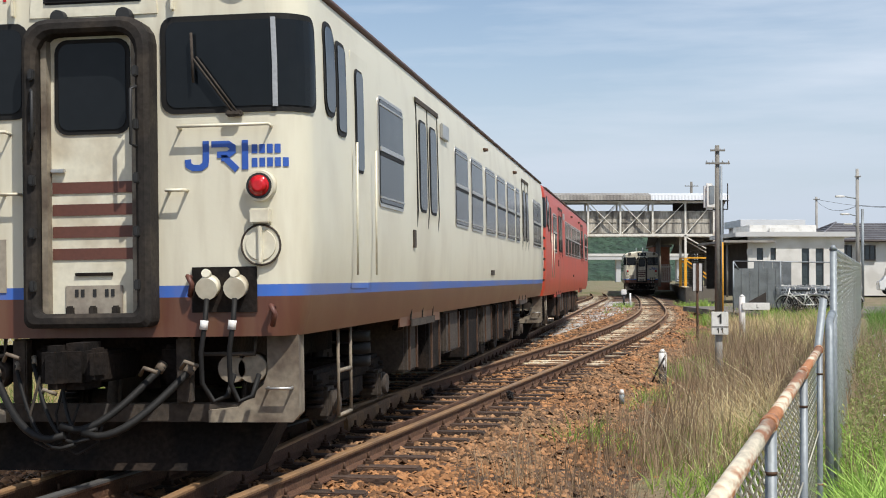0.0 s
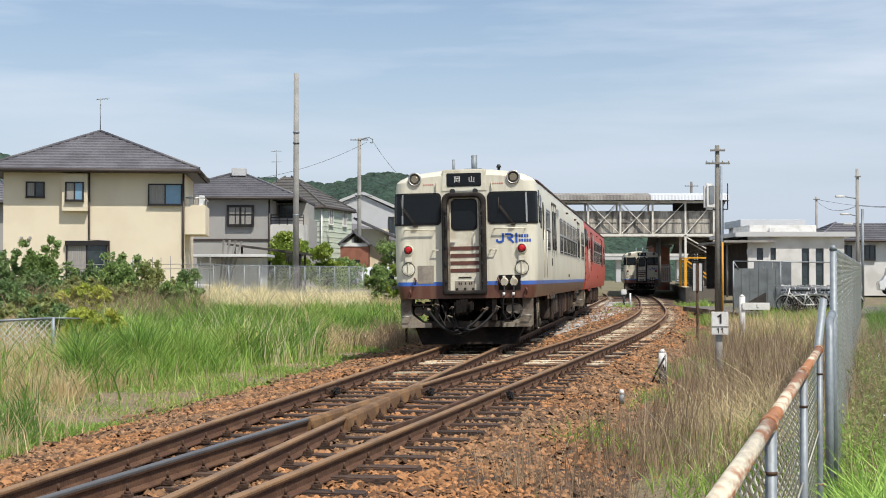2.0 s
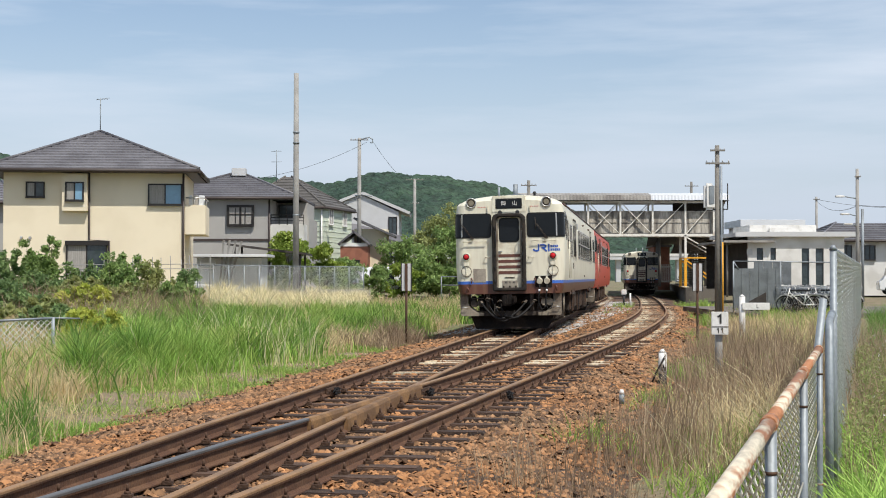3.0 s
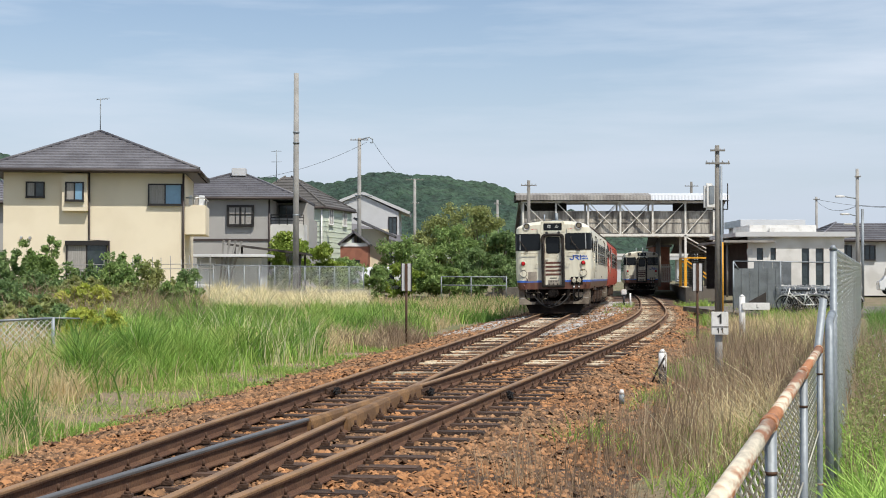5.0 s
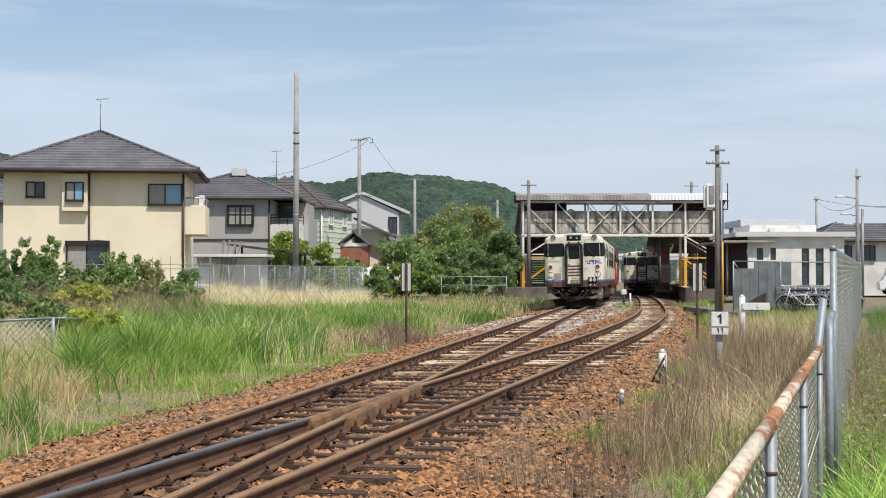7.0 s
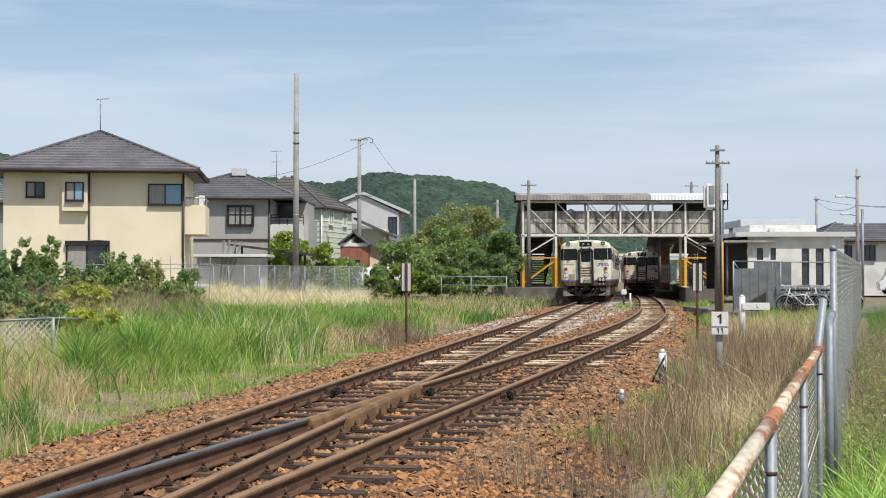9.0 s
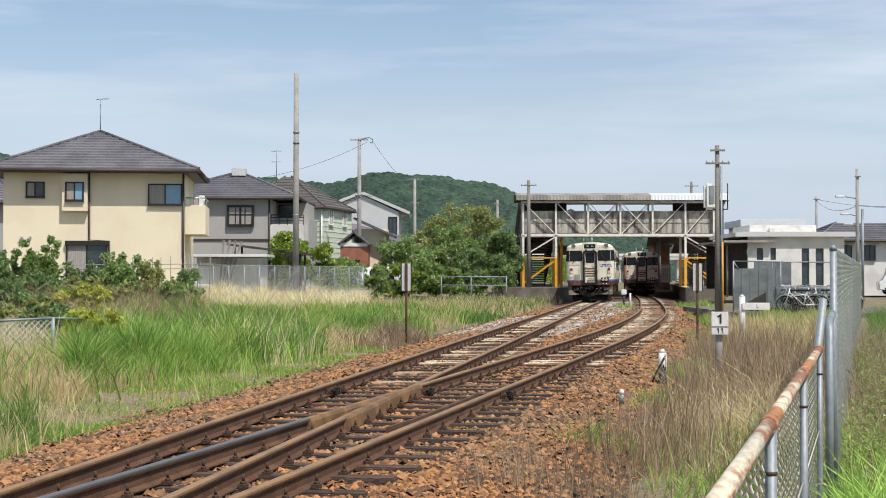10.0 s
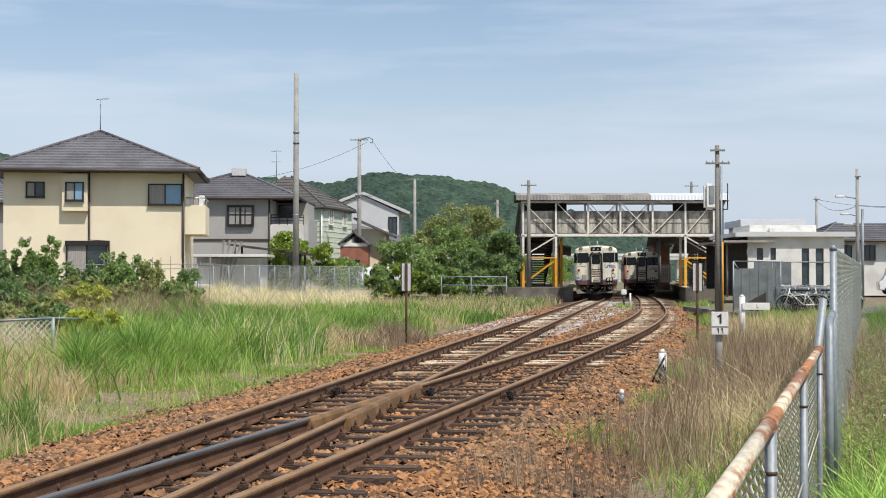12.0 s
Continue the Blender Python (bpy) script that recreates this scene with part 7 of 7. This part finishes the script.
            ring = [bm.verts.new((x, a - (dz if a < 1 else -dz if a > 1.2 else 0), b + dz)) for a, b in pro]
            if prev:
                for j in range(4):
                    bm.faces.new((prev[j], prev[j + 1], ring[j + 1], ring[j]))
            prev = ring
        r = part("roof", bm, M[m], f, "grey corrugated roof" if m == "bridge_roof" else "new white corrugated roof")
        # underside coloured dark for the shade below the roof
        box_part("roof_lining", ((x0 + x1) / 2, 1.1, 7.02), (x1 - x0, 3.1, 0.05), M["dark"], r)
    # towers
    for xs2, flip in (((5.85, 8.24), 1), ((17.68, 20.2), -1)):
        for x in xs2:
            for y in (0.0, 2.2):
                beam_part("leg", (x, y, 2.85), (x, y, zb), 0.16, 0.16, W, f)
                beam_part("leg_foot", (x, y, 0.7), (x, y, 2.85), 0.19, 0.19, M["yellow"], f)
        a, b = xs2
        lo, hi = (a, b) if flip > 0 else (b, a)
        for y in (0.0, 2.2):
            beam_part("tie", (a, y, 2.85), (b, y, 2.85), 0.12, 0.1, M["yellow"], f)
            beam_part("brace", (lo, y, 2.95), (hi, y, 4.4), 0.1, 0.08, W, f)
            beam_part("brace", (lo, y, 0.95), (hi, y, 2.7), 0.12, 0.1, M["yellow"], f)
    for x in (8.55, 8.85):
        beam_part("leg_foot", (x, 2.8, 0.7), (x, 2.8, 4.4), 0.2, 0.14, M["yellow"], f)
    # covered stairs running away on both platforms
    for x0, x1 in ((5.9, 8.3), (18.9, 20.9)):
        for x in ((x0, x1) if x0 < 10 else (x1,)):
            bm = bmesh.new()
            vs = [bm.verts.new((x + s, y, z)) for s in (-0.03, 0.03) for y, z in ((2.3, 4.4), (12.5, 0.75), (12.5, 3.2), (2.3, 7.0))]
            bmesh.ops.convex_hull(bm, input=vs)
            # stair sides take the same painted shade
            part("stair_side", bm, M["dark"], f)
        bm = bmesh.new()
        for k in range(20):
            box(bm, ((x0 + x1) / 2, 2.6 + k * 0.5, 4.4 - k * 0.185), (x1 - x0 - 0.1, 0.5, 0.1))
        part("stair_flight", bm, M["platform"], f)
        box_part("stair_roof", ((x0 + x1) / 2, 7.4, 5.35), (x1 - x0 + 0.5, 11.0, 0.1), M["bridge_roof"], f, "", 0, Euler((radians(-20.5), 0, 0)).to_matrix())
    box_part("hatched_board", (6.15, -0.12, 1.75), (0.12, 0.04, 2.0), M["white"], f, "black and white hatched strip")
    for k in range(9):
        box_part("hatch", (6.15, -0.145, 0.85 + k * 0.22), (0.11, 0.01, 0.09), M["black"], f)


make_bridge()


def make_platforms():
    for x0, x1, y0, lab in ((3.4, 8.9, 96.5, "concrete side platform with worn edge"), (17.0, 19.8, 99, "concrete platform beside the waiting railcar")):
        p = empty("platform", pose(0, 0, 0), lab, "platform", "platforms")
        bm = bmesh.new()
        sl = 0.09 if x0 < 10 else 0.14
        vs = [bm.verts.new(q) for q in ((x0, y0, 0.72), (x1, y0, 0.72), (x1 + sl * 60, y0 + 60, 0.72), (x0 + sl * 60, y0 + 60, 0.72), (x0, y0, -0.4), (x1, y0, -0.4), (x1 + sl * 60, y0 + 60, -0.4), (x0 + sl * 60, y0 + 60, -0.4))]
        for q in ((0, 1, 2, 3), (7, 6, 5, 4), (0, 4, 5, 1), (1, 5, 6, 2), (2, 6, 7, 3), (3, 7, 4, 0)):
            bm.faces.new([vs[i] for i in q])
        part("slab", bm, M["platform"], p)
        e = x1 if x0 < 10 else x0
        for k in range(24):
            box_part("edge_stone", (e + sl * (k * 2.4 + 1.2), y0 + k * 2.4 + 1.2, 0.745), (0.45, 2.36, 0.05), M["concrete"], p, "", 0, Euler((0, 0, -math.atan(sl))).to_matrix())
        c = empty("platform_canopy", pose(0, 0, 0), "dark timber platform canopy on posts, shade put in its colour", "canopy", "canopies")
        # right canopy raised and reached outward to cast shade on the waiting railcar
        cx0, cx1, lift = (x0 + 0.6, x1 + 0.9, 0.0) if x0 < 10 else (x0 - 1.3, x1 + 1.5, 0.8)
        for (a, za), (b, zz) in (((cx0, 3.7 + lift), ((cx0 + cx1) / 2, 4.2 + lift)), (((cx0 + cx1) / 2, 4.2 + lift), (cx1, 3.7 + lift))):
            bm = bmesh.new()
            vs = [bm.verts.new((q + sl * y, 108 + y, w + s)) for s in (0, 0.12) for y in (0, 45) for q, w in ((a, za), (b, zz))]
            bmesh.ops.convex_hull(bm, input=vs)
            # shade is in the colour of the slopes
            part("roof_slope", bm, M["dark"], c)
        for k in range(7):
            for q in (cx0 + 0.9, cx1 - 1.2):
                tube_part("post", (q + sl * (k * 6 + 1), 109 + k * 6, 0.7), (q + sl * (k * 6 + 1), 109 + k * 6, 3.9 + lift), 0.09, M["wood_pole"], c)
    w = empty("platform_shed", pose(0, 0, 0), "grey waiting shed beside the platform", "shed")
    box_part("wall", (5.6, 112, 2.2), (2.6, 5, 3.0), M["white_wall"], w)
    box_part("roof", (5.6, 112, 3.8), (3.4, 6, 0.16), M["bridge_roof"], w)
    box_part("door", (5.6, 109.47, 1.7), (0.9, 0.05, 1.9), M["dark_frame"], w)
    k = empty("white_gate", pose(0, 0, 0), "white slatted gate on the platform", "gate")
    for i in range(7):
        box_part("slat", (17.95 + i * 0.17, 118, 1.75), (0.08, 0.04, 1.5), M["white"], k)
    for zz in (1.1, 2.3):
        box_part("rail", (18.46, 118.03, zz), (1.3, 0.04, 0.1), M["white"], k)
    r = empty("platform_kiosk", pose(0, 0, 0), "small red tiled building beyond the platform", "building")
    box_part("wall", (21.4, 140, 2.3), (1.5, 4, 4.2), M["brick_wall"], r)
    box_part("roof", (21.4, 140, 4.5), (1.9, 4.6, 0.2), M["tile_roof"], r)
    g = empty("road_viaduct", pose(0, 0, 0), "distant pale grey road bridge", "bridge")
    box_part("deck", (50, 420, 7.2), (120, 6, 1.0), M["white_wall"], g)
    box_part("parapet", (50, 417, 8.1), (120, 0.3, 0.8), M["station_wall"], g)
    for x in range(0, 110, 18):
        box_part("pier", (x - 2, 420, 3.3), (1.4, 3, 7.0), M["white_wall"], g)


make_platforms()


def make_station():
    s = empty("station_building", pose(0, 0, 0), "low white flat-roofed station building", "station building")
    # front wall with openings
    wx0, wx1, y, z0, z1 = 19.0, 25.0, 88.0, 0.2, 3.95
    holes = [(19.55, 19.95, 2.50, 3.25), (20.40, 20.75, 2.50, 3.25), (22.35, 22.82, 0.9, 3.22), (23.22, 23.72, 0.9, 3.22)]
    xs = sorted({wx0, wx1} | {h[0] for h in holes} | {h[1] for h in holes})
    for a, b in zip(xs, xs[1:]):
        hole = [h for h in holes if h[0] <= a + 1e-6 and h[1] >= b - 1e-6]
        if hole:
            h = hole[0]
            box_part("wall_under_window", ((a + b) / 2, y + 0.1, (z0 + h[2]) / 2), (b - a, 0.2, h[2] - z0), M["station_wall"], s)
            box_part("wall_over_window", ((a + b) / 2, y + 0.1, (h[3] + z1) / 2), (b - a, 0.2, z1 - h[3]), M["station_wall"], s)
        else:
            box_part("front_wall", ((a + b) / 2, y + 0.1, (z0 + z1) / 2), (b - a, 0.2, z1 - z0), M["station_wall"], s, "white rendered wall")
    for a, b, c, d in holes:
        fr = box_part("window", ((a + b) / 2, y + 0.16, (c + d) / 2), (b - a, 0.04, d - c), M["win_glass"], s)
        box_part("transom", ((a + b) / 2, y + 0.10, c + (d - c) * 0.6), (b - a, 0.06, 0.05), M["dark_frame"], fr)
    # left wall coloured dark in place of shade, right wall left white
    for x, m in ((wx0 + 0.1, "dark"), (wx1 - 0.1, "station_wall")):
        box_part("side_wall", (x, y + 4.2, (z0 + z1) / 2), (0.2, 8.0, z1 - z0), M[m], s)
    box_part("back_wall", (22, y + 8.1, (z0 + z1) / 2), (6.0, 0.2, z1 - z0), M["station_wall"], s)
    box_part("inner_floor", (22, y + 4, 0.22), (5.6, 7.6, 0.05), M["dark"], s)
    box_part("roof_slab", (22.0, y + 4.05, 4.08), (7.6, 8.8, 0.26), M["station_wall"], s, "flat roof slab with fascia", 0.02)
    box_part("fascia", (22.0, y - 0.375, 4.10), (7.7, 0.05, 0.30), M["white_wall"], s)
    box_part("roof_parapet", (21.3, y + 3, 4.45), (4.2, 5, 0.5), M["white"], s, "white roof parapet", 0.02)
    box_part("roof_box", (20.9, y + 0.25, 4.34), (1.0, 0.4, 0.28), M["white"], s)
    box_part("notice", (19.1, y - 0.02, 3.0), (0.35, 0.04, 0.35), M["white_wall"], s)
    b = empty("annex_building", pose(0, 0, 0), "long white-roofed building behind the station", "building")
    box_part("wall", (28.4, 125, 3.0), (5.0, 6, 5.8), M["station_wall"], b)
    box_part("roof", (28.4, 125, 6.1), (5.6, 7, 0.6), M["new_roof"], b, "white roof", 0.02)
    d = empty("platform_lean_to", pose(0, 0, 0), "dark lean-to roof between footbridge and station", "shelter")
    box_part("roof", (19.0, 92, 3.65), (3.2, 9, 0.14), M["bridge_roof"], d)
    # dark sheet that stands in for the shade under the lean-to
    box_part("back", (19.2, 96, 2.1), (2.6, 0.1, 2.9), M["dark"], d)
    for x in (17.8, 20.3):
        tube_part("post", (x, 88.5, 0.2), (x, 88.5, 3.6), 0.07, M["wood_pole"], d)
    for x0, lab in ((28.0, "pale house with dark tiled roof beyond the road"), (36.5, "pale house with dark tiled roof down the road")):
        h = empty("house", pose(0, 0, 0), lab, "house", "houses")
        box_part("wall", (x0 + 3.5, 106, 2.2), (7.0, 8, 4.2), M["station_wall"], h)
        hip_roof(h, x0 - 1.2, x0 + 8.0, 101.3, 111, 4.1, (x0 + 3.5, 106, 5.5), 8, M["tile_roof"], 4.0)
        for k in range(3):
            win(h, (x0 + 1.1 + k * 1.7, 101.96, 3.2), 0.75, 1.0, "win_glass", True)
    a = box_part("pavement", (17.2, 59.5, -0.05), (12, 13, 0.22), M["platform"], None)
    tagged(a, "grey asphalt bicycle park", "pavement", kind="structure")


make_station()


def bike_fence():
    f = empty("sheet_fence", pose(0, 0, 0), "grey corrugated sheet fence of the bicycle park", "fence", "fences")
    for i in range(11):
        x = 11.15 + i * 0.165
        box_part("sheet", (x, 54.0 + 0.02 * (i % 2), 1.0), (0.16, 0.03, 1.5), M["sheet"], f)
    tube_part("top_rail", (11.1, 54, 2.03), (15.2, 54, 1.98), 0.022, M["galv"], f)
    tube_part("brace", (11.1, 54, 2.03), (11.3, 54, 1.72), 0.02, M["galv"], f)
    for x in (11.1, 12.9, 15.2):
        tube_part("post", (x, 54, 0.1), (x, 54, 2.04), 0.03, M["galv"], f)
    for i in range(8):
        box_part("sheet", (13.3 + i * 0.2, 60.0 + 0.02 * (i % 2), 1.15), (0.19, 0.03, 1.9), M["sheet"], f)
    return f


bike_fence()


def bicycle(m, paint, label):
    b = empty("bicycle", m, label, "bicycle", "parked bicycles")
    for y in (-0.53, 0.53):
        bm = bmesh.new()
        ring(bm, (0, y, 0.33), 0.31, 0.02, "X", 24, 5)
        w = part("wheel", bm, M["rubber"], b)
        bm = bmesh.new()
        for k in range(10):
            a = 2 * math.pi * k / 10
            tube(bm, (0, y, 0.33), (0, y + 0.3 * math.cos(a), 0.33 + 0.3 * math.sin(a)), 0.004, None, 4, False)
        part("spokes", bm, M["alu"], w)
        bm = bmesh.new()
        pipe(bm, [(0, y + 0.36 * math.cos(0.3 + 0.275 * k), 0.33 + 0.36 * math.sin(0.3 + 0.275 * k)) for k in range(9)], 0.022, 5)
        part("mudguard", bm, M["alu"], b)
    bm = bmesh.new()
    for p, q in (((0, -0.53, 0.33), (0, -0.15, 0.32)), ((0, -0.15, 0.32), (0, 0.36, 0.78)), ((0, -0.15, 0.32), (0, -0.26, 0.82)), ((0, -0.26, 0.7), (0, 0.34, 0.66)), ((0, -0.53, 0.33), (0, -0.26, 0.72)), ((0, 0.53, 0.33), (0, 0.34, 0.95))):
        tube(bm, p, q, 0.02, None, 6)
    part("frame", bm, M[paint], b)
    bm = bmesh.new()
    box(bm, (0, -0.3, 0.86), (0.17, 0.27, 0.06), None, 0.025)
    part("saddle", bm, M["black"], b)
    bm = bmesh.new()
    pipe(bm, [(-0.28, 0.16, 1.0), (-0.26, 0.3, 1.02), (0, 0.36, 1.0), (0.26, 0.3, 1.02), (0.28, 0.16, 1.0)], 0.013, 6)
    part("handlebar", bm, M["alu"], b)
    bm = bmesh.new()
    for zz in (0.72, 0.82, 0.92, 1.0):
        for p, q in (((-0.17, 0.45), (0.17, 0.45)), ((0.17, 0.45), (0.17, 0.72)), ((0.17, 0.72), (-0.17, 0.72)), ((-0.17, 0.72), (-0.17, 0.45))):
            tube(bm, (*p, zz), (*q, zz), 0.008, None, 4)
    for p in ((-0.17, 0.45), (0.17, 0.45), (0.17, 0.72), (-0.17, 0.72), (0, 0.45), (0, 0.72)):
        tube(bm, (*p, 0.72), (*p, 1.0), 0.008, None, 4)
    part("basket", bm, M["galv"], b)
    bm = bmesh.new()
    box(bm, (0, -0.62, 0.72), (0.14, 0.36, 0.02))
    part("rack", bm, M["alu"], b)
    return b


bikes = [bicycle(pose(0, 0, 0.06), c, l) for c, l in (("white", "white city bicycle with wire front basket"), ("black", "black city bicycle with wire front basket"), ("galv", "silver city bicycle with wire front basket"))]
rngb = random.Random(8)
spots = []
for row, (y, x0, n) in enumerate(((53.9, 12.95, 9), (55.4, 12.8, 12), (57.0, 12.9, 12), (58.6, 13.0, 11))):
    for i in range(n):
        spots.append((x0 + i * 0.27 + rngb.uniform(-0.05, 0.05), y + rngb.uniform(-0.2, 0.2)))
for i, (x, y) in enumerate(spots):
    m = pose(x, y, 0.06, 0, rngb.uniform(-8, 8), rngb.uniform(30, 75) + (180 if rngb.random() < 0.3 else 0))
    if i in (0, 4):
        m = pose(x + 0.5, 53.2 + 0.3 * i, 0.06, 0, 4, 78)
    src = bikes[(0, 2, 1, 0, 2, 0, 1)[i % 7]] if i else bikes[0]
    if i < 3:
        bikes[i].matrix_basis = m
    else:
        copy_thing(src, m)

# ---- loose stones last ----
make_stones()


def front_at(t):
    """Where the train's front stands at t seconds."""
    return 9.456 + 9.6891 * t - 0.11848 * t * t - 0.008126 * t ** 3


def motions():
    times = [i * 0.5 for i in range(25)]
    walk(cream_car, [(t, on_track(front_at(t))) for t in times])
    walk(red_car, [(t, on_track(front_at(t), 21.3)) for t in times])
    steps = [i / 15 for i in range(181)]
    for car in (cream_car, red_car):
        for w in [c for c in car.children if c.name.startswith("wheelset")]:
            y = w.location.y
            walk(w, [(t, Matrix.Translation((0, y, 0.475)) @ Matrix.Rotation(-(front_at(t) - 9.456) * 1.0115 / 0.43, 4, "X")) for t in steps])


motions()
